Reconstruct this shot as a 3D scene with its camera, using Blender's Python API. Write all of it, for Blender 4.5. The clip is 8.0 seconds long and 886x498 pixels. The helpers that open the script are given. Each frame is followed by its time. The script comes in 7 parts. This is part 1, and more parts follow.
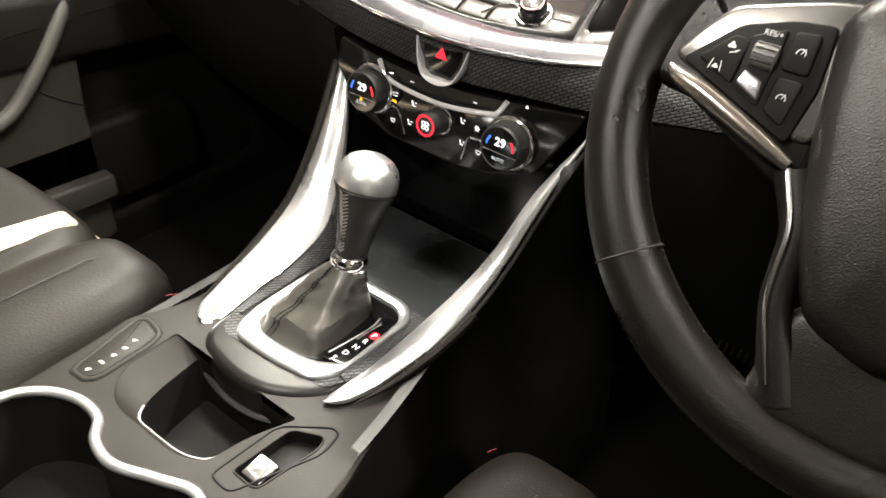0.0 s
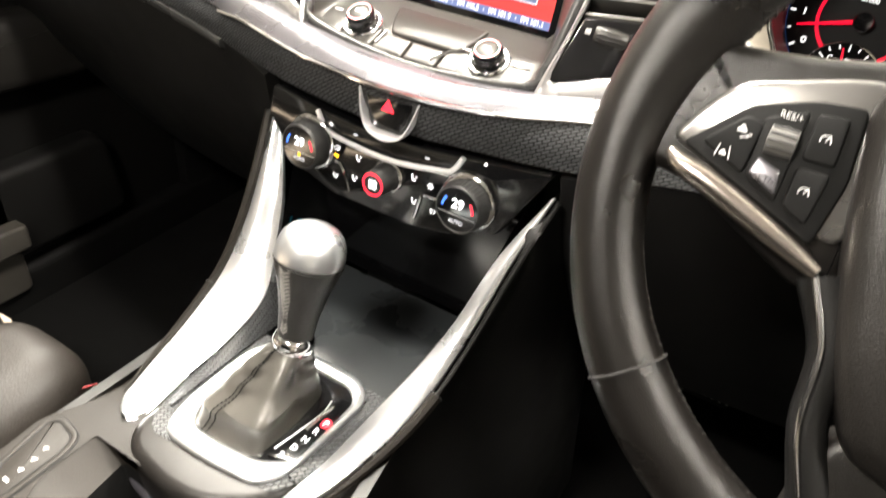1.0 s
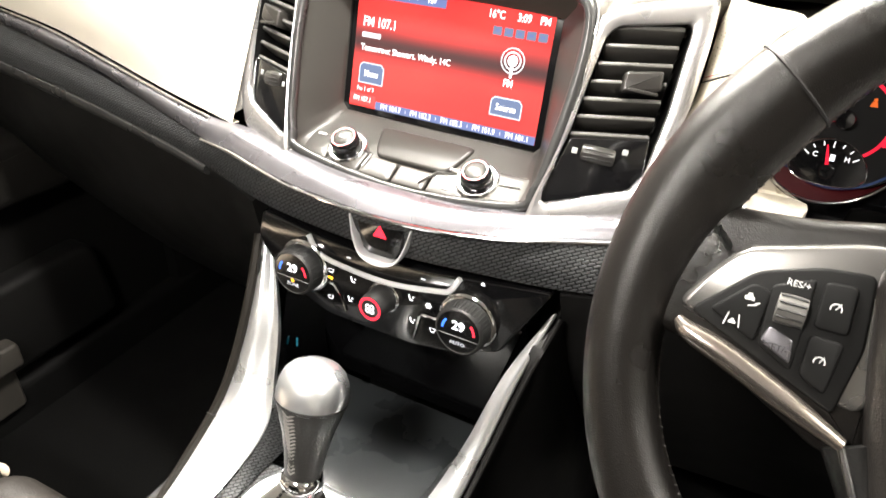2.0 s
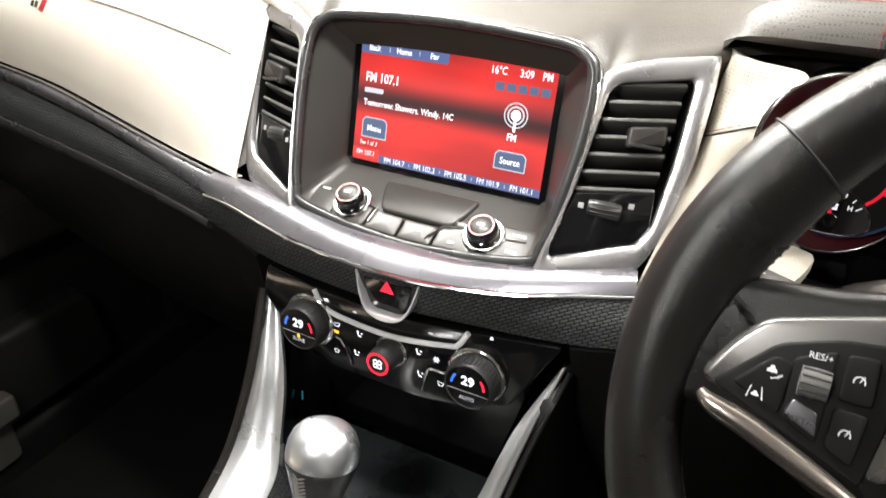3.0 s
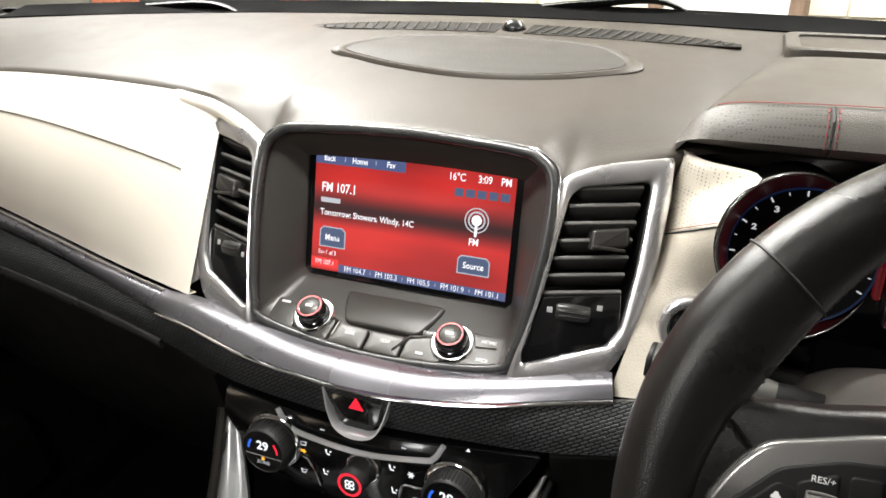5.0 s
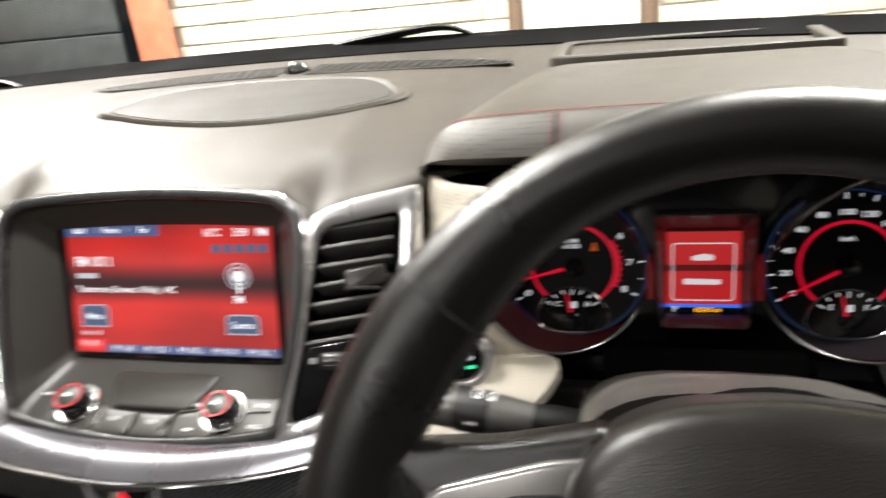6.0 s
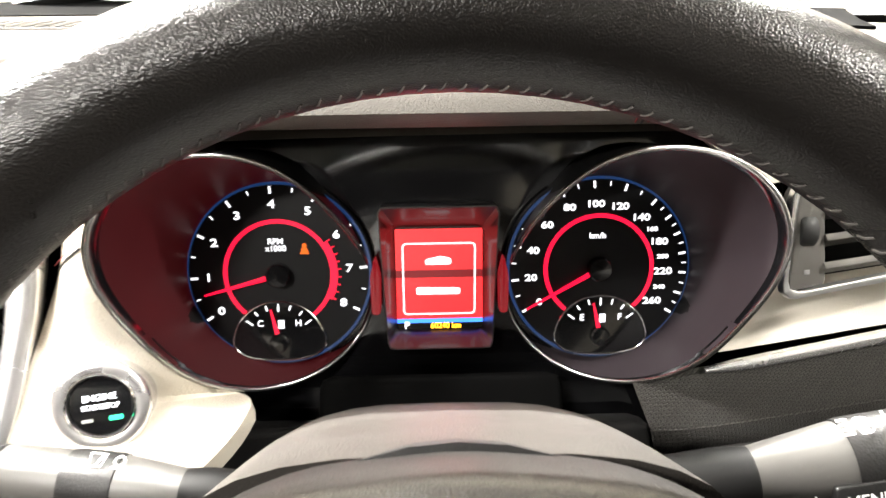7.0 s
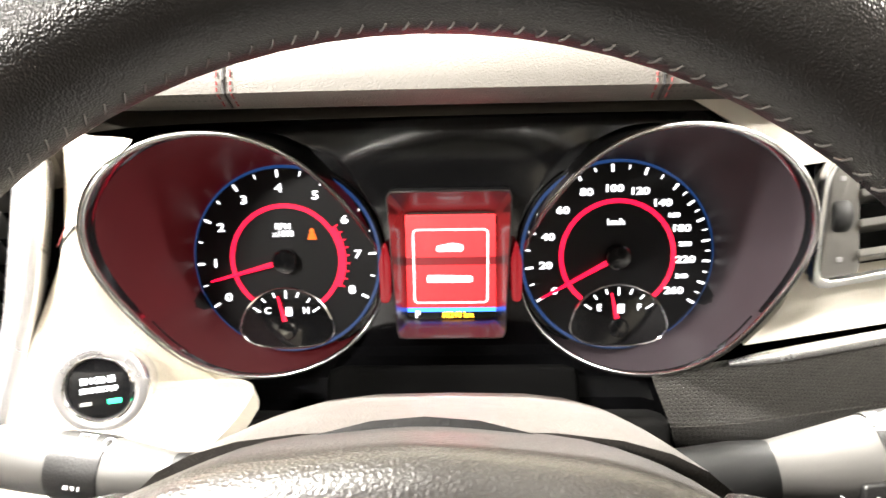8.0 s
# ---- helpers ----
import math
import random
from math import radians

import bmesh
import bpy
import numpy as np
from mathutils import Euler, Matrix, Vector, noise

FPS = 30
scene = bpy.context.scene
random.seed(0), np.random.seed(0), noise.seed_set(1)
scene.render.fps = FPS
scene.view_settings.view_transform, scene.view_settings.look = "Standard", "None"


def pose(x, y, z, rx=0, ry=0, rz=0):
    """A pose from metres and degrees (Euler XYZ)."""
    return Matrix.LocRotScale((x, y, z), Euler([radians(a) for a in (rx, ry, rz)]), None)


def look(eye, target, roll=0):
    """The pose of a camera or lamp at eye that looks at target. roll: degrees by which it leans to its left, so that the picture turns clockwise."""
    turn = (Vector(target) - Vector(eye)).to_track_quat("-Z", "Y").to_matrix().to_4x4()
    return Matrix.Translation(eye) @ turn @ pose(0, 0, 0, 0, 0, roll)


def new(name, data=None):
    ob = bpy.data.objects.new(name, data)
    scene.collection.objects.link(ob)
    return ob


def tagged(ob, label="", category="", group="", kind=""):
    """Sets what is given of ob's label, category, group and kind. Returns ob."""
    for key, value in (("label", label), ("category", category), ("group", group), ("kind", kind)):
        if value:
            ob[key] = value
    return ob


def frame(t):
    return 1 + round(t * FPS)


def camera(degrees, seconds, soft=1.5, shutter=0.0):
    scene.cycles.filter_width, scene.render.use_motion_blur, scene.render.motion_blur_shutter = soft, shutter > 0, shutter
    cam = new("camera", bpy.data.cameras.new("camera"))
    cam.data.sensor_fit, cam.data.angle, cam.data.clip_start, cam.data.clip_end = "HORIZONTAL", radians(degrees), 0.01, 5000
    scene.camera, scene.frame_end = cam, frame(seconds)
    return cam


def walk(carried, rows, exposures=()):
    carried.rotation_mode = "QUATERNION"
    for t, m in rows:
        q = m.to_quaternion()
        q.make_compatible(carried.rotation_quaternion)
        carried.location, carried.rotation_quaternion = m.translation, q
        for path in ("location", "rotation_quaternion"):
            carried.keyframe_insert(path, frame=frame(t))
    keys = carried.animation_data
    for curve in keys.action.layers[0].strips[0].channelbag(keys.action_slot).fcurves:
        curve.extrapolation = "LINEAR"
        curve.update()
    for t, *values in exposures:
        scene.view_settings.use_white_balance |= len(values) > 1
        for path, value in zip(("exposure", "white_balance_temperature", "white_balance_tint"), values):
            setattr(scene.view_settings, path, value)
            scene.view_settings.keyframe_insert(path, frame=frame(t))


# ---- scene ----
cam = camera(62.6, 8.0, shutter=0.5)
PATH = [
    (0, (0.358, -0.832, 0.848), (-0.548, 0.501, -0.336), 4.9),
    (0.5, (0.319, -0.808, 0.827), (-0.486, 0.586, -0.36), 6.4),
    (1, (0.3, -0.77, 0.852), (-0.481, 0.659, -0.308), 5.6),
    (1.5, (0.285, -0.752, 0.879), (-0.515, 0.713, -0.222), 3.4),
    (1.7, (0.279, -0.743, 0.889), (-0.521, 0.735, -0.196), 2.3),
    (3, (0.256, -0.735, 0.918), (-0.537, 0.803, -0.084), 0.5),
    (3.5, (0.244, -0.73, 0.929), (-0.553, 0.843, -0.015), 0.0),
    (4, (0.233, -0.724, 0.935), (-0.516, 0.896, 0.032), -0.2),
    (5.3, (0.231, -0.722, 0.946), (-0.425, 0.981, 0.126), -1.7),
    (5.5, (0.263, -0.707, 0.954), (-0.407, 0.998, 0.152), -4.7),
    (5.7, (0.2927, -0.6933, 0.9455), (-0.2982, 0.9669, 0.2088), -6.8),
    (6, (0.3345, -0.6583, 0.9229), (-0.149, 1.049, 0.2168), -6.3),
    (6.3, (0.3616, -0.6152, 0.8996), (0.067, 1.1438, 0.2159), -4.1),
    (6.5, (0.3796, -0.5942, 0.883), (0.1693, 1.1854, 0.2218), -3.0),
    (6.7, (0.3799, -0.5774, 0.869), (0.2923, 1.2213, 0.2280), -1.6),
    (7, (0.3793, -0.5475, 0.863), (0.4032, 1.2388, 0.1872), -0.8),
    (7.5, (0.3781, -0.5384, 0.8553), (0.4295, 1.2501, 0.1869), -0.9),
    (7.8, (0.3839, -0.5386, 0.8493), (0.4029, 1.2537, 0.1896), -0.8),
    (8, (0.3943, -0.5381, 0.8487), (0.3167, 1.2513, 0.1852), -1.6),
]
walk(cam, [(t, look(eye, target, roll)) for t, eye, target, roll in PATH], exposures=[(0, 0.9, 7050, 10), (1.0, 1.65, 7050, 10), (1.5, 2.1, 7000, 10), (2.2, 1.3, 6750, 10), (3, 0.75, 6500, 10), (3.5, 0.75, 6500, 10), (4.2, 0.4, 6500, 10), (5.5, 0.15, 6500, 10), (6, 0.2, 6550, 10), (6.5, 1.25, 6600, 10), (7, 2.1, 6650, 10), (7.5, 2.5, 6700, 10), (8, 2.75, 6700, 10)])

# ---- world, lamps, exposure ----
world = bpy.data.worlds.new("night_garage")
scene.world = world
world.use_nodes = True
wbg = world.node_tree.nodes["Background"]
wbg.inputs[0].default_value = (0.62, 0.66, 0.75, 1)
wbg.inputs[1].default_value = 0.02


def area_lamp(name, m, sx, sy, watts, colour):
    d = bpy.data.lights.new(name, "AREA")
    d.shape, d.size, d.size_y, d.energy, d.color = "RECTANGLE", sx, sy, watts, colour
    ob = new(name, d)
    ob.matrix_world = m
    return ob


WARM = (1.0, 0.975, 0.935)
TUBE = (1.0, 0.985, 0.95)
# the two courtesy lamps in the roof console of the car
for lx in (-0.055, 0.055):
    area_lamp("map_lamp_light", look((lx, -0.36, 1.205), (lx * 1.6, -0.36, 0.2)), 0.05, 0.035, 2.3, WARM)
# unseen dome lamp, added over the seats to brighten what faces rearward
area_lamp("dome_fill_light", look((0, -0.98, 1.205), (0, -0.98, 0.2)), 0.16, 0.06, 4.5, WARM)
# fluorescent tubes under the garage ceiling, ahead of the car and beside it; they shine down and up at the ceiling
TUBES = ((-1.6, 1.2, 210), (1.2, 1.2, 190), (-1.0, 0.22, 55), (2.6, -0.9, 40))
for gx, gy, gw in TUBES:
    area_lamp("garage_tube_light", look((gx, gy, 2.52), (gx, gy, 0)), 1.2, 0.12, gw, TUBE)
    area_lamp("garage_tube_uplight", look((gx, gy, 2.46), (gx, gy, 3)), 1.2, 0.3, gw * 0.35, TUBE)

# ---- materials ----


def material(name, colour, rough=0.5, metal=0.0, grain=0.0, grain_scale=900, bump=0.0, bump_scale=700, spec=0.5,
             mottle=0.12, coat=0.0, kind="noise", emit=None, emit_strength=0.0):
    m = bpy.data.materials.new(name)
    m.use_nodes = True
    nt = m.node_tree
    b = nt.nodes["Principled BSDF"]
    b.inputs["Roughness"].default_value = rough
    b.inputs["Metallic"].default_value = metal
    b.inputs["Specular IOR Level"].default_value = spec
    b.inputs["Coat Weight"].default_value = coat
    b.inputs["Coat Roughness"].default_value = 0.06
    tc = nt.nodes.new("ShaderNodeTexCoord")
    big = nt.nodes.new("ShaderNodeTexNoise")
    big.inputs["Scale"].default_value = 14
    big.inputs["Detail"].default_value = 6
    nt.links.new(tc.outputs["Object"], big.inputs["Vector"])
    fine = nt.nodes.new("ShaderNodeTexNoise")
    fine.inputs["Scale"].default_value = grain_scale
    fine.inputs["Detail"].default_value = 3
    nt.links.new(tc.outputs["Object"], fine.inputs["Vector"])
    mixf = nt.nodes.new("ShaderNodeMath")
    mixf.operation = "MULTIPLY_ADD"
    nt.links.new(fine.outputs[0], mixf.inputs[0])
    mixf.inputs[1].default_value = grain
    nt.links.new(big.outputs[0], mixf.inputs[2])
    ramp = nt.nodes.new("ShaderNodeMapRange")
    ramp.inputs["From Min"].default_value = 0.25
    ramp.inputs["From Max"].default_value = 0.75 + grain
    ramp.inputs["To Min"].default_value = 1 - mottle
    ramp.inputs["To Max"].default_value = 1 + mottle
    nt.links.new(mixf.outputs[0], ramp.inputs["Value"])
    mul = nt.nodes.new("ShaderNodeVectorMath")
    mul.operation = "SCALE"
    mul.inputs[0].default_value = colour
    nt.links.new(ramp.outputs[0], mul.inputs["Scale"])
    nt.links.new(mul.outputs[0], b.inputs["Base Color"])
    rr = nt.nodes.new("ShaderNodeMapRange")
    rr.inputs["From Min"].default_value, rr.inputs["From Max"].default_value = 0.3, 0.7
    rr.inputs["To Min"].default_value, rr.inputs["To Max"].default_value = max(0.0, rough * 0.85), min(1.0, rough * 1.15)
    nt.links.new(big.outputs[0], rr.inputs["Value"])
    nt.links.new(rr.outputs[0], b.inputs["Roughness"])
    if bump > 0:
        if kind == "cells":
            tex = nt.nodes.new("ShaderNodeTexVoronoi")
            tex.feature = "SMOOTH_F1"
            height = tex.outputs["Distance"]
        else:
            tex = nt.nodes.new("ShaderNodeTexNoise")
            tex.inputs["Detail"].default_value = 2
            height = tex.outputs[0]
        tex.inputs["Scale"].default_value = bump_scale
        nt.links.new(tc.outputs["Object"], tex.inputs["Vector"])
        bn = nt.nodes.new("ShaderNodeBump")
        bn.inputs["Strength"].default_value = bump
        bn.inputs["Distance"].default_value = 0.0006
        nt.links.new(height, bn.inputs["Height"])
        nt.links.new(bn.outputs[0], b.inputs["Normal"])
    if emit:
        b.inputs["Emission Color"].default_value = (*emit, 1)
        b.inputs["Emission Strength"].default_value = emit_strength
    return m


def weave_material(name, dark, light, size):
    """Twill weave of carbon-look trim: bands that run over and under one another."""
    m = material(name, dark, rough=0.4, spec=0.2, mottle=0.1)
    nt = m.node_tree
    b = nt.nodes["Principled BSDF"]
    tc = nt.nodes.new("ShaderNodeTexCoord")
    sep = nt.nodes.new("ShaderNodeSeparateXYZ")
    nt.links.new(tc.outputs["Object"], sep.inputs[0])
    h = nt.nodes.new("ShaderNodeMath")
    h.operation = "ADD"
    nt.links.new(sep.outputs["Y"], h.inputs[0])
    nt.links.new(sep.outputs["Z"], h.inputs[1])
    comb = nt.nodes.new("ShaderNodeCombineXYZ")
    shear = nt.nodes.new("ShaderNodeMath")
    shear.operation = "MULTIPLY_ADD"
    lean = nt.nodes.new("ShaderNodeMath")
    lean.operation = "SUBTRACT"
    nt.links.new(sep.outputs["Y"], lean.inputs[0])
    nt.links.new(sep.outputs["Z"], lean.inputs[1])
    nt.links.new(lean.outputs[0], shear.inputs[0])
    shear.inputs[1].default_value = 0.35
    nt.links.new(sep.outputs["X"], shear.inputs[2])
    nt.links.new(shear.outputs[0], comb.inputs[0])
    nt.links.new(h.outputs[0], comb.inputs[1])
    rot = nt.nodes.new("ShaderNodeMapping")
    rot.inputs["Rotation"].default_value = (0, 0, radians(-40))
    rot.inputs["Scale"].default_value = (1 / size, 1 / size, 1)
    nt.links.new(comb.outputs[0], rot.inputs[0])
    br = nt.nodes.new("ShaderNodeTexBrick")
    br.offset, br.offset_frequency = 0.5, 2
    br.inputs["Scale"].default_value = 1.0
    br.inputs["Brick Width"].default_value, br.inputs["Row Height"].default_value = 1.5, 0.72
    br.inputs["Mortar Size"].default_value, br.inputs["Mortar Smooth"].default_value = 0.19, 0.8
    br.inputs["Color1"].default_value = (*light, 1)
    br.inputs["Color2"].default_value = (*[c * 0.75 for c in light], 1)
    br.inputs["Mortar"].default_value = (*dark, 1)
    nt.links.new(rot.outputs[0], br.inputs["Vector"])
    nt.links.new(br.outputs["Color"], b.inputs["Base Color"])
    bn = nt.nodes.new("ShaderNodeBump")
    bn.inputs["Strength"].default_value, bn.inputs["Distance"].default_value = 0.7, 0.0008
    bn.invert = True
    nt.links.new(br.outputs["Fac"], bn.inputs["Height"])
    nt.links.new(bn.outputs[0], b.inputs["Normal"])
    return m


def glow(name, colour, strength):
    m = bpy.data.materials.new(name)
    m.use_nodes = True
    b = m.node_tree.nodes["Principled BSDF"]
    b.inputs["Base Color"].default_value = (0.02, 0.02, 0.02, 1)
    b.inputs["Roughness"].default_value = 0.25
    b.inputs["Emission Color"].default_value = (*colour, 1)
    b.inputs["Emission Strength"].default_value = strength
    return m


def screen_material():
    """Red display picture with a soft dark band across its middle."""
    m = glow("red_display", (0.6, 0.03, 0.03), 1.0)
    nt = m.node_tree
    b = nt.nodes["Principled BSDF"]
    tc = nt.nodes.new("ShaderNodeTexCoord")
    mp = nt.nodes.new("ShaderNodeMapping")
    mp.inputs["Scale"].default_value = (7, 30, 30)
    mp.inputs["Rotation"].default_value = (0, radians(6), 0)
    nt.links.new(tc.outputs["Object"], mp.inputs[0])
    n = nt.nodes.new("ShaderNodeTexNoise")
    n.inputs["Scale"].default_value, n.inputs["Detail"].default_value = 1.0, 1.5
    nt.links.new(mp.outputs[0], n.inputs["Vector"])
    sep = nt.nodes.new("ShaderNodeSeparateXYZ")
    nt.links.new(tc.outputs["Object"], sep.inputs[0])
    band = nt.nodes.new("ShaderNodeMapRange")
    band.interpolation_type = "SMOOTHSTEP"
    band.inputs["From Min"].default_value, band.inputs["From Max"].default_value = 0.0, 0.018
    az = nt.nodes.new("ShaderNodeMath")
    az.operation = "ADD"
    az.inputs[1].default_value = -0.004
    nt.links.new(sep.outputs["Z"], az.inputs[0])
    ab = nt.nodes.new("ShaderNodeMath")
    ab.operation = "ABSOLUTE"
    nt.links.new(az.outputs[0], ab.inputs[0])
    nt.links.new(ab.outputs[0], band.inputs["Value"])
    mul = nt.nodes.new("ShaderNodeMath")
    mul.operation = "MULTIPLY"
    nt.links.new(n.outputs[0], mul.inputs[0])
    nt.links.new(band.outputs[0], mul.inputs[1])
    ramp = nt.nodes.new("ShaderNodeValToRGB")
    ramp.color_ramp.elements[0].position, ramp.color_ramp.elements[0].color = 0.0, (0.035, 0.004, 0.006, 1)
    ramp.color_ramp.elements[1].position, ramp.color_ramp.elements[1].color = 0.62, (0.85, 0.035, 0.03, 1)
    e = ramp.color_ramp.elements.new(0.35)
    e.color = (0.42, 0.02, 0.02, 1)
    nt.links.new(mul.outputs[0], ramp.inputs[0])
    nt.links.new(ramp.outputs[0], b.inputs["Emission Color"])
    b.inputs["Emission Strength"].default_value = 0.78
    return m


M = {}
M["pad"] = material("dash_soft_plastic", (0.036, 0.031, 0.025), rough=0.48, spec=0.2, bump=0.25, bump_scale=900, kind="cells", mottle=0.08, grain=0.2)
M["plastic"] = material("black_grained_plastic", (0.007, 0.0068, 0.0067), rough=0.45, spec=0.3, bump=0.2, bump_scale=1100, kind="cells", grain=0.2)
M["consoleplastic"] = material("console_soft_plastic", (0.0095, 0.008, 0.0066), rough=0.55, spec=0.15, bump=0.15, bump_scale=1200, kind="cells", mottle=0.08)
M["dark"] = material("dark_cavity_plastic", (0.004, 0.004, 0.004), rough=0.6, spec=0.15, mottle=0.2)
M["gloss"] = material("piano_black", (0.004, 0.004, 0.0045), rough=0.12, coat=0.5, mottle=0.2)
M["bin"] = material("rubber_bin_mat", (0.024, 0.027, 0.029), rough=0.28, mottle=0.15, bump=0.1, bump_scale=300)
M["leather"] = material("black_leather", (0.015, 0.014, 0.013), rough=0.42, spec=0.35, bump=0.45, bump_scale=750, kind="cells", mottle=0.15, grain=0.3)
M["hoodleather"] = material("grey_hood_leather", (0.10, 0.093, 0.083), rough=0.45, bump=0.5, bump_scale=1400, kind="cells", mottle=0.15, grain=0.3)
M["hoodend"] = material("perforated_hood_leather", (0.075, 0.069, 0.061), rough=0.5, bump=0.3, bump_scale=1200, kind="cells", mottle=0.12, grain=0.3)
M["shroudplastic"] = material("grained_shroud_plastic", (0.025, 0.0225, 0.020), rough=0.4, spec=0.4, bump=0.4, bump_scale=1300, kind="cells", mottle=0.12, grain=0.3)
M["wheel"] = material("steering_leather", (0.0062, 0.0054, 0.0049), rough=0.29, spec=0.36, bump=0.28, bump_scale=2100, kind="cells", mottle=0.2, grain=0.3)
M["boot"] = material("boot_leather", (0.05, 0.047, 0.042), rough=0.33, bump=0.25, bump_scale=700, kind="cells", mottle=0.2)
M["seat"] = material("seat_leather", (0.0085, 0.0070, 0.0058), rough=0.52, spec=0.15, bump=0.35, bump_scale=600, kind="cells", mottle=0.15, grain=0.3)
M["cream"] = material("cream_suede", (0.74, 0.69, 0.60), rough=0.75, bump=0.2, bump_scale=1400, mottle=0.06, grain=0.4)
M["stripe"] = material("cream_seat_leather", (0.6, 0.5, 0.4), rough=0.5, bump=0.3, bump_scale=600, kind="cells", mottle=0.08)
M["silver"] = material("satin_silver", (0.78, 0.79, 0.81), rough=0.27, metal=0.95, mottle=0.05, grain=0.3, grain_scale=2500)
M["titan"] = material("titanium_silver_paint", (0.205, 0.2, 0.22), rough=0.27, metal=0.8, mottle=0.05, grain=0.3, grain_scale=2500)
M["ventsilver"] = material("bright_satin_silver", (0.70, 0.69, 0.70), rough=0.28, metal=0.9, mottle=0.05, grain=0.3, grain_scale=2500)
M["trim"] = material("polished_silver_trim", (0.88, 0.90, 0.93), rough=0.3, metal=0.95, mottle=0.03)
M["lipbronze"] = material("smoked_bronze_chrome", (0.50, 0.44, 0.40), rough=0.2, metal=0.95, mottle=0.04)
M["lipchrome"] = material("smoked_chrome_lip", (0.16, 0.155, 0.18), rough=0.3, metal=0.8, mottle=0.05)
M["clip"] = material("bright_clip", (0.88, 0.88, 0.90), rough=0.2, metal=0.5, mottle=0.04)
M["lip"] = material("satin_black_lip", (0.03, 0.03, 0.03), rough=0.28, mottle=0.1)
M["darkred"] = material("dark_red_thread", (0.22, 0.02, 0.022), rough=0.7)
M["chrome"] = material("chrome", (0.85, 0.85, 0.86), rough=0.1, metal=1.0, mottle=0.03)
M["gun"] = material("smoked_chrome", (0.45, 0.44, 0.44), rough=0.22, metal=1.0, mottle=0.06)
M["slat"] = material("vent_plastic", (0.085, 0.082, 0.077), rough=0.38, mottle=0.1, bump=0.1, bump_scale=1200)
M["hub"] = material("airbag_cover_skin", (0.0105, 0.0094, 0.0086), rough=0.36, spec=0.4, bump=0.3, bump_scale=1500, kind="cells", mottle=0.2)
M["frit"] = material("matt_black_band", (0.0022, 0.0022, 0.0022), rough=0.9, spec=0.03, mottle=0.2)
M["tab"] = material("satin_black_tab", (0.02, 0.0185, 0.017), rough=0.3, spec=0.5, mottle=0.1)
M["rubber"] = material("rubber", (0.012, 0.012, 0.012), rough=0.55, mottle=0.15)
M["carpet"] = material("carpet", (0.005, 0.005, 0.005), rough=0.95, spec=0.1, bump=0.8, bump_scale=500, mottle=0.3, grain=0.5)
M["thread"] = material("dark_thread", (0.012, 0.011, 0.011), rough=0.7)
M["greythread"] = material("grey_thread", (0.2, 0.19, 0.18), rough=0.7)
M["redthread"] = material("red_thread", (0.45, 0.03, 0.035), rough=0.7)
M["carbon"] = weave_material("carbon_weave", (0.0012, 0.0013, 0.0014), (0.060, 0.062, 0.065), 0.0044)
M["carbonfine"] = weave_material("fine_carbon_weave", (0.012, 0.011, 0.010), (0.06, 0.057, 0.052), 0.0021)
# tone of the door trim where light falls on it
M["doortrim"] = material("lit_door_trim_plastic", (0.045, 0.041, 0.036), rough=0.5, bump=0.3, bump_scale=1000, kind="cells", mottle=0.1)
M["cheek"] = material("grey_vent_cheek", (0.13, 0.125, 0.115), rough=0.4, mottle=0.08)
M["spokemetal"] = material("gunmetal_spoke_paint", (0.20, 0.195, 0.19), rough=0.27, metal=0.8, mottle=0.06, grain=0.3, grain_scale=2500)
M["mesh"] = material("speaker_mesh", (0.030, 0.0275, 0.024), rough=0.6, spec=0.2, bump=0.6, bump_scale=900, kind="cells")
M["paint"] = material("white_car_paint", (0.75, 0.76, 0.77), rough=0.25, coat=0.6, mottle=0.03)
M["wallpaint"] = material("painted_brick", (0.72, 0.67, 0.55), rough=0.85, bump=0.5, bump_scale=60, mottle=0.16, grain=0.4, grain_scale=90)
def vary_by_piece(m, low, high):
    """Give each object with this material its own lightness."""
    nt = m.node_tree
    base = nt.nodes["Principled BSDF"].inputs["Base Color"]
    source = base.links[0].from_socket
    info = nt.nodes.new("ShaderNodeObjectInfo")
    rng = nt.nodes.new("ShaderNodeMapRange")
    rng.inputs["To Min"].default_value, rng.inputs["To Max"].default_value = low, high
    nt.links.new(info.outputs["Random"], rng.inputs["Value"])
    sc = nt.nodes.new("ShaderNodeVectorMath")
    sc.operation = "SCALE"
    nt.links.new(source, sc.inputs[0])
    nt.links.new(rng.outputs[0], sc.inputs["Scale"])
    nt.links.new(sc.outputs[0], base)


vary_by_piece(M["wallpaint"], 0.55, 1.1)
def perforate(m, pitch):
    """Small dark punched holes on a regular grid."""
    nt = m.node_tree
    base = nt.nodes["Principled BSDF"].inputs["Base Color"]
    source = base.links[0].from_socket
    tc = nt.nodes.new("ShaderNodeTexCoord")
    vo = nt.nodes.new("ShaderNodeTexVoronoi")
    vo.inputs["Scale"].default_value = 1 / pitch
    vo.inputs["Randomness"].default_value = 0.0
    nt.links.new(tc.outputs["Object"], vo.inputs["Vector"])
    edge = nt.nodes.new("ShaderNodeMapRange")
    edge.inputs["From Min"].default_value, edge.inputs["From Max"].default_value = 0.2, 0.32
    edge.inputs["To Min"].default_value, edge.inputs["To Max"].default_value = 0.45, 1.0
    nt.links.new(vo.outputs["Distance"], edge.inputs["Value"])
    sc = nt.nodes.new("ShaderNodeVectorMath")
    sc.operation = "SCALE"
    nt.links.new(source, sc.inputs[0])
    nt.links.new(edge.outputs[0], sc.inputs["Scale"])
    nt.links.new(sc.outputs[0], base)


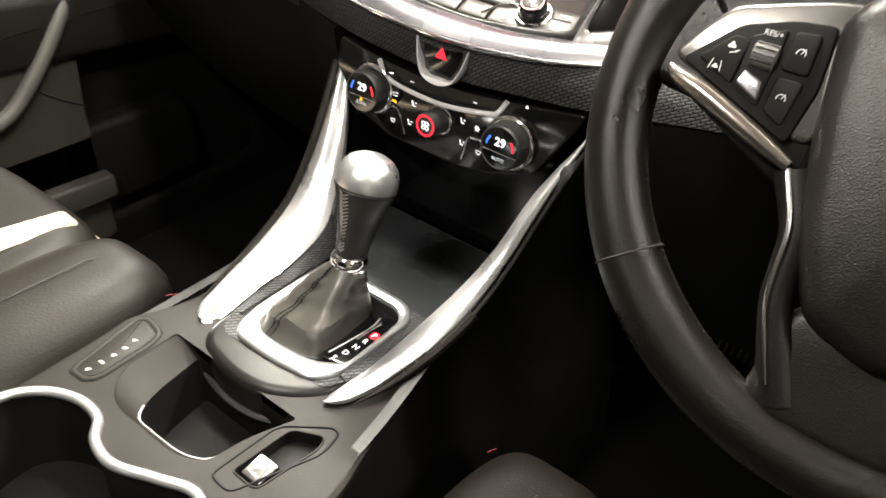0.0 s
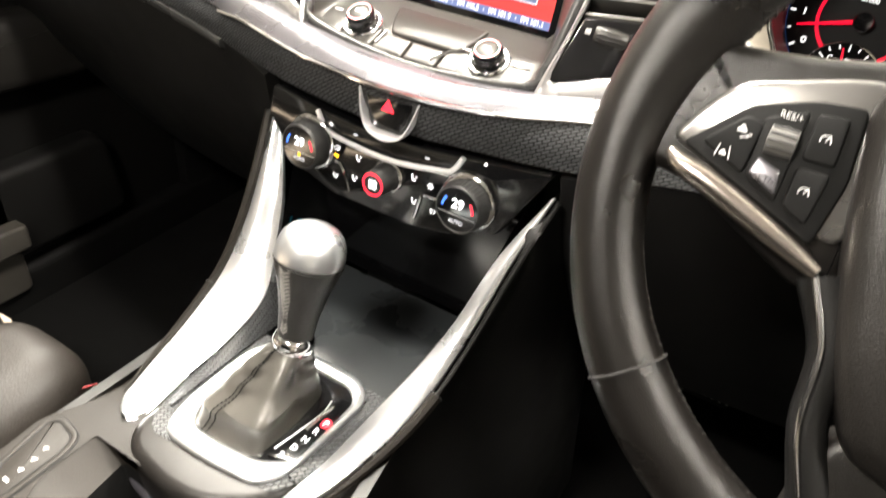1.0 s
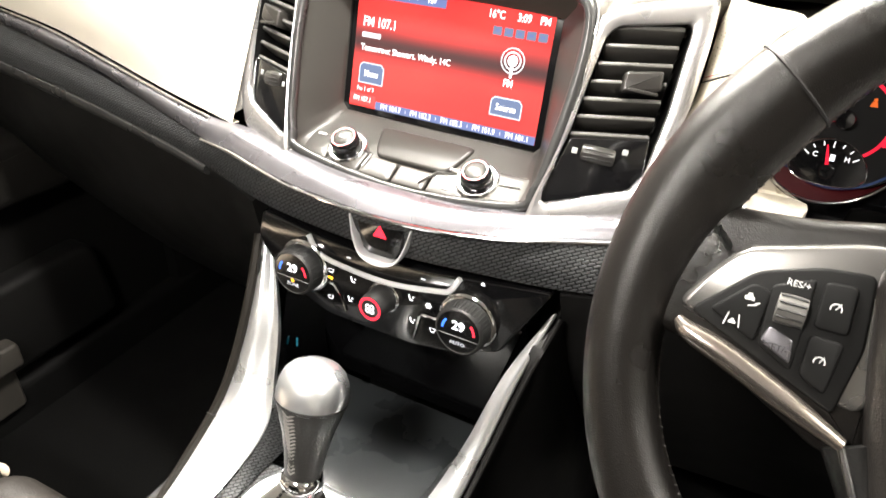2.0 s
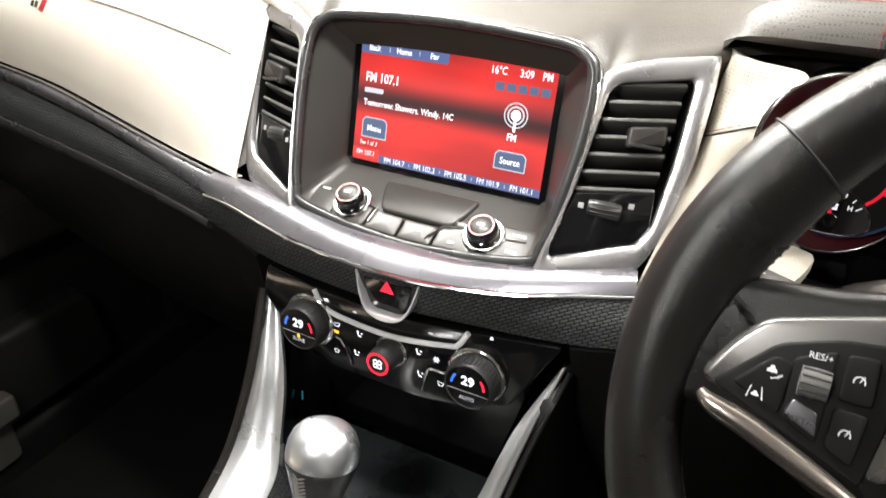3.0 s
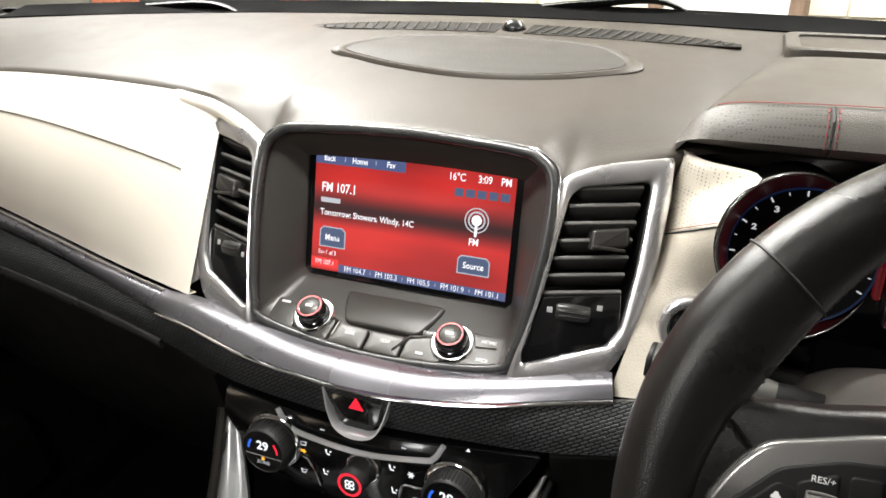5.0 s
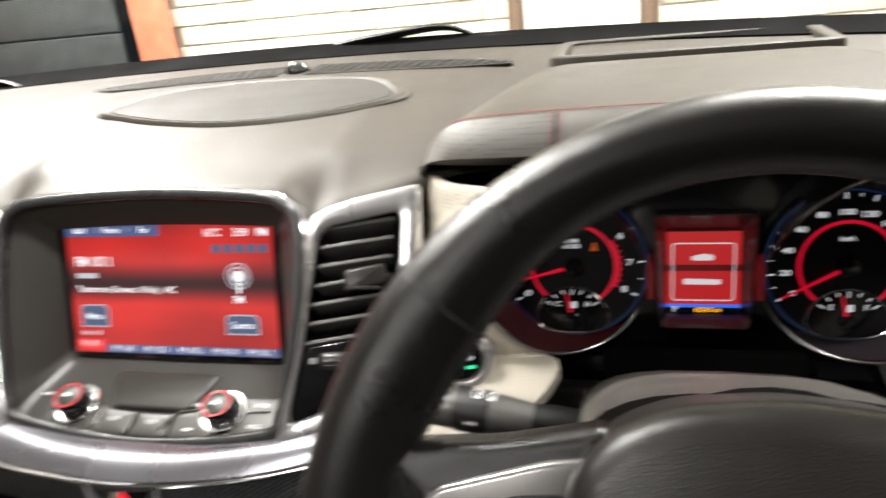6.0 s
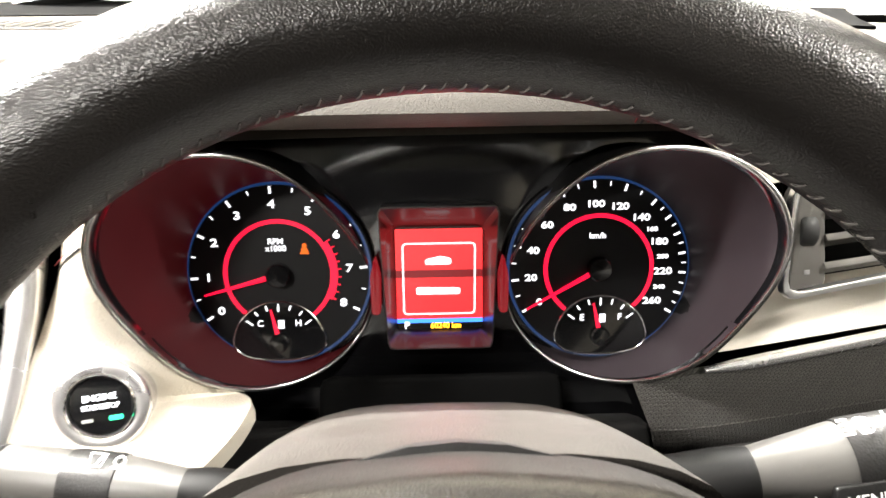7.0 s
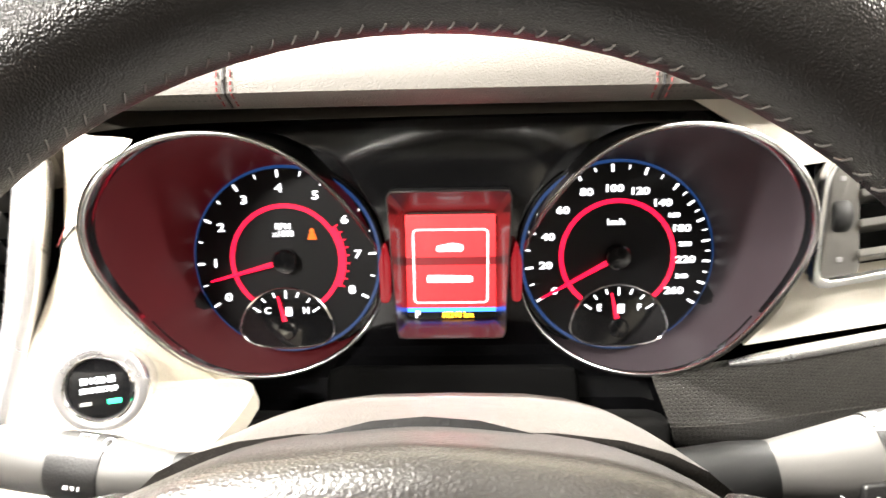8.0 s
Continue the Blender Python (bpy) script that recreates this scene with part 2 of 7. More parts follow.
M["gap"] = material("seam_gap", (0.09, 0.08, 0.065), rough=0.8)
# cream toned down to beige for the weaker light beside the dials
M["beige"] = material("shaded_grained_cream", (0.50, 0.46, 0.385), rough=0.6, bump=0.5, bump_scale=900, kind="cells", mottle=0.08, grain=0.4)
# shade under the hood put into the tone of the perforated piece
M["creamholes"] = material("shaded_perforated_cream", (0.47, 0.435, 0.365), rough=0.6, bump=0.2, bump_scale=1400, mottle=0.06, grain=0.4)
perforate(M["creamholes"], 0.0026)
perforate(M["hoodend"], 0.0028)
perforate(M["mesh"], 0.0034)
# dark tone chosen so these walls bounce little light into the cabin
M["darkwall"] = material("low_bounce_grey_brick", (0.2, 0.185, 0.16), rough=0.9, bump=0.5, bump_scale=60, mottle=0.2, grain=0.4, grain_scale=90)
M["mortar"] = material("mortar", (0.34, 0.30, 0.24), rough=0.95, bump=0.5, bump_scale=120, mottle=0.2)
M["post"] = material("red_oxide_steel", (0.42, 0.13, 0.07), rough=0.6, bump=0.2, bump_scale=80, mottle=0.2)
M["brown"] = material("brown_pipe_paint", (0.12, 0.075, 0.05), rough=0.6, mottle=0.2)
M["concrete"] = material("concrete_floor", (0.2, 0.195, 0.185), rough=0.8, bump=0.3, bump_scale=90, mottle=0.2, grain=0.4, grain_scale=60)
M["ceilingpaint"] = material("ceiling_paint", (0.7, 0.69, 0.66), rough=0.9, mottle=0.06)
M["doorpaint"] = material("dark_roller_door", (0.05, 0.055, 0.055), rough=0.45, mottle=0.2)
M["headliner"] = material("headliner_cloth", (0.4, 0.39, 0.375), rough=0.95, bump=0.3, bump_scale=800, mottle=0.06)
M["screen"] = screen_material()
M["white"] = glow("white_light_print", (0.95, 0.96, 1.0), 1.15)
M["dialwhite"] = glow("white_dial_print", (0.95, 0.96, 1.0), 0.55)
M["dialred"] = glow("red_dial_light", (0.85, 0.004, 0.035), 0.5)
M["dialamber"] = glow("orange_dial_lamp", (1.0, 0.17, 0.01), 0.3)
M["dialblack"] = material("matt_dial_black", (0.004, 0.004, 0.0045), rough=0.5, spec=0.2, mottle=0.1)
M["softwhite"] = glow("grey_light_print", (0.85, 0.87, 0.95), 0.6)
M["red"] = glow("red_light", (1.0, 0.015, 0.04), 1.1)
M["redpanel"] = glow("red_info_display", (0.9, 0.03, 0.035), 0.42)
M["reddim"] = glow("dim_red_glow", (0.5, 0.02, 0.03), 0.13)
M["blue"] = glow("blue_light", (0.03, 0.16, 0.9), 0.9)
M["bluedim"] = glow("blue_halo", (0.01, 0.05, 0.18), 0.16)
M["amber"] = glow("amber_light", (1.0, 0.42, 0.02), 1.3)
M["green"] = glow("green_light", (0.02, 0.9, 0.4), 1.0)
M["navy"] = glow("screen_bar_blue", (0.10, 0.14, 0.32), 0.7)
M["slate"] = glow("screen_button_blue", (0.09, 0.13, 0.24), 0.75)
M["steel"] = glow("screen_button_edge", (0.55, 0.62, 0.72), 0.8)
M["icon"] = glow("screen_icon_blue", (0.12, 0.15, 0.24), 0.7)
M["preset"] = glow("screen_preset_red", (0.9, 0.04, 0.04), 0.95)
M["print"] = material("white_print", (0.6, 0.6, 0.6), rough=0.6)
M["greyprint"] = material("grey_print", (0.3, 0.3, 0.3), rough=0.6)
M["tube"] = glow("fluorescent_tube", (1.0, 0.95, 0.86), 30.0)
M["lampglass"] = glow("courtesy_lamp_lens", (1.0, 0.93, 0.83), 7.0)


def clear_glass(name, tint, rough=0.0):
    m = bpy.data.materials.new(name)
    m.use_nodes = True
    nt = m.node_tree
    out = nt.nodes["Material Output"]
    nt.nodes.remove(nt.nodes["Principled BSDF"])
    tr = nt.nodes.new("ShaderNodeBsdfTransparent")
    tr.inputs[0].default_value = (*tint, 1)
    gl = nt.nodes.new("ShaderNodeBsdfGlossy")
    gl.inputs["Roughness"].default_value = rough
    mx = nt.nodes.new("ShaderNodeMixShader")
    mx.inputs[0].default_value = 0.05
    nt.links.new(tr.outputs[0], mx.inputs[1])
    nt.links.new(gl.outputs[0], mx.inputs[2])
    nt.links.new(mx.outputs[0], out.inputs[0])
    return m


M["glass"] = clear_glass("windscreen_glass", (0.92, 0.95, 0.93))

# ---- mesh helpers ----
ORIGIN = {}


def thing(name, at, label="", category="", group="", kind=""):
    ob = new(name)
    ob.empty_display_size = 0.02
    ob.location = at
    ORIGIN[ob] = Vector(at)
    return tagged(ob, label, category, group, kind)


def link_mesh(name, me, mat, parent=None, label="", smooth=True):
    lo = Vector([min(v.co[i] for v in me.vertices) for i in range(3)])
    hi = Vector([max(v.co[i] for v in me.vertices) for i in range(3)])
    c = (lo + hi) / 2
    me.transform(Matrix.Translation(-c))
    if mat:
        me.materials.clear()
        me.materials.append(mat)
    if smooth:
        me.shade_smooth()
        me.set_sharp_from_angle(angle=radians(38))
    ob = new(name, me)
    ORIGIN[ob] = c
    if parent:
        ob.parent = parent
        ob.location = c - ORIGIN[parent]
    else:
        ob.location = c
    return tagged(ob, label) if label else ob


def part(name, bm, mat, parent=None, label="", smooth=True):
    bmesh.ops.recalc_face_normals(bm, faces=bm.faces)
    me = bpy.data.meshes.new(name)
    bm.to_mesh(me)
    bm.free()
    return link_mesh(name, me, mat, parent, label, smooth)


class Frame:
    """A flat working frame: a to the side, b up along it, h out of it, in millimetres."""

    def __init__(self, o, u, v):
        self.o, self.u, self.v = Vector(o), Vector(u).normalized(), Vector(v).normalized()
        self.n = self.u.cross(self.v).normalized()
        self.v = self.n.cross(self.u)

    def __call__(self, a, b, h=0.0):
        return self.o + (self.u * a + self.v * b + self.n * h) / 1000

    def matrix(self, a, b, h=0.0):
        m = Matrix((self.u, self.v, self.n)).transposed().to_4x4()
        m.translation = self(a, b, h)
        return m


def rounded(pts, r, seg=4):
    """The corners of a polygon rounded off."""
    out, n = [], len(pts)
    for i in range(n):
        p0, p1, p2 = Vector(pts[i - 1]), Vector(pts[i]), Vector(pts[(i + 1) % n])
        rr = r[i] if isinstance(r, (list, tuple)) else r
        d0, d2 = p0 - p1, p2 - p1
        k = min(rr, d0.length * 0.48, d2.length * 0.48)
        if k < 0.01:
            out.append(p1)
            continue
        s, e = p1 + d0.normalized() * k, p1 + d2.normalized() * k
        for j in range(seg + 1):
            t = j / seg
            out.append(s * (1 - t) ** 2 + p1 * 2 * t * (1 - t) + e * t * t)
    return out


def curve(pts, n=8, closed=False):
    """A smooth curve through the points."""
    P = [Vector(p) for p in pts]
    out, L = [], len(P)
    for i in range(L if closed else L - 1):
        if closed:
            a, b, c, d = P[i - 1], P[i], P[(i + 1) % L], P[(i + 2) % L]
        else:
            b, c = P[i], P[i + 1]
            a = P[i - 1] if i > 0 else b * 2 - c
            d = P[i + 2] if i + 2 < L else c * 2 - b
        for j in range(n):
            t = j / n
            out.append(((b * 2) + (c - a) * t + (a * 2 - b * 5 + c * 4 - d) * t * t + (b * 3 - a - c * 3 + d) * t ** 3) / 2)
    if not closed:
        out.append(P[-1])
    return out


def resample(loop, n, closed=True):
    P = [Vector(p) for p in loop]
    if closed:
        P = P + [P[0]]
    d = [0.0]
    for a, b in zip(P, P[1:]):
        d.append(d[-1] + (b - a).length)
    out, k = [], 0
    for i in range(n):
        s = d[-1] * i / (n if closed else n - 1)
        while k < len(d) - 2 and d[k + 1] < s:
            k += 1
        t = 0 if d[k + 1] == d[k] else (s - d[k]) / (d[k + 1] - d[k])
        out.append(P[k].lerp(P[k + 1], min(1, t)))
    return out


def loft(rows, closed=True, caps=False, ring=False):
    """A skin over rows of points. closed: each row is a loop; ring: the last row joins the first."""
    bm = bmesh.new()
    V = [[bm.verts.new(p) for p in r] for r in rows]
    n = len(V[0])
    for i in range(len(V) if ring else len(V) - 1):
        A, B = V[i], V[(i + 1) % len(V)]
        for j in range(n if closed else n - 1):
            k = (j + 1) % n
            bm.faces.new((A[j], A[k], B[k], B[j]))
    if caps:
        bm.faces.new(V[0])
        bm.faces.new(list(reversed(V[-1])))
    return bm


def join(*bms):
    me = bpy.data.meshes.new("join")
    out = bmesh.new()
    for b in bms:
        b.to_mesh(me)
        out.from_mesh(me)
        b.free()
    bpy.data.meshes.remove(me)
    return out


def shrink(loop, d):
    """The loop moved inwards by d (2D)."""
    P, n, out = [Vector(p) for p in loop], len(loop), []
    area = sum(P[i - 1].x * P[i].y - P[i].x * P[i - 1].y for i in range(n))
    s = 1 if area > 0 else -1
    for i in range(n):
        a, b = P[i] - P[i - 1], P[(i + 1) % n] - P[i]
        na, nb = Vector((-a.y, a.x)), Vector((-b.y, b.x))
        m = (na.normalized() + nb.normalized()) if na.length and nb.length else na + nb
        if m.length < 1e-6:
            m = na
        m.normalize()
        out.append(P[i] + m * d * s)
    return out


def plate(f, loop, h0, h1, r=1.0, dome=0.0):
    """A flat piece on frame f from height h0 to h1, with its upper edge rounded by r."""
    rows = [[f(p[0], p[1], h0) for p in loop]]
    for k in range(4):
        t = math.pi / 2 * k / 3
        L = shrink(loop, r * (1 - math.cos(t)))
        rows.append([f(p[0], p[1], h1 - r + r * math.sin(t)) for p in L])
    if dome:
        c = sum((Vector(p) for p in loop), Vector((0, 0))) / len(loop)
        for k in (0.75, 0.45, 0.15):
            L = [c + (Vector(p) - c) * k for p in shrink(loop, r)]
            rows.append([f(p[0], p[1], h1 + dome * (1 - k * k)) for p in L])
    return loft(rows, caps=True)


def ring_plate(f, outer, inner, h0, h1, r=1.5, n=96, crown=0.0):
    """A frame round an opening, with rounded edges; crown raises its middle line."""
    o = resample(outer, n)
    c = sum((Vector(p) for p in inner), Vector((0, 0))) / len(inner)
    dense = resample(inner, n * 6)
    # each outer point takes the inner point of the same bearing
    ang = [math.atan2(p.y - c.y, p.x - c.x) for p in dense]
    i_ = []
    for p in o:
        a = math.atan2(p.y - c.y, p.x - c.x)
        j = min(range(len(dense)), key=lambda k: abs(math.atan2(math.sin(ang[k] - a), math.cos(ang[k] - a))))
        i_.append(dense[j])
    rows = [[f(p.x, p.y, h0) for p in o]]
    for t, h in ((0.0, h1 - r), (0.06, h1 - r * 0.3), (0.18, h1), (0.5, h1 + crown), (0.82, h1), (0.94, h1 - r * 0.3), (1.0, h1 - r)):
        rows.append([f(*(p.lerp(q, t)), h) for p, q in zip(o, i_)])
    rows.append([f(p.x, p.y, h0) for p in i_])
    return loft(rows, ring=True)


def lathe(f, a, b, profile, seg=40, cap=True):
    """A turned piece about the axis of frame f at (a, b): profile of (radius, height)."""
    rows = []
    for r, h in profile:
        rows.append([f(a + r * math.cos(2 * math.pi * k / seg), b + r * math.sin(2 * math.pi * k / seg), h) for k in range(seg)])
    return loft(rows, caps=cap)


def tube(path, r, seg=8, closed=False, flat=1.0):
    P = [Vector(p) for p in path]
    rows, n = [], len(P)
    up = Vector((0.13, 0.31, 0.94))
    for i, p in enumerate(P):
        t = (P[(i + 1) % n] - P[i - 1]) if closed else (P[min(i + 1, n - 1)] - P[max(i - 1, 0)])
        t.normalize()
        s = t.cross(up).normalized()
        q = s.cross(t).normalized()
        rr = r[i] if isinstance(r, (list, tuple)) else r
        rows.append([p + s * rr * math.cos(2 * math.pi * k / seg) + q * rr * flat * math.sin(2 * math.pi * k / seg) for k in range(seg)])
    return loft(rows, ring=closed, caps=not closed)


def disc(f, a, b, r, h, seg=32):
    bm = bmesh.new()
    bm.faces.new([bm.verts.new(f(a + r * math.cos(2 * math.pi * k / seg), b + r * math.sin(2 * math.pi * k / seg), h)) for k in range(seg)])
    return bm


def flat(f, loop, h):
    bm = bmesh.new()
    bm.faces.new([bm.verts.new(f(p[0], p[1], h)) for p in loop])
    return bm


def box(f, a0, b0, a1, b1, h0, h1, r=0.4):
    lo = rounded([(a0, b0), (a1, b0), (a1, b1), (a0, b1)], min(r * 2, abs(a1 - a0) * 0.3, abs(b1 - b0) * 0.3), 2)
    return plate(f, lo, h0, h1, min(r, abs(h1 - h0) * 0.5, abs(b1 - b0) * 0.3, abs(a1 - a0) * 0.3))


def arc_band(f, a, b, r0, r1, t0, t1, h, seg=48, thick=0.0):
    rows = []
    for k in range(seg + 1):
        t = radians(t0 + (t1 - t0) * k / seg)
        rows.append([f(a + r * math.cos(t), b + r * math.sin(t), h) for r in (r0, r1)])
    return loft(rows, closed=False)


def solid(f, outer, holes, h0, h1):
    """A flat slab on frame f with holes through it."""
    bm = bmesh.new()
    edges = []
    for loop in (outer, *holes):
        vs = [bm.verts.new(f(p[0], p[1], h1)) for p in loop]
        edges += [bm.edges.new((vs[i - 1], vs[i])) for i in range(len(vs))]
    bmesh.ops.triangle_fill(bm, edges=edges, use_beauty=True, use_dissolve=False)
    ext = bmesh.ops.extrude_face_region(bm, geom=list(bm.faces))
    d = f.n * (h0 - h1) / 1000
    for g in ext["geom"]:
        if isinstance(g, bmesh.types.BMVert):
            g.co += d
    return bm


def text(words, f, a, b, size, h, mat, parent, name="lettering", align="CENTER", bold=0.0, squeeze=1.0, turn=0.0, label=""):
    """Letters of the built-in font lying on frame f; size is the height of a capital in mm."""
    cu = bpy.data.curves.new(name, "FONT")
    cu.body, cu.align_x, cu.align_y = words, align, "CENTER"
    cu.size = size / 1000 / 0.69
    cu.offset = bold / 1000
    cu.resolution_u = 3
    tmp = new("letters", cu)
    bpy.context.view_layer.update()
    me = bpy.data.meshes.new_from_object(tmp.evaluated_get(bpy.context.evaluated_depsgraph_get()))
    bpy.data.objects.remove(tmp)
    bpy.data.curves.remove(cu)
    me.transform(f.matrix(a, b, h) @ Matrix.Rotation(radians(turn), 4, "Z") @ Matrix.Diagonal((squeeze, 1, 1, 1)))
    return link_mesh(name, me, mat, parent, label, smooth=False)

# ---- working frames of the cabin (x to the right, y ahead, z up) ----
WORLD = Frame((0, 0, 0), (1, 0, 0), (0, 1, 0))
SCREEN = Frame((0, -0.2325, 0.7155), (1, 0, 0), (0, 0.025, 0.097))
BEZEL = Frame((0, -0.269, 0.712), (1, 0, 0), (0, 0.409, 0.913))
VENT_R = Frame((0.122, -0.269, 0.712), (0.954, 0.2736, -0.1226), (0, 0.409, 0.913))
VENT_L = Frame((-0.122, -0.269, 0.712), (0.954, -0.2736, 0.1226), (0, 0.409, 0.913))
DECK = Frame((0, -0.275, 0.647), (1, 0, 0), (0, 0.907, 0.421))
CLIMATE = Frame((0, -0.325, 0.555), (1, 0, 0), (0, 0.08, 1))
GAUGE = Frame((0.3821, -0.1674, 0.6977), (1, 0, 0), (0, 0.1656, 0.9862))
WHEEL = Frame((0.384, -0.459, 0.709), (1, 0, 0), (0, 0.469, 0.883))
CONSOLE = Frame((0, -0.5, 0.392), (1, 0, 0), (0, 1, 0))


def pod_ring(s, spread=0.0, first=0, last=356, n=90):
    """The chrome ring of a dial pod: an egg shape that leans out over its dial towards the hood."""
    out = []
    for k in range(n):
        q = radians(first + (last - first) * k / (n - 1))
        r = 58.2 - 3.4 * math.cos(q) - 3.0 * math.sin(q) - 5.6 * math.cos(2 * q) + 8.0 * math.sin(2 * q) + spread
        a, b = 98 + r * math.cos(q), 18 + r * math.sin(q)
        out.append(GAUGE(s * a, b, 0.82 * a + 0.30 * b - 36.0))
    return out


def strip(stations, mat, name, parent, label="", thick=0.004, bulge=0.004, n=6, k=7):
    """A band that runs along stations of (upper point, lower point), rounded across and closed behind."""
    tops = curve([s[0] for s in stations], k)
    lows = curve([s[1] for s in stations], k)
    rows = []
    for i, (a, b) in enumerate(zip(tops, lows)):
        j, l = min(i + 1, len(tops) - 1), max(i - 1, 0)
        along = (tops[j] - tops[l]).normalized()
        out = along.cross(a - b).normalized()
        if out.y > 0:
            out = -out
        row = []
        for q in range(n + 1):
            t = q / n
            row.append(a.lerp(b, t) + out * bulge * math.sin(math.pi * t))
        row.append(b - out * thick)
        row.append(a - out * thick)
        rows.append(row)
    return part(name, loft(rows, closed=True, caps=True), mat, parent, label)


# ---- the garage round the car ----
def slab(name, x0, x1, y0, y1, z0, z1, mat, label, category):
    ob = part(name, box(WORLD, x0 * 1000, y0 * 1000, x1 * 1000, y1 * 1000, z0 * 1000, z1 * 1000, 2), mat, None, label)
    return tagged(ob, category=category, kind="structure")


slab("ground", -7, 7, -7, 7, -0.4, -0.3, M["concrete"], "grey concrete garage floor under the car", "floor")
wall_north = slab("wall_north", -1.83, 4.2, 2.5, 2.65, -0.3, 2.7, M["mortar"], "cream painted brick garage wall ahead of the car", "wall")
slab("wall_west", -4.35, -4.2, -4.0, 2.65, -0.3, 2.7, M["darkwall"], "plain garage wall out of view, darkened to cut bounce light", "wall")
slab("wall_east", 4.2, 4.35, -4.0, 2.65, -0.3, 2.7, M["darkwall"], "plain garage wall out of view, darkened to cut bounce light", "wall")
slab("wall_south", -4.35, 4.35, -4.15, -4.0, -0.3, 2.7, M["darkwall"], "plain garage wall out of view, darkened to cut bounce light", "wall")
slab("ceiling", -4.35, 4.35, -4.15, 2.65, 2.7, 2.8, M["ceilingpaint"], "white painted garage ceiling", "ceiling")
slab("wall_corner", -4.2, -3.2, 2.5, 2.65, -0.3, 2.7, M["darkwall"], "plain dark grey piece of garage wall", "wall")

for gx, gy, gw in TUBES:
    lamp = thing("ceiling_light", (gx, gy, 2.7), "long fluorescent batten lamp on the garage ceiling", "lamp", "garage ceiling lights")
    part("body", box(WORLD, gx * 1000 - 620, gy * 1000 - 60, gx * 1000 + 620, gy * 1000 + 60, 2620, 2700, 8), M["ceilingpaint"], lamp)
    part("tube", tube([(gx - 0.59, gy, 2.595), (gx, gy, 2.595), (gx + 0.59, gy, 2.595)], 0.016, 12), M["tube"], lamp, "bright white fluorescent tube")

roller = thing("roller_door", (-2.55, 2.62, -0.3), "dark ribbed metal roller door between steel posts", "door")
for k in range(14):
    z = -280 + k * 205
    part("slat", plate(Frame((-2.58, 2.6, 0), (1, 0, 0), (0, 0, 1)), rounded([(-470, z), (470, z), (470, z + 200), (-470, z + 200)], 6, 2), -12, 12, 8), M["doorpaint"], roller)
for px in (-2.98, -1.79):
    p = thing("steel_post", (px, 2.47, -0.3), "red-brown painted steel post beside the roller door", "post", "steel posts")
    part("flange", box(WORLD, px * 1000 - 100, 2400, px * 1000 + 100, 2412, -300, 2700, 2), M["post"], p)
    part("flange", box(WORLD, px * 1000 - 100, 2530, px * 1000 + 100, 2542, -300, 2700, 2), M["post"], p)
    part("web", box(WORLD, px * 1000 - 6, 2412, px * 1000 + 6, 2530, -300, 2700, 2), M["post"], p)
for px, w in ((-0.13, 0.03), (0.40, 0.035)):
    p = thing("downpipe", (px, 2.45, -0.3), "narrow brown painted pipe on the brick wall", "pipe", "wall pipes")
    part("pipe", tube([(px, 2.46, -0.3), (px, 2.46, 1.2), (px, 2.46, 2.7)], w, 14), M["brown"], p)
    for z in (0.35, 1.5):
        part("bracket", box(WORLD, px * 1000 - w * 1000 - 8, 2446, px * 1000 + w * 1000 + 8, 2500, z * 1000, z * 1000 + 24, 2), M["brown"], p)
panelboard = thing("wall_panel", (0.13, 2.49, -0.3), "bright white painted door panel on the brick wall", "door")
part("leaf", box(Frame((0.135, 2.5, 0), (1, 0, 0), (0, 0, 1)), -215, -290, 215, 1750, 0, 30, 4), M["ceilingpaint"], panelboard)
part("frame", ring_plate(Frame((0.135, 2.5, 0), (1, 0, 0), (0, 0, 1)), [(-235, -295), (235, -295), (235, 1775), (-235, 1775)], [(-216, -290), (216, -290), (216, 1752), (-216, 1752)], 0, 36, 3), M["ceilingpaint"], panelboard)
locker = thing("tool_cabinet", (-2.55, 1.9, -0.3), "low dark tool cabinet in front of the roller door", "cabinet")
part("body", box(WORLD, -2860, 1750, -2260, 2150, -300, 560, 12), M["doorpaint"], locker)
for k in range(4):
    part("drawer", box(Frame((-2.56, 1.75, 0), (1, 0, 0), (0, 0, 1)), -285, -250 + k * 200, 285, -60 + k * 200, 0, 14, 4), M["doorpaint"], locker)
    part("handle", box(Frame((-2.56, 1.736, 0), (1, 0, 0), (0, 0, 1)), -120, -95 + k * 200, 120, -80 + k * 200, 0, 18, 4), M["chrome"], locker)

# ---- the car's shell ----
shell = thing("parked_car", (0, -0.6, -0.3), "white right-hand-drive car standing in the garage", "car")
# bonnet, seen over the dash
rows = []
for i in range(13):
    x = -0.80 + 1.6 * i / 12
    r = []
    for j in range(9):
        t = j / 8
        y = 0.235 - 0.22 * x * x + t * (1.15 - 0.18 * x * x)
        z = 0.818 - 0.125 * t - 0.04 * t ** 3 - 0.06 * abs(x / 0.8) ** 4 + 0.008 * math.exp(-((abs(x) - 0.35) / 0.06) ** 2)
        r.append((x, y, z))
    rows.append(r)
part("bonnet", loft(rows, closed=False), M["paint"], shell, "white painted bonnet")
part("front_end", box(WORLD, -800, 1240, 800, 1420, -120, 640, 60), M["paint"], shell)
part("scuttle", loft([[(x, 0.18 - 0.25 * x * x, 0.806), (x, 0.245 - 0.22 * x * x, 0.800), (x, 0.25 - 0.22 * x * x, 0.72), (x, 0.18 - 0.25 * x * x, 0.72)] for x in [-0.78 + 1.56 * i / 16 for i in range(17)]], caps=True), M["plastic"], shell, "black plastic scuttle panel under the windscreen")
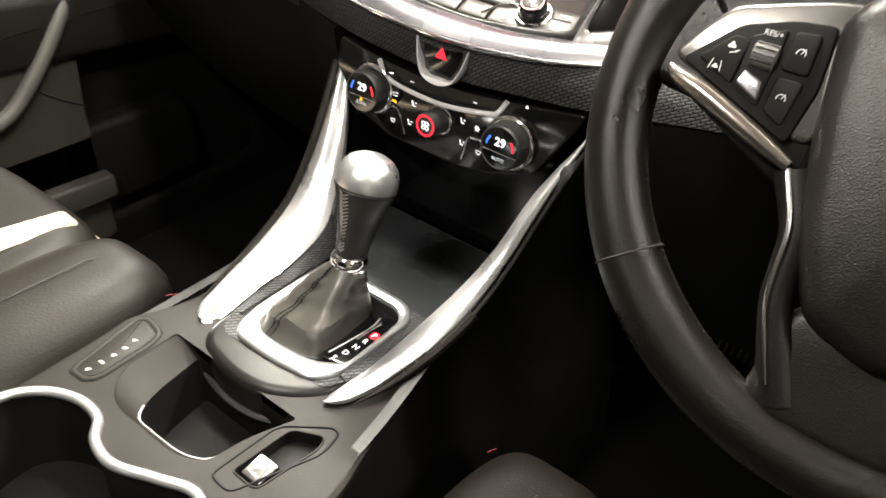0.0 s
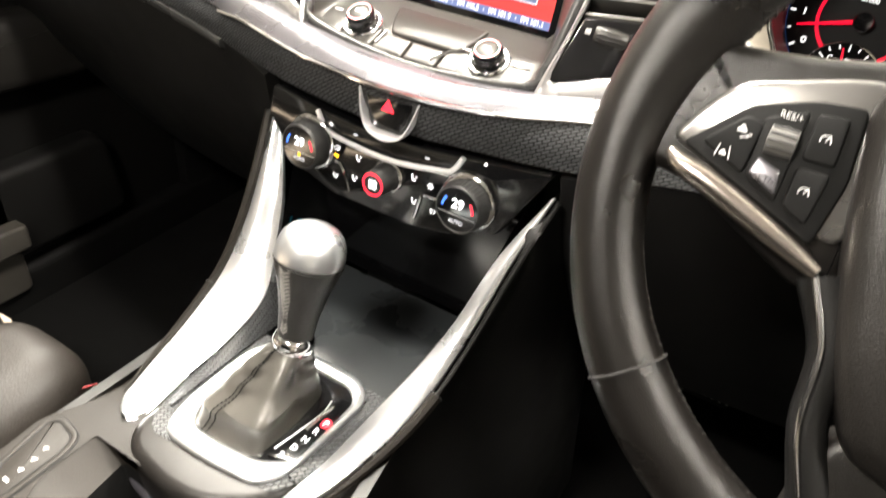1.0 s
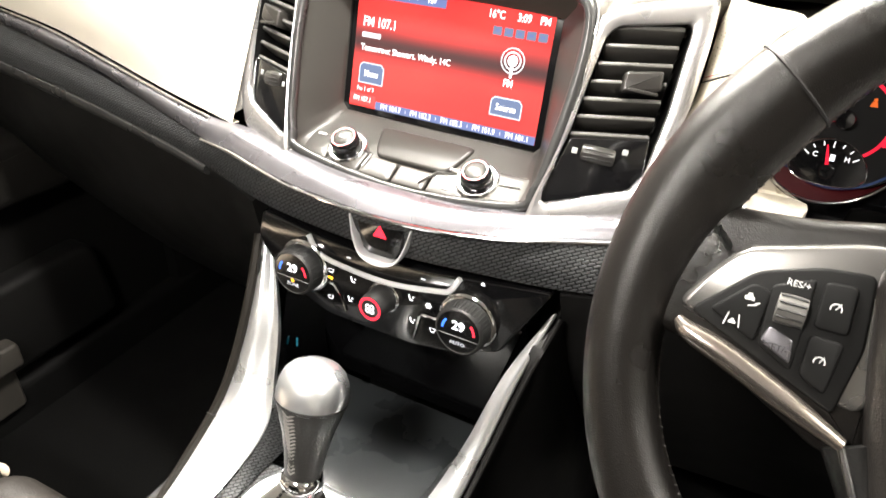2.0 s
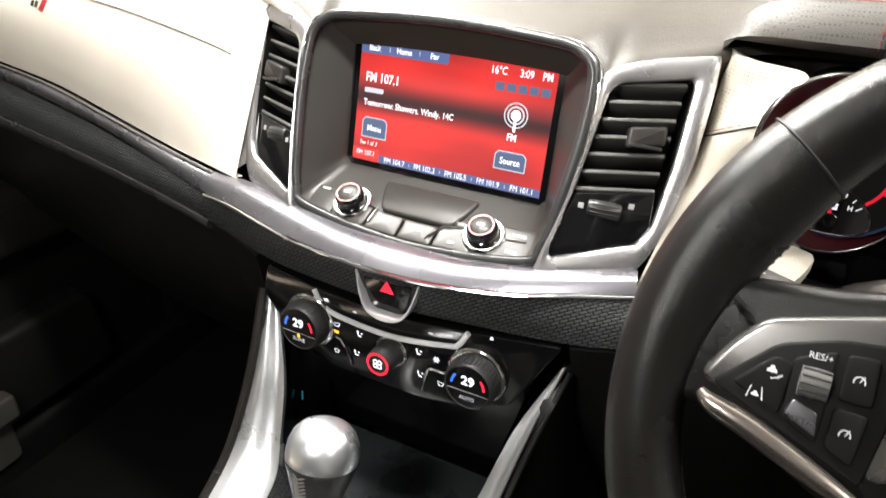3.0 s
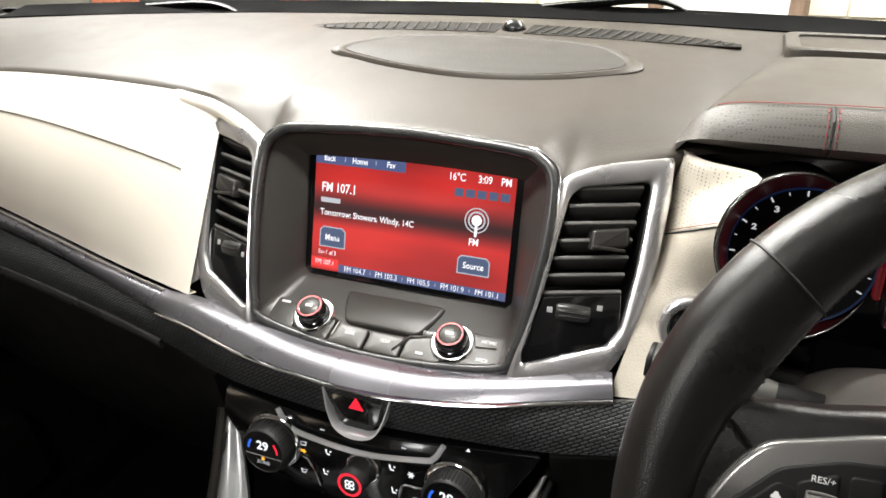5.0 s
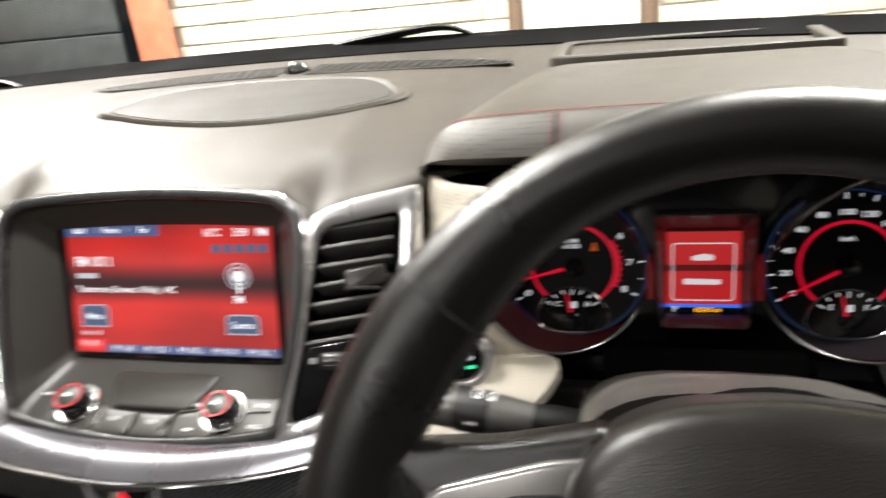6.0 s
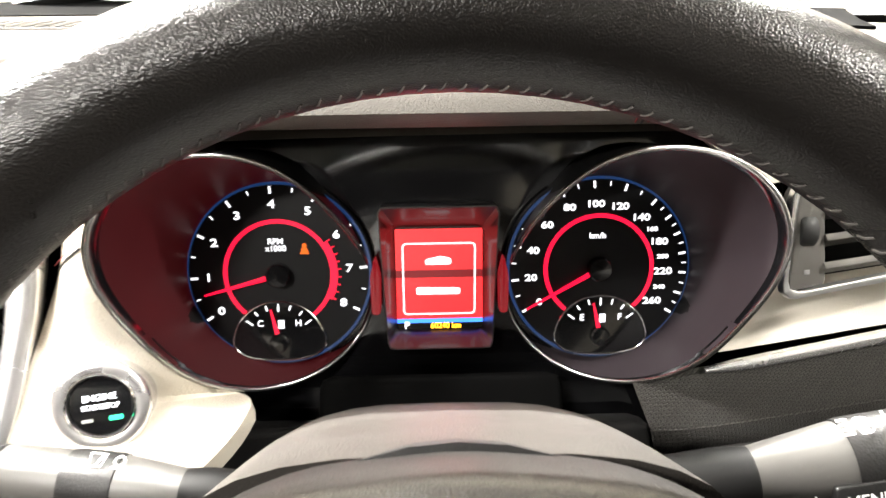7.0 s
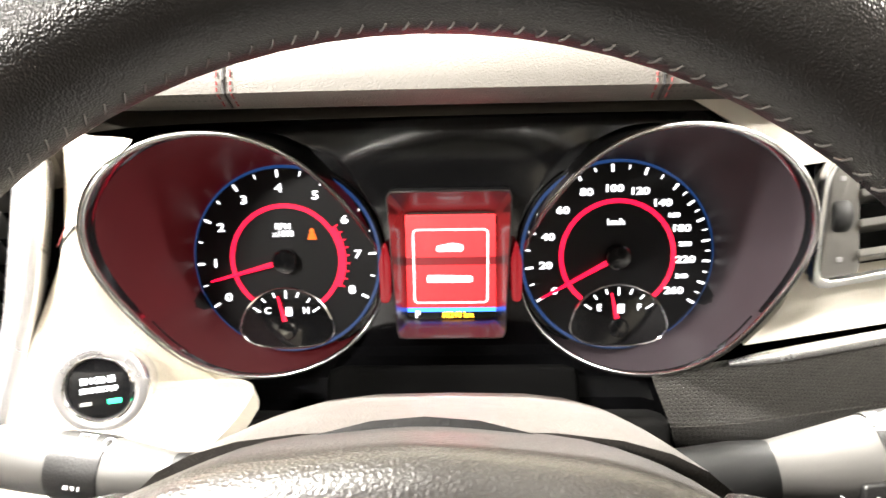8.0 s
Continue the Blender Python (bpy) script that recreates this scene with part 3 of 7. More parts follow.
for s in (-1, 1):
    part("front_wing", plate(Frame((s * 0.80, 0.80, 0.30), (0, -s, 0), (0, 0, 1)), rounded([(-620 if s < 0 else -640, -300), (640 if s < 0 else 620, -300), (640 if s < 0 else 620, 330), (-620 if s < 0 else -640, 330)], 60, 4), -30, 0, 12), M["paint"], shell, "white painted front wing")
    for wy in (0.85, -1.70):
        wh = part("wheel", lathe(Frame((s * 0.86, wy, 0.02), (0, 1, 0), (0, 0, 1)), 0, 0, [(200, -90), (310, -95), (320, -80), (320, 80), (310, 95), (200, 90)], 40), M["rubber"], shell, "black tyre")
        part("rim", lathe(Frame((s * 0.86, wy, 0.02), (0, 1, 0), (0, 0, 1)), 0, 0, [(205, -70), (205, 70), (160, 60), (60, 50), (20, 55)], 40), M["silver"], wh, "silver wheel rim")
part("underbody", box(WORLD, -780, -2000, 780, 1400, -120, -40, 20), M["dark"], shell)
# roof lining and pillars
rows = []
for i in range(9):
    x = -0.62 + 1.24 * i / 8
    rows.append([(x, y, 1.235 - 0.10 * (x / 0.62) ** 2 * 0.5 - 0.05 * ((y + 0.9) / 0.6) ** 2 * 0.4) for y in (-0.36, -0.6, -0.9, -1.2, -1.6, -1.9)])
part("roof_lining", loft(rows, closed=False), M["headliner"], shell, "grey cloth roof lining")
part("roof_skin", loft([[(p[0] * 1.06, p[1], p[2] + 0.03) for p in r] for r in rows], closed=False), M["paint"], shell)
for s in (-1, 1):
    part("windscreen_pillar", tube([(s * 0.765, 0.03, 0.80), (s * 0.73, -0.12, 0.94), (s * 0.66, -0.33, 1.17)], 0.035, 10), M["plastic"], shell)
    part("door_pillar", tube([(s * 0.735, -0.95, 0.70), (s * 0.70, -0.98, 0.95), (s * 0.64, -1.0, 1.18)], 0.045, 10), M["plastic"], shell)
    part("roof_rail", tube([(s * 0.645, -0.30, 1.175), (s * 0.63, -0.9, 1.21), (s * 0.62, -1.9, 1.15)], 0.03, 10), M["headliner"], shell)
part("rear_bulkhead", box(WORLD, -740, -2010, 740, -1960, 0, 1190, 10), M["carpet"], shell)
part("firewall", box(WORLD, -745, 180, 745, 200, 0, 790, 6), M["dark"], shell)
for s in (-1, 1):
    part("sill", box(WORLD, s * 745 - 30, -2000, s * 745 + 30, 200, -60, 90, 15), M["dark"], shell)
floor = part("floor", box(WORLD, -745, -2000, 745, 200, -30, 20, 4), M["carpet"], None, "black carpet on the floor of the car")
tagged(floor, category="carpet", kind="structure")

glass_rows = []
for i in range(13):
    s = -1 + 2 * i / 12
    lo, hi = Vector((0.745 * s, 0.178 - 0.14 * s * s, 0.822)), Vector((0.62 * s, -0.34, 1.215 - 0.04 * s * s))
    glass_rows.append([lo.lerp(hi, t) + Vector((0, 0.02, 0.03)) * math.sin(math.pi * t) for t in (0, 0.25, 0.5, 0.75, 1)])
windscreen = thing("windscreen", (0, 0.1, 0.82), "laminated windscreen with a black lower border", "windscreen")
g = part("pane", loft(glass_rows[::-1], closed=False), M["glass"], windscreen, "clear curved glass")
g.visible_shadow = False
part("black_border", loft([[r[0] + Vector((0, -0.004, -0.004)), r[0].lerp(r[1], 0.08) + Vector((0, -0.004, -0.002)), r[0].lerp(r[1], 0.08) + Vector((0, 0.0, 0.0)), r[0] + Vector((0, 0.004, -0.004))] for r in glass_rows], caps=True), M["dark"], windscreen)


def wiper(x0, x1, y0, dz, parent_label):
    w = thing("wiper", (x0, y0, 0.82), parent_label, "wiper", "windscreen wipers")
    mid = (x0 + x1) / 2
    part("pivot", lathe(Frame((x0, y0 + 0.01, 0.822 + dz), (1, 0, 0), (0, 1, 0)), 0, 0, [(16, 0), (16, 14), (12, 20), (4, 22)], 20), M["plastic"], w)
    part("arm", tube(curve([(x0, y0 + 0.005, 0.842 + dz), (x0 + (x1 - x0) * 0.35, y0 - 0.004, 0.852 + dz), (x0 + (x1 - x0) * 0.75, y0 - 0.005, 0.858 + dz), (x1, y0 - 0.01, 0.842 + dz)], 6), [0.013 - 0.008 * i / 18 for i in range(19)], 8, flat=0.45), M["plastic"], w)
    part("blade", tube(curve([(x0 + 0.10, y0 - 0.01, 0.838 + dz), (mid + 0.1, y0 - 0.018, 0.843 + dz), (x1 + 0.35, y0 - 0.06, 0.833 + dz)], 6), 0.005, 6), M["rubber"], w)
    return w


wiper(-0.015, 0.18, 0.165, -0.007, "black wiper arm resting at the foot of the windscreen")
wiper(-0.60, -0.36, 0.095, -0.02, "black wiper arm resting at the foot of the windscreen")


def door_card(s):
    F = Frame((s * 0.742, -0.45, 0.45), (0, -s, 0), (0, 0, 1))
    lp = rounded([(-640, -400), (560, -400), (600, 250), (-500, 330)] if s < 0 else [(-560, -400), (640, -400), (500, 330), (-600, 250)], 30, 4)
    d = part("door", plate(F, lp, -40, 0, 6), M["plastic"], shell, "closed front door with dark grey moulded trim")
    part("outer_skin", plate(F, rounded([(-700, -560), (700, -560), (700, 260), (-700, 300)], 40, 4), -110, -60, 10), M["paint"], d)
    part("armrest", plate(F, rounded([(-300, -40), (330, -70), (330, 30), (-260, 70)], 28, 5), 0, 55, 18), M["leather"], d, "padded black armrest")
    # lighter piece stops where the light does; the dark door ahead is shade
    trim = rounded([(-s * (yy + 0.45) * 1000, (zz - 0.45) * 1000) for yy, zz in ((-0.96, 0.06), (-0.30, 0.06), (-0.306, 0.309), (-0.294, 0.474), (-0.30, 0.66), (-0.96, 0.66))], 12, 3)
    part("trim_panel", plate(F, trim, 0, 40, 6), M["doortrim"], d, "lit part of the brown-grey moulded trim")
    P = lambda yy, zz, h: F(-s * (yy + 0.45) * 1000, (zz - 0.45) * 1000, h)
    part("pull_bar", tube(curve([P(-0.302, 0.486, 38), P(-0.316, 0.462, 50), P(-0.340, 0.430, 54), P(-0.387, 0.374, 54), P(-0.435, 0.334, 52), P(-0.52, 0.318, 48), P(-0.62, 0.33, 38)], 5), 0.011, 10), M["cheek"], d, "grey pull bar")
    part("trim_seam", tube(curve([P(-0.385, 0.367, 40.5), P(-0.348, 0.337, 41), P(-0.304, 0.310, 41)], 4), 0.0016, 6), M["thread"], d)
    part("pocket_edge", plate(F, rounded([(-s * (yy + 0.45) * 1000, (zz - 0.45) * 1000) for yy, zz in ((-0.62, 0.15), (-0.296, 0.15), (-0.296, 0.192), (-0.62, 0.205))], 8, 3), 38, 66, 6), M["doortrim"], d, "grey upper edge of the door pocket")
    part("map_pocket", plate(F, rounded([(-400, -330), (350, -330), (330, -180), (-360, -180)], 30, 4), 0, 40, 14), M["plastic"], d)
    part("kick_panel", box(WORLD, s * 745 - 45, 40, s * 745 + 25, 210, -20, 790, 10), M["dark"], shell)
    return d


door_card(-1)
door_card(1)

# housing and lens of the added dome lamp, never in view
domel = thing("added_dome_light", (0, -0.98, 1.225), "added rectangular dome lamp in the roof lining, out of view", "lamp")
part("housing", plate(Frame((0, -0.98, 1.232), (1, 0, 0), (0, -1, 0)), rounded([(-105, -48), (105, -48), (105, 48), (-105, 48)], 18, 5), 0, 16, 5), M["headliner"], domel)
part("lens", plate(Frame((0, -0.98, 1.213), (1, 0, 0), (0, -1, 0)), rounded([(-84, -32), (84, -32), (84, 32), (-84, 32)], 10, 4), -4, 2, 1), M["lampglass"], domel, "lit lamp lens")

roofc = thing("map_light", (0, -0.36, 1.21), "roof console with two lit courtesy lamps", "lamp")
part("housing", plate(Frame((0, -0.37, 1.228), (1, 0, 0), (0, -1, 0)), rounded([(-120, -60), (120, -60), (110, 90), (-110, 90)], 25, 5), 0, 18, 6), M["headliner"], roofc)
for lx in (-55, 55):
    part("lens", plate(Frame((0, -0.36, 1.21), (1, 0, 0), (0, -1, 0)), rounded([(lx - 26, -19), (lx + 26, -19), (lx + 26, 19), (lx - 26, 19)], 8, 4), -4, 0.5, 1), M["lampglass"], roofc, "lit lamp lens")

# ---- dashboard ----
dash = thing("dashboard", (0, -0.1, 0.55), "dark soft dashboard with cream suede, satin silver and carbon-look trim", "dashboard")
FRONT = [(-0.76, -0.175, 0.785), (-0.53, -0.186, 0.797), (-0.45, -0.19, 0.803), (-0.33, -0.198, 0.805), (-0.222, -0.208, 0.803), (-0.17, -0.217, 0.793),
         (-0.137, -0.229, 0.776), (-0.126, -0.238, 0.770), (-0.117, -0.238, 0.778), (-0.10, -0.235, 0.789), (-0.05, -0.234, 0.792), (0, -0.234, 0.793), (0.05, -0.234, 0.792),
         (0.10, -0.235, 0.789), (0.117, -0.238, 0.778), (0.126, -0.239, 0.771), (0.139, -0.234, 0.777), (0.155, -0.226, 0.781), (0.197, -0.209, 0.788), (0.25, -0.18, 0.79),
         (0.5, -0.17, 0.79), (0.76, -0.17, 0.785)]
rows = []
for p in curve(FRONT, 4):
    x, y0, z0 = p
    yb = 0.165 - 0.25 * x * x
    zb = 0.834 - 0.01 * abs(x / 0.7) ** 2
    hang = 0.03 if x < 0.2 else 0.006
    row = [(x, y0 + 0.012, z0 - hang), (x, y0 + 0.0005, z0 - min(0.008, hang)), (x, y0 + 0.001, z0 - 0.003), (x, y0 + 0.004, z0)]
    zs = 0.792 if abs(x) < 0.22 else z0
    for j in range(1, 21):
        s = (j / 20) ** 1.3
        w = min(1, s / 0.13)
        w = w * w * (3 - 2 * w)
        a = z0 + (zb - z0) * (1 - (1 - s) ** 1.8)
        b = zs + (zb - zs) * (1 - (1 - s) ** 1.8)
        row.append((x, y0 + 0.004 + (yb - y0 - 0.004) * s, a + (b - a) * w))
    row += [(x, yb + 0.012, zb - 0.01), (x, yb + 0.014, zb - 0.05)]
    rows.append(row)
part("top_pad", loft(rows, closed=False), M["pad"], dash, "dark grey soft-touch dash top")


def top(x, y, up=0.0):
    """A point on the dash top."""
    yb, zb = 0.165 - 0.25 * x * x, 0.834 - 0.01 * abs(x / 0.7) ** 2
    y0, z0 = -0.23, 0.789
    s = max(0, min(1, (y - y0) / (yb - y0)))
    return Vector((x, y, z0 + (zb - z0) * (1 - (1 - s) ** 1.8) + up))


# black band along the foot of the windscreen
rows = []
for k in range(41):
    x = -0.70 + 0.035 * k
    yb = 0.165 - 0.25 * x * x
    rows.append([top(x, yb - 0.050, -0.004), top(x, yb - 0.050, 0.0012), top(x, yb - 0.028, 0.0035), top(x, yb - 0.012, 0.007), top(x, yb - 0.004, 0.010), top(x, yb - 0.003, -0.004)])
part("screen_border", loft(rows, caps=True), M["frit"], dash, "black band along the foot of the windscreen")

# speaker grille: raised rim and fine mesh
spk = [(-150, -58), (-118, -14), (-70, 2), (0, 8), (70, 2), (116, -14), (146, -62), (100, -92), (50, -105), (0, -108), (-50, -100), (-100, -85)]
loop = curve([(a, b) for a, b in spk], 5, True)
c0 = Vector((0, -58))
loop = [p + Vector((0, -8)) for p in loop]
rows = []
for k, u in ((1.05, -0.002), (1.045, 0.0025), (1.01, 0.005), (0.965, 0.0045), (0.94, 0.003)):
    rows.append([top(*(c0 + (p - c0) * k) / 1000, u) for p in loop])
part("speaker_rim", loft(rows), M["pad"], dash, "raised rim of the dash speaker")
rows = [[top(*(c0 + (p - c0) * k) / 1000, u) for p in loop] for k, u in ((0.945, 0.002), (0.93, 0.0042), (0.7, 0.006), (0.4, 0.007), (0.1, 0.0073))]
part("speaker_mesh", loft(rows, caps=True), M["mesh"], dash, "fine black speaker mesh")
# defroster slot with ribs
for s in (-1, 1):
    base = [(s * (16 + 212 * i / 18)) for i in range(19)]
    yc = lambda a: 0.050 - 0.03 * (a / 230) ** 2
    hw = lambda a: 0.018 * max(0.12, 1 - (abs(a) / 236) ** 4)
    part("defroster_slot", loft([[top(a / 1000, yc(a) - hw(a), 0.0012), top(a / 1000, yc(a) + hw(a), 0.0012), top(a / 1000, yc(a) + hw(a), -0.004), top(a / 1000, yc(a) - hw(a), -0.004)] for a in base], caps=True), M["dark"], dash, "dark defroster slot")
    part("defroster_rim", tube([top(a / 1000, yc(a) - hw(a) - 0.001, 0.001) for a in base] + [top(a / 1000, yc(a) + hw(a) + 0.001, 0.001) for a in reversed(base)], 0.0008, 6, closed=True), M["pad"], dash)
    for i in range(1, 18):
        a = base[i]
        part("defroster_rib", tube([top((a - s * 4) / 1000, yc(a) - hw(a), 0.002), top((a + s * 4) / 1000, yc(a) + hw(a), 0.0016)], 0.0011, 6), M["pad"], dash)
part("sun_sensor", lathe(Frame(top(0, 0.05), (1, 0, 0), (0, 1, 0)), 0, 0, [(13, -1), (13, 2), (11, 5), (9, 8), (5, 10.5), (1, 11)], 24), M["gloss"], dash, "small dark sun sensor dome")

# passenger side: cream panel, silver strip, carbon band, lower panel
creamT = [(-0.76, -0.172, 0.778), (-0.53, -0.187, 0.794), (-0.45, -0.191, 0.800), (-0.33, -0.199, 0.802), (-0.222, -0.209, 0.800), (-0.180, -0.2152, 0.7915)]
creamB = [(-0.76, -0.213, 0.694), (-0.574, -0.234, 0.683), (-0.466, -0.246, 0.676), (-0.368, -0.260, 0.663), (-0.28, -0.272, 0.650), (-0.187, -0.2868, 0.642)]
A, Bq = resample(curve(creamT, 8), 40, False), resample(curve(creamB, 8), 40, False)
rows = []
for i, (a, b) in enumerate(zip(A, Bq)):
    row = [a + Vector((0, 0.012, -0.012))]
    swell = min(1, (39 - i) / 9) ** 0.7
    for j in range(13):
        t = j / 12
        row.append(a.lerp(b, t) + Vector((0, -0.016, 0.008)) * math.sin(math.pi * t) ** 0.8 * swell)
    row.append(b + Vector((0, 0.01, -0.002)))
    rows.append(row)
part("passenger_panel", loft(rows, closed=False), M["cream"], dash, "cream suede passenger dash panel")
sl = []
for i in range(40):
    a, b = A[i], Bq[i]
    t = 0.29 + 0.12 * (i / 39) ** 3
    sl.append(a.lerp(b, t) + Vector((0, -0.0166, 0.0083)) * math.sin(math.pi * t) ** 0.8 * min(1, (39 - i) / 9) ** 0.7)
part("panel_seam", tube(sl[:38], 0.0007, 6), M["gap"], dash, "dark seam across the cream panel")
strip([((-0.235, -0.208, 0.802), (-0.222, -0.2135, 0.788)), ((-0.19, -0.214, 0.797), (-0.185, -0.221, 0.785)), ((-0.155, -0.222, 0.787), (-0.155, -0.231, 0.777)), ((-0.128, -0.230, 0.774), (-0.1275, -0.243, 0.767))], M["cream"], "cream_vent_cap", dash, "cream suede over the vent", 0.006, 0.003)
BADGE = Frame((-0.479, -0.2292, 0.7537), (1, -0.08, 0), (0, 0.45, 0.89))
part("red_badge", plate(BADGE, rounded([(-5, -6), (2, -6), (6, 6), (-1, 6)], 0.8, 2), -1, 0.9, 0.3), M["redthread"], dash, "small red plain badge")
for a in (-11, -18):
    part("badge_bar", plate(BADGE, rounded([(a - 2.5, -3), (a + 2, -3), (a + 3, 3), (a - 1.5, 3)], 0.6, 2), -1, 0.7, 0.3), M["gun"], dash)

silver = [((-0.76, -0.214, 0.692), (-0.76, -0.223, 0.680)), ((-0.574, -0.236, 0.681), (-0.574, -0.243, 0.668)), ((-0.466, -0.248, 0.674), (-0.466, -0.257, 0.660)),
          ((-0.368, -0.262, 0.661), (-0.368, -0.269, 0.648)), ((-0.28, -0.274, 0.648), (-0.28, -0.285, 0.634)), ((-0.215, -0.283, 0.641), (-0.215, -0.299, 0.627)),
          ((-0.17, -0.288, 0.643), (-0.17, -0.314, 0.632)), ((-0.10, -0.300, 0.641), (-0.10, -0.331, 0.629)), ((-0.05, -0.305, 0.636), (-0.05, -0.337, 0.628)), ((0, -0.305, 0.635), (0, -0.339, 0.627)),
          ((0.05, -0.305, 0.636), (0.05, -0.335, 0.628)), ((0.10, -0.300, 0.641), (0.10, -0.326, 0.631)), ((0.14, -0.293, 0.645), (0.14, -0.315, 0.636)), ((0.178, -0.285, 0.650), (0.183, -0.303, 0.641))]
strip(silver, M["titan"], "silver_trim", dash, "satin silver trim sweeping across the dash", 0.006, 0.005)
carbon = [((-0.76, -0.224, 0.679), (-0.76, -0.246, 0.642)), ((-0.571, -0.243, 0.667), (-0.571, -0.259, 0.630)), ((-0.405, -0.265, 0.650), (-0.405, -0.276, 0.619)),
          ((-0.271, -0.286, 0.632), (-0.271, -0.292, 0.606)), ((-0.2, -0.301, 0.625), (-0.2, -0.303, 0.596)), ((-0.131, -0.322, 0.628), (-0.131, -0.324, 0.596)),
          ((-0.077, -0.330, 0.623), (-0.077, -0.325, 0.589)), ((0, -0.333, 0.620), (0, -0.322, 0.583)), ((0.077, -0.328, 0.624), (0.077, -0.324, 0.591)),
          ((0.143, -0.315, 0.634), (0.143, -0.324, 0.599)), ((0.19, -0.302, 0.640), (0.2, -0.315, 0.606)), ((0.24, -0.292, 0.644), (0.26, -0.310, 0.615))]
strip(carbon, M["carbon"], "carbon_band", dash, "black carbon-weave trim band", 0.006, 0.003)
part("chrome_line", tube(curve([(s[1][0], s[1][1] - 0.0015, s[1][2] - 0.002) for s in silver[5:]], 8), 0.0016, 8), M["chrome"], dash, "thin chrome line under the silver trim")
part("chrome_line", tube(curve([(p[0][0], p[0][1] - 0.0035, p[0][2] + 0.0005) for p in silver[:6]], 8), 0.0016, 8), M["chrome"], dash, "thin bright line under the cream panel")
ledge = [((-0.745, -0.2475, 0.640), (-0.745, -0.243, 0.622)), ((-0.571, -0.2605, 0.628), (-0.571, -0.256, 0.611)), ((-0.405, -0.2775, 0.617), (-0.405, -0.272, 0.602)), ((-0.271, -0.2935, 0.604), (-0.271, -0.288, 0.592)), ((-0.215, -0.3025, 0.598), (-0.215, -0.298, 0.588))]
strip(ledge, M["lip"], "satin_ledge", dash, "satin dark ledge under the carbon band", 0.004, 0.003)
# lower dash: glovebox side and knee side
lowL = [((-0.745, -0.246, 0.641), (-0.745, -0.10, 0.36)), ((-0.571, -0.259, 0.629), (-0.571, -0.13, 0.34)), ((-0.405, -0.276, 0.618), (-0.405, -0.15, 0.33)), ((-0.271, -0.291, 0.605), (-0.271, -0.16, 0.33)), ((-0.2, -0.302, 0.596), (-0.2, -0.17, 0.34)), ((-0.145, -0.318, 0.588), (-0.15, -0.20, 0.36))]
strip(lowL, M["plastic"], "glovebox_panel", dash, "black grained lower panel with the glovebox", 0.01, 0.02)
lowR = [((0.145, -0.318, 0.590), (0.15, -0.2, 0.36)), ((0.2, -0.312, 0.601), (0.2, -0.19, 0.34)), ((0.26, -0.304, 0.612), (0.26, -0.18, 0.33)), ((0.45, -0.26, 0.63), (0.45, -0.16, 0.33)), ((0.745, -0.22, 0.64), (0.745, -0.1, 0.34))]
strip(lowR, M["plastic"], "knee_panel", dash, "black grained knee panel under the wheel", 0.01, 0.015)

# cream piece between the centre vent and the dials
inner_edge = [(0.200, -0.198, 0.788), (0.1975, -0.207, 0.752), (0.1965, -0.214, 0.732), (0.195, -0.230, 0.715), (0.192, -0.250, 0.695), (0.186, -0.268, 0.668), (0.182, -0.278, 0.650), (0.178, -0.288, 0.632)]
dial_edge = [Vector((0.206, -0.201, 0.787)), Vector((0.220, -0.222, 0.786))] + pod_ring(-1, 2.0, 62, -82, 14) + [Vector(p) for p in ((0.285, -0.226, 0.661), (0.284, -0.236, 0.658), (0.278, -0.250, 0.653), (0.265, -0.266, 0.646), (0.240, -0.279, 0.636))]
L1, L2 = resample(curve(inner_edge, 6), 46, False), resample(curve(dial_edge, 4), 46, False)
rows = []
for a, b in zip(L1, L2):
    back = Vector((-0.003, 0.010, 0.0)) if b.z > 0.665 else Vector((0, 0.006, -0.012))
    rows.append([a + Vector((0, 0.02, 0))] + [a.lerp(b, t) + Vector((0, -0.003, 0.001)) * math.sin(math.pi * t) for t in [q / 8 for q in range(9)]] + [b + back])
part("cream_side_panel", loft(rows[15:], closed=False), M["beige"], dash, "grained cream panel beside the dials, darkened for shade")
part("cream_upper_panel", loft(rows[:16], closed=False), M["creamholes"], dash, "perforated cream leather beside the dials, darkened for shade")
k = 15
part("stitch_line", tube([L1[k].lerp(L2[k], t) + Vector((0, -0.0032, 0.004)) for t in (0.05, 0.3, 0.6, 0.9, 0.98)], 0.0003, 5), M["darkred"], dash)
part("stitch_seam", tube([L1[k].lerp(L2[k], t) + Vector((0, -0.0032, 0.001)) * math.sin(math.pi * t) for t in (0.02, 0.3, 0.6, 0.9, 0.99)], 0.0007, 6), M["thread"], dash)

# driver's outer end: cream panel, silver strip, carbon band
low_l = curve([(0.560, -0.187, 0.703), (0.552, -0.192, 0.686), (0.533, -0.199, 0.668)], 6)
low_r = curve([(0.745, -0.188, 0.732), (0.745, -0.195, 0.72), (0.745, -0.205, 0.708)], 6)
top_l = curve([(0.500, -0.176, 0.792), (0.530, -0.182, 0.774), (0.545, -0.184, 0.757)], 6)
top_r = curve([(0.745, -0.165, 0.800), (0.745, -0.172, 0.792), (0.745, -0.178, 0.784)], 6)
for a_, b_ in ((low_l, low_r), (top_l, top_r)):
    part("outer_cream_panel", loft([[p + Vector((0, 0.03, 0))] + [p.lerp(q, t) for t in (0, 0.1, 0.3, 0.6, 1)] for p, q in zip(a_, b_)], closed=False), M["cream"], dash, "cream suede outer dash panel")
part("outer_backing", box(WORLD, 530, -150, 745, -140, 660, 800, 2), M["dark"], dash)
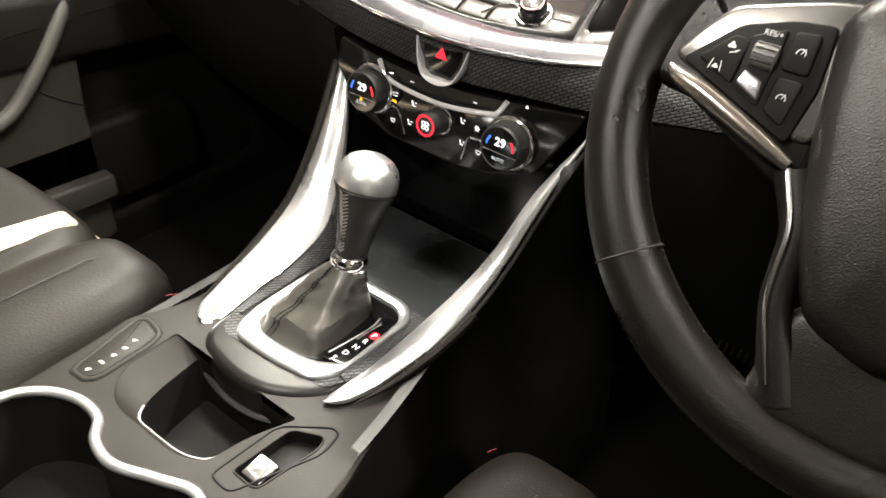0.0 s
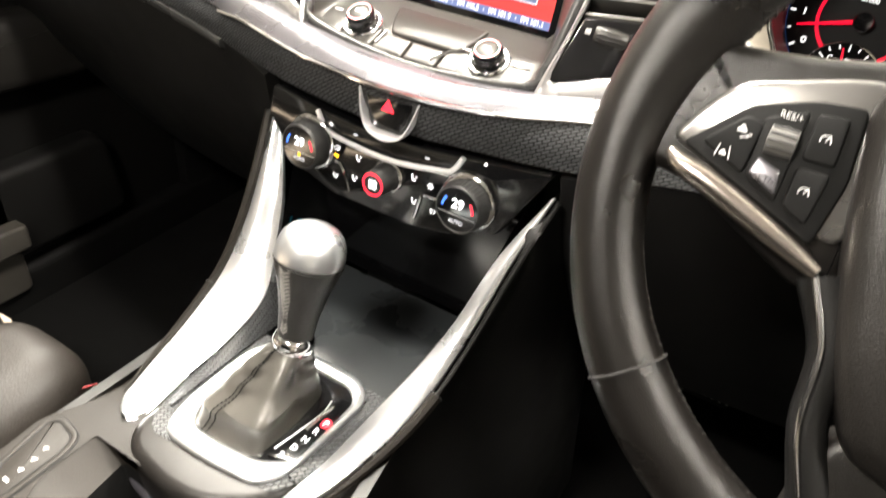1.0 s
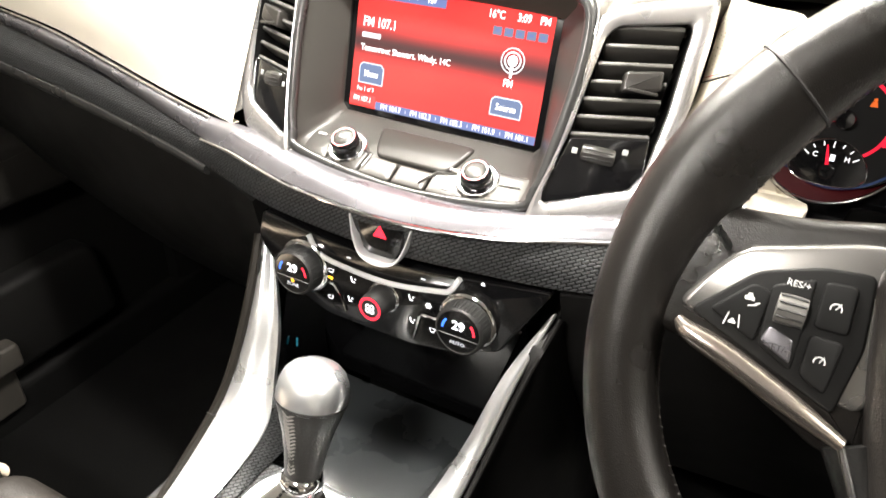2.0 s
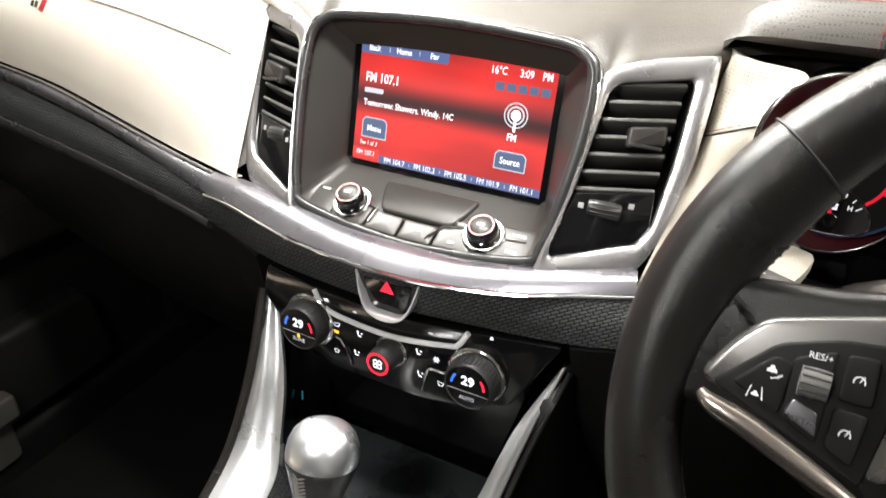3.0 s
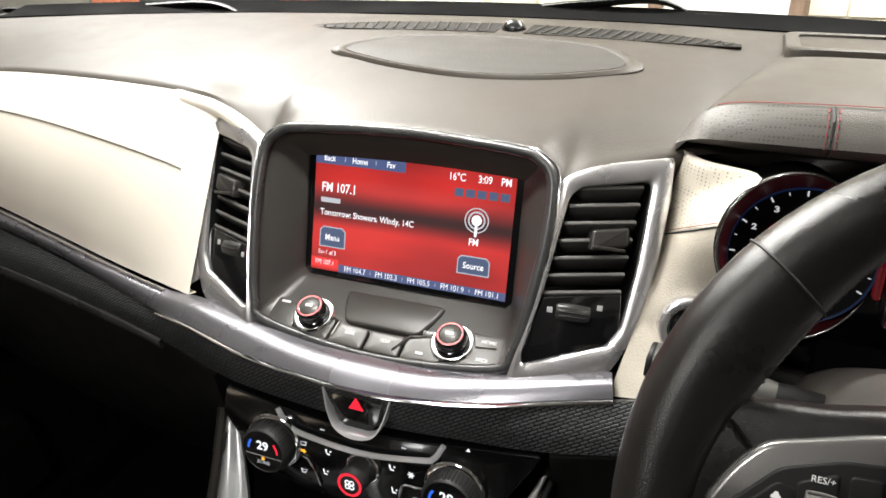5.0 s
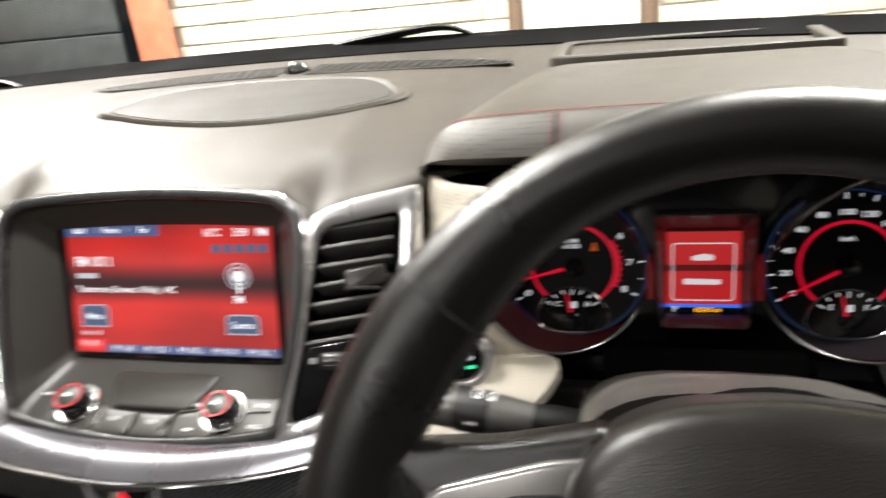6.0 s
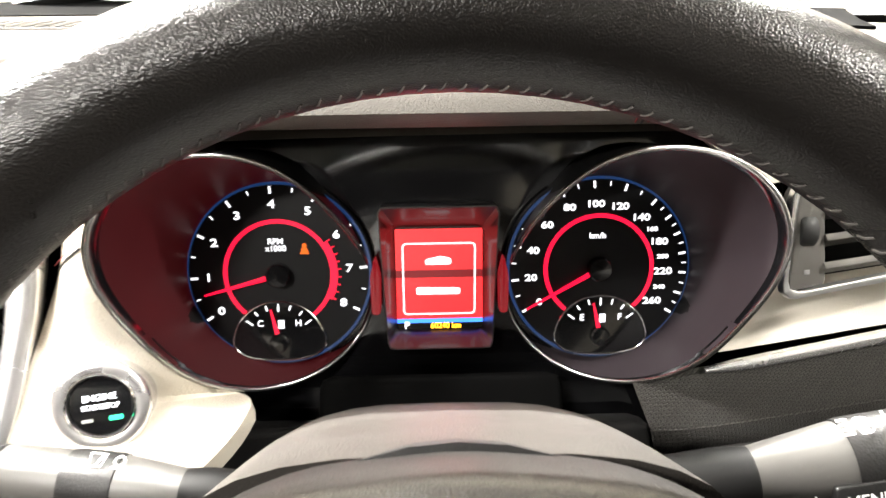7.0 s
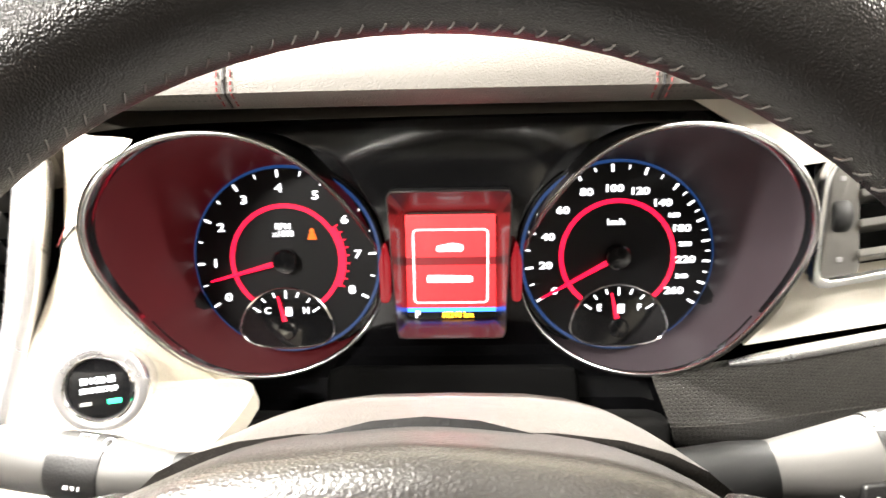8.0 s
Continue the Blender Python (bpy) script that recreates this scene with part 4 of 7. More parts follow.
strip([((0.520, -0.2158, 0.6680), (0.520, -0.217, 0.6655)), ((0.545, -0.2165, 0.6740), (0.545, -0.218, 0.6690)), ((0.61, -0.2145, 0.6860), (0.61, -0.216, 0.6805)), ((0.745, -0.205, 0.709), (0.745, -0.207, 0.702))], M["silver"], "outer_silver_trim", dash, "satin silver strip", 0.006, 0.001)
strip([((0.484, -0.212, 0.657), (0.494, -0.217, 0.632)), ((0.52, -0.2165, 0.6655), (0.525, -0.2225, 0.6375)), ((0.61, -0.215, 0.680), (0.61, -0.221, 0.650)), ((0.745, -0.206, 0.7015), (0.745, -0.213, 0.668))], M["carbonfine"], "outer_carbon_band", dash, "dark carbon-weave band", 0.01, 0.001)
strip([((0.494, -0.2175, 0.6315), (0.500, -0.212, 0.612)), ((0.525, -0.223, 0.637), (0.528, -0.218, 0.617)), ((0.61, -0.2215, 0.6495), (0.61, -0.217, 0.629)), ((0.745, -0.2135, 0.6675), (0.745, -0.21, 0.648))], M["carbonfine"], "outer_carbon_roll", dash, "dark rolled lower edge of the carbon band", 0.01, 0.001)
part("under_dial_panel", box(Frame((0.382, -0.21, 0.59), (1, 0, 0), (0, 0.35, 1)), -130, -40, 120, 36, -20, 0, 5), M["plastic"], dash)

# instrument hood: padded cowl with a stitched front edge and the slot of a head-up display
hood_x = [0.196 + 0.372 * q / 48 for q in range(49)]
front, back = [], []
for x in hood_x:
    e = abs((x - 0.382) / 0.186)
    drop = 0.030 * e ** 16 + 0.006 * e ** 3
    yf = -0.226 + 0.020 * e ** 8
    zt = 0.829 - drop
    front.append([(x, yf + 0.05, 0.795 - drop * 0.1), (x, yf + 0.016, 0.796 - drop * 0.1), (x, yf + 0.009, 0.7975 - drop * 0.1), (x, yf - 0.0005, 0.8055 - drop * 0.3), (x, yf + 0.0005, 0.811 - drop * 0.6), (x, yf + 0.005, 0.8215 - drop), (x, yf + 0.015, zt)])
    # the cowl narrows and runs back into the dash top
    row = [(x, yf + 0.015, zt)]
    for q in (0.06, 0.15, 0.3, 0.45, 0.6, 0.8, 1.0):
        p = top(0.382 + (x - 0.382) * (1 - 0.36 * q), yf + 0.015 + (0.005 - yf - 0.015) * q)
        row.append(p + Vector((0, 0, 0.036 * (1 - q) ** 0.7 * (1 - e ** 10) - 0.001 * q)))
    back.append(row)
part("instrument_hood", loft(front[12:37], closed=False, caps=False), M["hoodleather"], dash, "padded grey leather front of the instrument hood")
for piece in (front[:13], front[36:]):
    part("hood_end", loft(piece, closed=False, caps=False), M["hoodend"], dash, "grey perforated leather end of the hood")
part("hood_top", loft(back, closed=False, caps=False), M["pad"], dash, "soft top of the instrument hood")
part("red_stitching", tube([Vector(r[6]) + Vector((0, 0.001, 0.0012)) for r in front[3:-3]], 0.00035, 6), M["darkred"], dash, "red stitching along the hood")
for k in (12, 36):
    edge = [Vector(p) + Vector((0, -0.0006, 0.0004)) for p in front[k][2:]]
    for side in (-0.003, 0.003):
        for a, b in zip(edge, edge[1:]):
            for u in (0.1, 0.6):
                part("red_stitch", tube([a.lerp(b, u) + Vector((side, 0, 0)), a.lerp(b, u + 0.3) + Vector((side, 0, 0))], 0.0004, 5), M["darkred"], dash)
    part("hood_seam", tube(edge, 0.0007, 6), M["thread"], dash)
part("head_up_slot", box(WORLD, 276, -2, 488, 84, 812, 822, 3), M["dark"], dash, "dark slot of the head-up display")
part("head_up_rim", ring_plate(WORLD, rounded([(264, -12), (500, -12), (500, 96), (264, 96)], 14, 4), rounded([(278, 0), (486, 0), (486, 84), (278, 84)], 8, 4), 806, 833, 3), M["pad"], dash, "raised rim of the head-up display")
part("dial_shelf", box(WORLD, 205, -190, 548, -60, 796, 800, 1), M["dark"], dash)


# ---- air vents ----
def air_vent(F, sign, group_label):
    v = thing("air_vent", F(sign * 30, 0, -20), group_label, "air vent", "dash air vents")
    mx = lambda L: [(sign * a, b) for a, b in L]
    opening = rounded(mx([(11, 54), (18, 61), (64, 72), (66, 67), (64, 10), (59, -34), (51, -47), (-6, -69), (-7, -60), (2, -15)]), 3, 3)
    outer = rounded(mx([(4, 66), (17, 74), (36, 81), (79, 91), (80, 60), (78, 18), (71, -26), (62, -56), (46, -78), (-16, -86), (-12, -64), (-4, -29), (2, 21)]), [4, 8, 10, 3, 10, 10, 14, 14, 14, 3, 10, 10, 10], 4)
    part("frame", ring_plate(F, outer, opening, -14, 3, 2.2, 120, 1.0), M["ventsilver"], v, "satin silver vent surround")
    rows = [[F(p[0], p[1], h) for p in shrink(opening, 0.2)] for h in (-1, -38)]
    part("duct", loft(rows, caps=False), M["dark"], v)
    part("duct_back", flat(F, opening, -38), M["dark"], v)
    part("lower_panel", flat_panel(F, mx([(3, -19), (57, -9), (59, -34), (51, -47), (-6, -69), (-7, -60)])), M["gloss"], v, "gloss black panel under the slats")
    for i in range(7):
        b0 = 60 - i * 12.6
        a0, a1 = 13 - i * 2.0, 63 - i * 0.8
        S = Frame(F(sign * (a0 + a1) / 2, (b0 + 2 + b0 + 6) / 2 - 4, -11), F.u * 1.0 + F.v * 0.16 * sign, F.v * 0.45 + F.n * 1.0)
        hw = (a1 - a0) / 2 - 0.5
        part("slat", box(S, -hw, -12, hw, 10, -1.3, 1.3, 1.0), M["slat"], v)
    part("tab", plate(F, rounded(mx([(29, 18), (56, 24), (55, 38), (29, 33)]), 3, 3), -14, 3, 2.5), M["tab"], v, "dark slider tab")
    part("tab_ridge", box(F, min(sign * 31, sign * 54), 20, max(sign * 31, sign * 54), 22.5, 2, 4.5, 0.8), M["tab"], v)
    base_a, base_b = (13, -27) if sign > 0 else (-37, -24)
    wheel_f = Frame(F(base_a, base_b, -4), F.v, F.n)
    part("thumbwheel", lathe(wheel_f, 0, 0, [(6, 0), (7, 1.5), (7.4, 12), (7, 22.5), (6, 24)], 28), M["tab"], v, "ribbed thumbwheel")
    for q in range(7):
        t = radians(20 + 23 * q)
        part("wheel_rib", tube([wheel_f(7.3 * math.cos(t), 7.3 * math.sin(t), h) for h in (2, 12, 22)], 0.0004, 4), M["rubber"], v)
    for a, b in ((8.5, -27), (43, -21)):
        part("symbol", box(F, sign * a - 2, b - 2, sign * a + 2, b + 2, 0.2, 0.5, 0.1), M["greyprint"], v)
    return v


def flat_panel(F, loop):
    return plate(F, rounded(loop, 2, 2), -8, 0, 1.0)


air_vent(VENT_R, 1, "centre dash air vent with black slats in a silver frame")
air_vent(VENT_L, -1, "centre dash air vent with black slats in a silver frame")

fe = resample([VENT_L(a, b, 2) for a, b in ((-78, 89), (-79, 60), (-77, 18), (-70, -26), (-61, -56))], 16, False)
ce = [A[38].lerp(Bq[38], k / 15) + Vector((0.004, 0.006, 0)) for k in range(16)]
part("vent_flank", loft([[c + Vector((-0.004, 0.010, 0)), c, c.lerp(q, 0.5) + Vector((0, -0.002, 0)), q] for c, q in zip(ce, fe)], closed=False), M["ventsilver"], dash, "silver flank beside the centre vent")

DV = Frame((0.594, -0.200, 0.736), (1, 0.08, 0), (0, 0.2, 1))
dv = thing("air_vent", DV(0, 0, -10), "outer dash air vent with a thumbwheel beside black slats", "air vent", "dash air vents")
part("frame", ring_plate(DV, rounded([(-38, -34), (110, -14), (110, 48), (-22, 38), (-34, 24)], 9, 4), rounded([(-35, -30), (106, -10), (106, 44), (-20, 34), (-31, 22)], 8, 4), -4, 1.5, 1.0, 90), M["silver"], dv, "thin silver surround")
part("cheek", plate(DV, rounded([(-34, -29), (-14, -26), (-17, 31), (-20, 33), (-30, 21)], 3, 3), -14, 0.5, 1), M["cheek"], dv, "grey cheek beside the slats")
part("duct", box(DV, -16, -29, 106, 44, -34, -26, 1), M["dark"], dv)
for i in range(4):
    part("slat", box(Frame(DV(46, -16 + i * 14.5 + 3, -6), DV.u + DV.v * 0.10, DV.v * 0.4 + DV.n), -62, -10, 58, 9, -1.9, 1.9, 1.0), M["cheek"], dv)
part("tab", plate(DV, rounded([(4, 6), (30, 8), (30, 20), (4, 18)], 3, 3), -14, 4, 2), M["slat"], dv, "grey slider tab")
part("thumbwheel", lathe(Frame(DV(-24.5, 2, -6), DV.v, DV.n), 0, 0, [(1, -5), (9, -4.5), (10, -3), (10, 3), (9, 4.5), (1, 5)], 28), M["rubber"], dv, "ribbed black thumbwheel")
for b in (20, -19):
    part("symbol", box(DV, -26, b - 1.2, -23, b + 1.2, 0.3, 0.8, 0.1), M["greyprint"], dv)

# ---- infotainment unit ----
M["radiokey"] = material("grey_satin_key", (0.036, 0.034, 0.031), rough=0.34, spec=0.4, mottle=0.06)
info = thing("infotainment_unit", (0, -0.25, 0.70), "dash infotainment unit with a lit red radio screen and two knobs", "car radio")
oa = [(-88, 83), (0, 87), (88, 83), (110, 77), (121, 62), (122, 20), (117, -29), (111, -62), (96, -78), (0, -88), (-96, -78), (-111, -62), (-117, -29), (-122, 20), (-121, 62), (-110, 77)]
ia = [(-80, 55), (0, 55.5), (80, 55), (91, 55), (93, 46), (93, 18), (93, -20), (93, -50), (88, -55.5), (0, -56), (-88, -55.5), (-93, -50), (-93, -20), (-93, 18), (-93, 46), (-91, 55)]
ol = curve(oa, 6, True)
il = []
for i in range(len(ia)):
    p, q = Vector(ia[i]), Vector(ia[(i + 1) % len(ia)])
    il += [p.lerp(q, j / 6) for j in range(6)]
rows = [[BEZEL(p.x * 1.03, p.y * 1.03, -8) for p in ol], [BEZEL(p.x * 1.02, p.y * 1.02, 1) for p in ol], [BEZEL(p.x * 1.0, p.y * 1.0, 2.5) for p in ol], [BEZEL(p.x * 0.985, p.y * 0.98, 1) for p in ol]]
rim = [BEZEL(p.x * 0.97, p.y * 0.97, -3) for p in ol]
inn = [SCREEN(p.x, p.y, 1) for p in il]
for t in (0.0, 0.2, 0.45, 0.7, 0.9, 1.0):
    rows.append([a.lerp(b, t) for a, b in zip(rim, inn)])
rows.append([SCREEN(p.x, p.y, -4) for p in il])
part("bezel", loft(rows), M["radiokey"], info, "black moulded screen surround")
part("lip", tube([BEZEL(p.x * 0.99, p.y * 0.99, 1.5) for p in ol], 0.0042, 10, closed=True), M["lip"], info, "rounded satin lip round the unit")
part("bright_line", tube([BEZEL(p.x * 1.028, p.y * 1.028, 2) for p in ol], 0.0009, 6, closed=True), M["chrome"], info, "thin bright line")
scr = part("screen", plate(SCREEN, [(-93, -56), (93, -56), (93, 56), (-93, 56)], -6, -1, 0.2), M["gloss"], info, "glossy black display glass")
part("picture", flat(SCREEN, [(-87, -50), (87, -50), (87, 50), (-87, 50)], -0.6), M["screen"], scr, "red radio picture")


def bar(a0, b0, a1, b1, h, mat, parent, name="bar", F=SCREEN):
    return part(name, flat(F, rounded([(a0, b0), (a1, b0), (a1, b1), (a0, b1)], 0.8, 2), h), mat, parent)


bar(-87, 40, -5, 50, -0.45, M["navy"], scr, "menu_bar")
for w, a in (("Back", -74), ("Home", -46), ("Fav", -18)):
    text(w, SCREEN, a, 44.6, 4.6, -0.3, M["white"], scr, squeeze=0.85, bold=0.1)
for a in (-59.5, -31.5):
    bar(a - 0.3, 43, a + 0.3, 47, -0.3, M["softwhite"], scr)
text("16\u00b0C", SCREEN, 39, 41.8, 5.8, -0.3, M["white"], scr, squeeze=0.8, bold=0.1)
text("3:09", SCREEN, 62, 41.8, 5.8, -0.3, M["white"], scr, squeeze=0.8, bold=0.1)
text("PM", SCREEN, 79, 41.8, 5.8, -0.3, M["white"], scr, squeeze=0.8, bold=0.1)
for i in range(5):
    a = 41.5 + i * 9.4
    bar(a - 3.8, 27, a + 3.8, 33.5, -0.45, M["icon"], scr, "status_icon")
    bar(a - 1.8, 29, a + 1.8, 31.5, -0.3, M["navy"], scr, "status_sign")
text("FM 107.1", SCREEN, -80.5, 20.5, 7.4, -0.3, M["white"], scr, align="LEFT", squeeze=0.82, bold=0.15)
bar(-80.5, 8, -62, 12, -0.3, M["softwhite"], scr, "station_name")
text("Tomorrow: Showers. Windy. 14C", SCREEN, -80.5, -0.6, 5.0, -0.3, M["white"], scr, align="LEFT", squeeze=0.85, bold=0.08)


def soft_key(word, a0, b0, a1, b1, size):
    part("key_edge", flat(SCREEN, rounded([(a0, b0), (a1, b0), (a1, b1 - 3), (a1 - 3, b1), (a0 + 3, b1), (a0, b1 - 3)], 0.6, 2), -0.45), M["steel"], scr)
    part("key_face", flat(SCREEN, rounded([(a0 + 0.9, b0 + 0.9), (a1 - 0.9, b0 + 0.9), (a1 - 0.9, b1 - 3.4), (a1 - 3.4, b1 - 0.9), (a0 + 3.4, b1 - 0.9), (a0 + 0.9, b1 - 3.4)], 0.6, 2), -0.35), M["slate"], scr)
    text(word, SCREEN, (a0 + a1) / 2, (b0 + b1) / 2 - 0.5, size, -0.2, M["white"], scr, squeeze=0.85, bold=0.1)


soft_key("Menu", -80, -30, -55.5, -12.5, 5.0)
soft_key("Source", 45, -33.5, 72, -18.5, 5.0)
text("Fav 1 of 3", SCREEN, -80.5, -34.8, 3.7, -0.3, M["white"], scr, align="LEFT", squeeze=0.8)
bar(-87, -48, -61, -39.5, -0.45, M["preset"], scr, "preset_bar")
bar(-60.6, -50, 87, -43.4, -0.45, M["navy"], scr, "preset_bar")
text("FM 107.1", SCREEN, -74, -43.6, 4.2, -0.3, M["white"], scr, squeeze=0.8)
for i, w in enumerate(("FM 104.7", "FM 102.3", "FM 105.5", "FM 101.9", "FM 101.1")):
    text(w, SCREEN, -45 + i * 29.2, -46.7, 4.4, -0.3, M["white"], scr, squeeze=0.85)
    if i < 4:
        bar(-30.7 + i * 29.2, -48, -30.1 + i * 29.2, -45.4, -0.3, M["softwhite"], scr)
for r0, r1 in ((9, 10), (5.8, 7.2)):
    part("aerial_wave", arc_band(SCREEN, 58, 10, r0, r1, 0, 360, -0.3), M["softwhite"], scr)
part("aerial_disc", disc(SCREEN, 58, 10, 4.2, -0.3), M["white"], scr)
bar(56.9, -3, 59.1, 8, -0.25, M["white"], scr, "aerial_mast")
text("FM", SCREEN, 57, -7.5, 5.4, -0.3, M["white"], scr, squeeze=0.85, bold=0.15)

keys = [[(-102, -23), (-74, -28.5), (-74, -3), (-100, 2)], [(-73, -28.6), (-41, -31), (-39, -9), (-48, -1), (-73, -3)], [(-39.5, -31), (-9, -32), (-9, -13), (-36, -11)],
        [(-7.5, -32), (22, -32), (22, -13), (-7.5, -13)], [(23.5, -32), (55, -30.5), (55, -2), (41, -2), (33, -10), (23.5, -13)], [(56.5, -30.5), (99, -25), (99, 4), (56.5, 3)]]
for kpts in keys:
    part("key", plate(DECK, rounded(kpts, 3, 3), -4, 5.5, 1.6, 0.6), M["radiokey"], info)
part("deck_lip", plate(DECK, rounded([(-34, -9), (30, -9), (38, 6), (44, 22), (-44, 22), (-40, 4)], 6, 4), -6, 4, 2.5), M["radiokey"], info, "recessed dark lip under the screen")
for a, b, w in ((-90, -3, 8), (38, -25, 6), (-46, -8, 5)):
    part("key_mark", box(DECK, a - w / 2, b - 1, a + w / 2, b + 1, 6.2, 6.6, 0.15), M["print"], info)
for word, a, b in (("HOME", 87, -4), ("SRCE", 86, -20), ("FAV", 38, -6), ("SEEK", -23, -20), ("SEEK", 8, -21)):
    text(word, DECK, a, b, 2.9, 6.4, M["print"], info, bold=0.04)
for pts_ in ([(-47, -9), (-36, -11), (-37, -25)], [(43, -9), (26, -12), (16, -27)], [(78, -10), (94, -8)]):
    part("key_divider", tube([DECK(a, b, 6.0) for a, b in pts_], 0.0011, 6), M["chrome"], info, "thin chrome key divider")
for a in (-60, 60):
    kn = part("knob", lathe(DECK, a, -10.6, [(16.5, 2), (16.5, 6), (15.5, 7), (12.2, 8), (12, 10), (12, 15), (11.4, 17.5), (10.4, 18.4), (9.6, 18), (1, 18)], 44), M["gloss"], info, "black knurled knob")
    part("skirt", lathe(DECK, a, -10.6, [(17, 3), (17, 7), (16, 8.2), (14.5, 8.4), (13, 8)], 44, cap=False), M["chrome"], kn, "smoked chrome skirt")
    part("red_ring", arc_band(DECK, a, -10.6, 8.8, 10.2, 0, 360, 18.7, 48), M["red"], kn, "red lit ring")
    part("cap", lathe(DECK, a, -10.6, [(8.6, 17.5), (8.4, 18.6), (7.5, 19.2), (1, 19.6)], 40), M["radiokey"], kn, "grey centre cap")
    part("ring_mark", box(DECK, a - 3, -12, a + 3, -9.5, 19.5, 19.9, 0.1), M["print"], kn)

# ---- hazard switch ----
hz = thing("hazard_switch", CLIMATE(0, 45, 0), "black hazard switch with a red triangle in a chrome clip", "switch")
hp = curve([(-28, 58, 11), (-23, 40, 14), (-15, 27.5, 16), (0, 24.5, 17), (15, 27.5, 16), (23, 40, 14), (28, 58, 11)], 6)
rows = []
for i, p in enumerate(hp):
    d = (hp[min(i + 1, len(hp) - 1)] - hp[max(i - 1, 0)]).normalized()
    s = Vector((-d.y, d.x))
    w = 2.0 + 4.5 * math.exp(-(p.x / 12) ** 2)
    rows.append([CLIMATE(p.x - s.x * w / 2 * c, p.y + 3 - s.y * w / 2 * c, p.z + k) for c, k in ((-1, -6), (-1, 0), (-0.6, 2), (0.6, 2.4), (1, 0), (1, -6))])
part("clip", loft(rows, caps=True), M["clip"], hz, "bright chrome clip")
part("button", plate(CLIMATE, rounded([(-24, 62), (-19, 40), (-12, 30), (12, 30), (19, 40), (24, 62)], 3, 3), -8, 12, 2), M["gloss"], hz)
part("triangle", flat(CLIMATE, rounded([(-6.5, 47.5), (6.5, 47.5), (0, 58)], 0.8, 2), 12.5), M["red"], hz, "red lit triangle")

# ---- climate panel ----
cl = thing("climate_panel", CLIMATE(0, -5, 0), "glossy black climate panel with three lit dials", "climate control")
part("panel", plate(CLIMATE, rounded([(-136, 4), (-130, 32), (-80, 24), (-30, 20), (30, 22), (66, 27), (142, 38), (104, -30), (60, -46), (25, -52), (-60, -52), (-104, -38)], 6, 3), -14, 0, 2), M["gloss"], cl, "piano black panel")
part("chrome_strip", tube([CLIMATE(*p) for p in curve([(-78, 23, 2), (-70, 12, 3), (-54, 6, 4), (0, 3.5, 5), (50, 11, 4), (60, 15, 3), (67, 27, 2)], 6)], 0.0024, 8), M["clip"], cl, "thin bright strip")
DIAL_B = -7.5
for a, lower in ((-81.5, "ZONE"), (77.5, "AUTO")):
    d = part("dial", lathe(CLIMATE, a, DIAL_B, [(23.5, -1), (23.5, 3), (21.8, 5), (21.4, 6), (20.6, 16), (20, 20), (19, 21.2), (18.4, 20.6), (1, 20.6)], 56), M["rubber"], cl, "black temperature dial")
    part("chrome_ring", lathe(CLIMATE, a, DIAL_B, [(25, 0), (25, 5), (23.6, 6.6), (21.6, 7)], 56, cap=False), M["chrome"], d, "chrome foot ring")
    part("face", disc(CLIMATE, a, DIAL_B, 18.2, 20.9), M["gloss"], d)
    text("29", CLIMATE, a, DIAL_B + 5, 7.6, 21.2, M["white"], d, bold=0.3)
    part("cool_mark", arc_band(CLIMATE, a, DIAL_B, 12.6, 14.6, 140, 178, 21.2, 10), M["blue"], d)
    part("warm_mark", arc_band(CLIMATE, a, DIAL_B, 12.6, 14.6, 2, 40, 21.2, 10), M["red"], d)
    part("divider", box(CLIMATE, a - 17, DIAL_B - 4.7, a + 17, DIAL_B - 4.4, 20.9, 21.2, 0.05), M["greyprint"], d)
    for k in range(44):
        t = 2 * math.pi * k / 44
        part("rib", tube([CLIMATE(a + r * math.cos(t), DIAL_B + r * math.sin(t), h) for r, h in ((21.6, 7), (20.9, 16), (20.3, 19.6))], 0.0005, 4), M["rubber"], d)
    text(lower, CLIMATE, a, DIAL_B - 10.5, 3.2, 21.2, M["softwhite"], d)
part("zone_light", disc(CLIMATE, -81.5, DIAL_B - 6.6, 1.7, 21.3, 16), M["amber"], cl, "amber lamp")
fd = part("fan_dial", lathe(CLIMATE, -1, -13, [(14, -1), (14, 2), (12.4, 4), (11.8, 6), (11.4, 21), (10.8, 23), (9.8, 23.6), (1, 23.4)], 44), M["rubber"], cl, "black fan dial")
part("chrome_ring", lathe(CLIMATE, -1, -13, [(14.6, 0), (14.6, 2.5), (13.4, 3.6), (12, 3.8)], 44, cap=False), M["chrome"], fd)
part("red_ring", arc_band(CLIMATE, -1, -13, 8.2, 10.4, 0, 360, 24.0), M["red"], fd, "red lit ring")
for q in range(4):
    t = radians(45 + 90 * q)
    part("fan_blade", arc_band(CLIMATE, -1 + 2.7 * math.cos(t), -13 + 2.7 * math.sin(t), 1.2, 2.3, 0, 360, 24.0, 16), M["white"], fd)


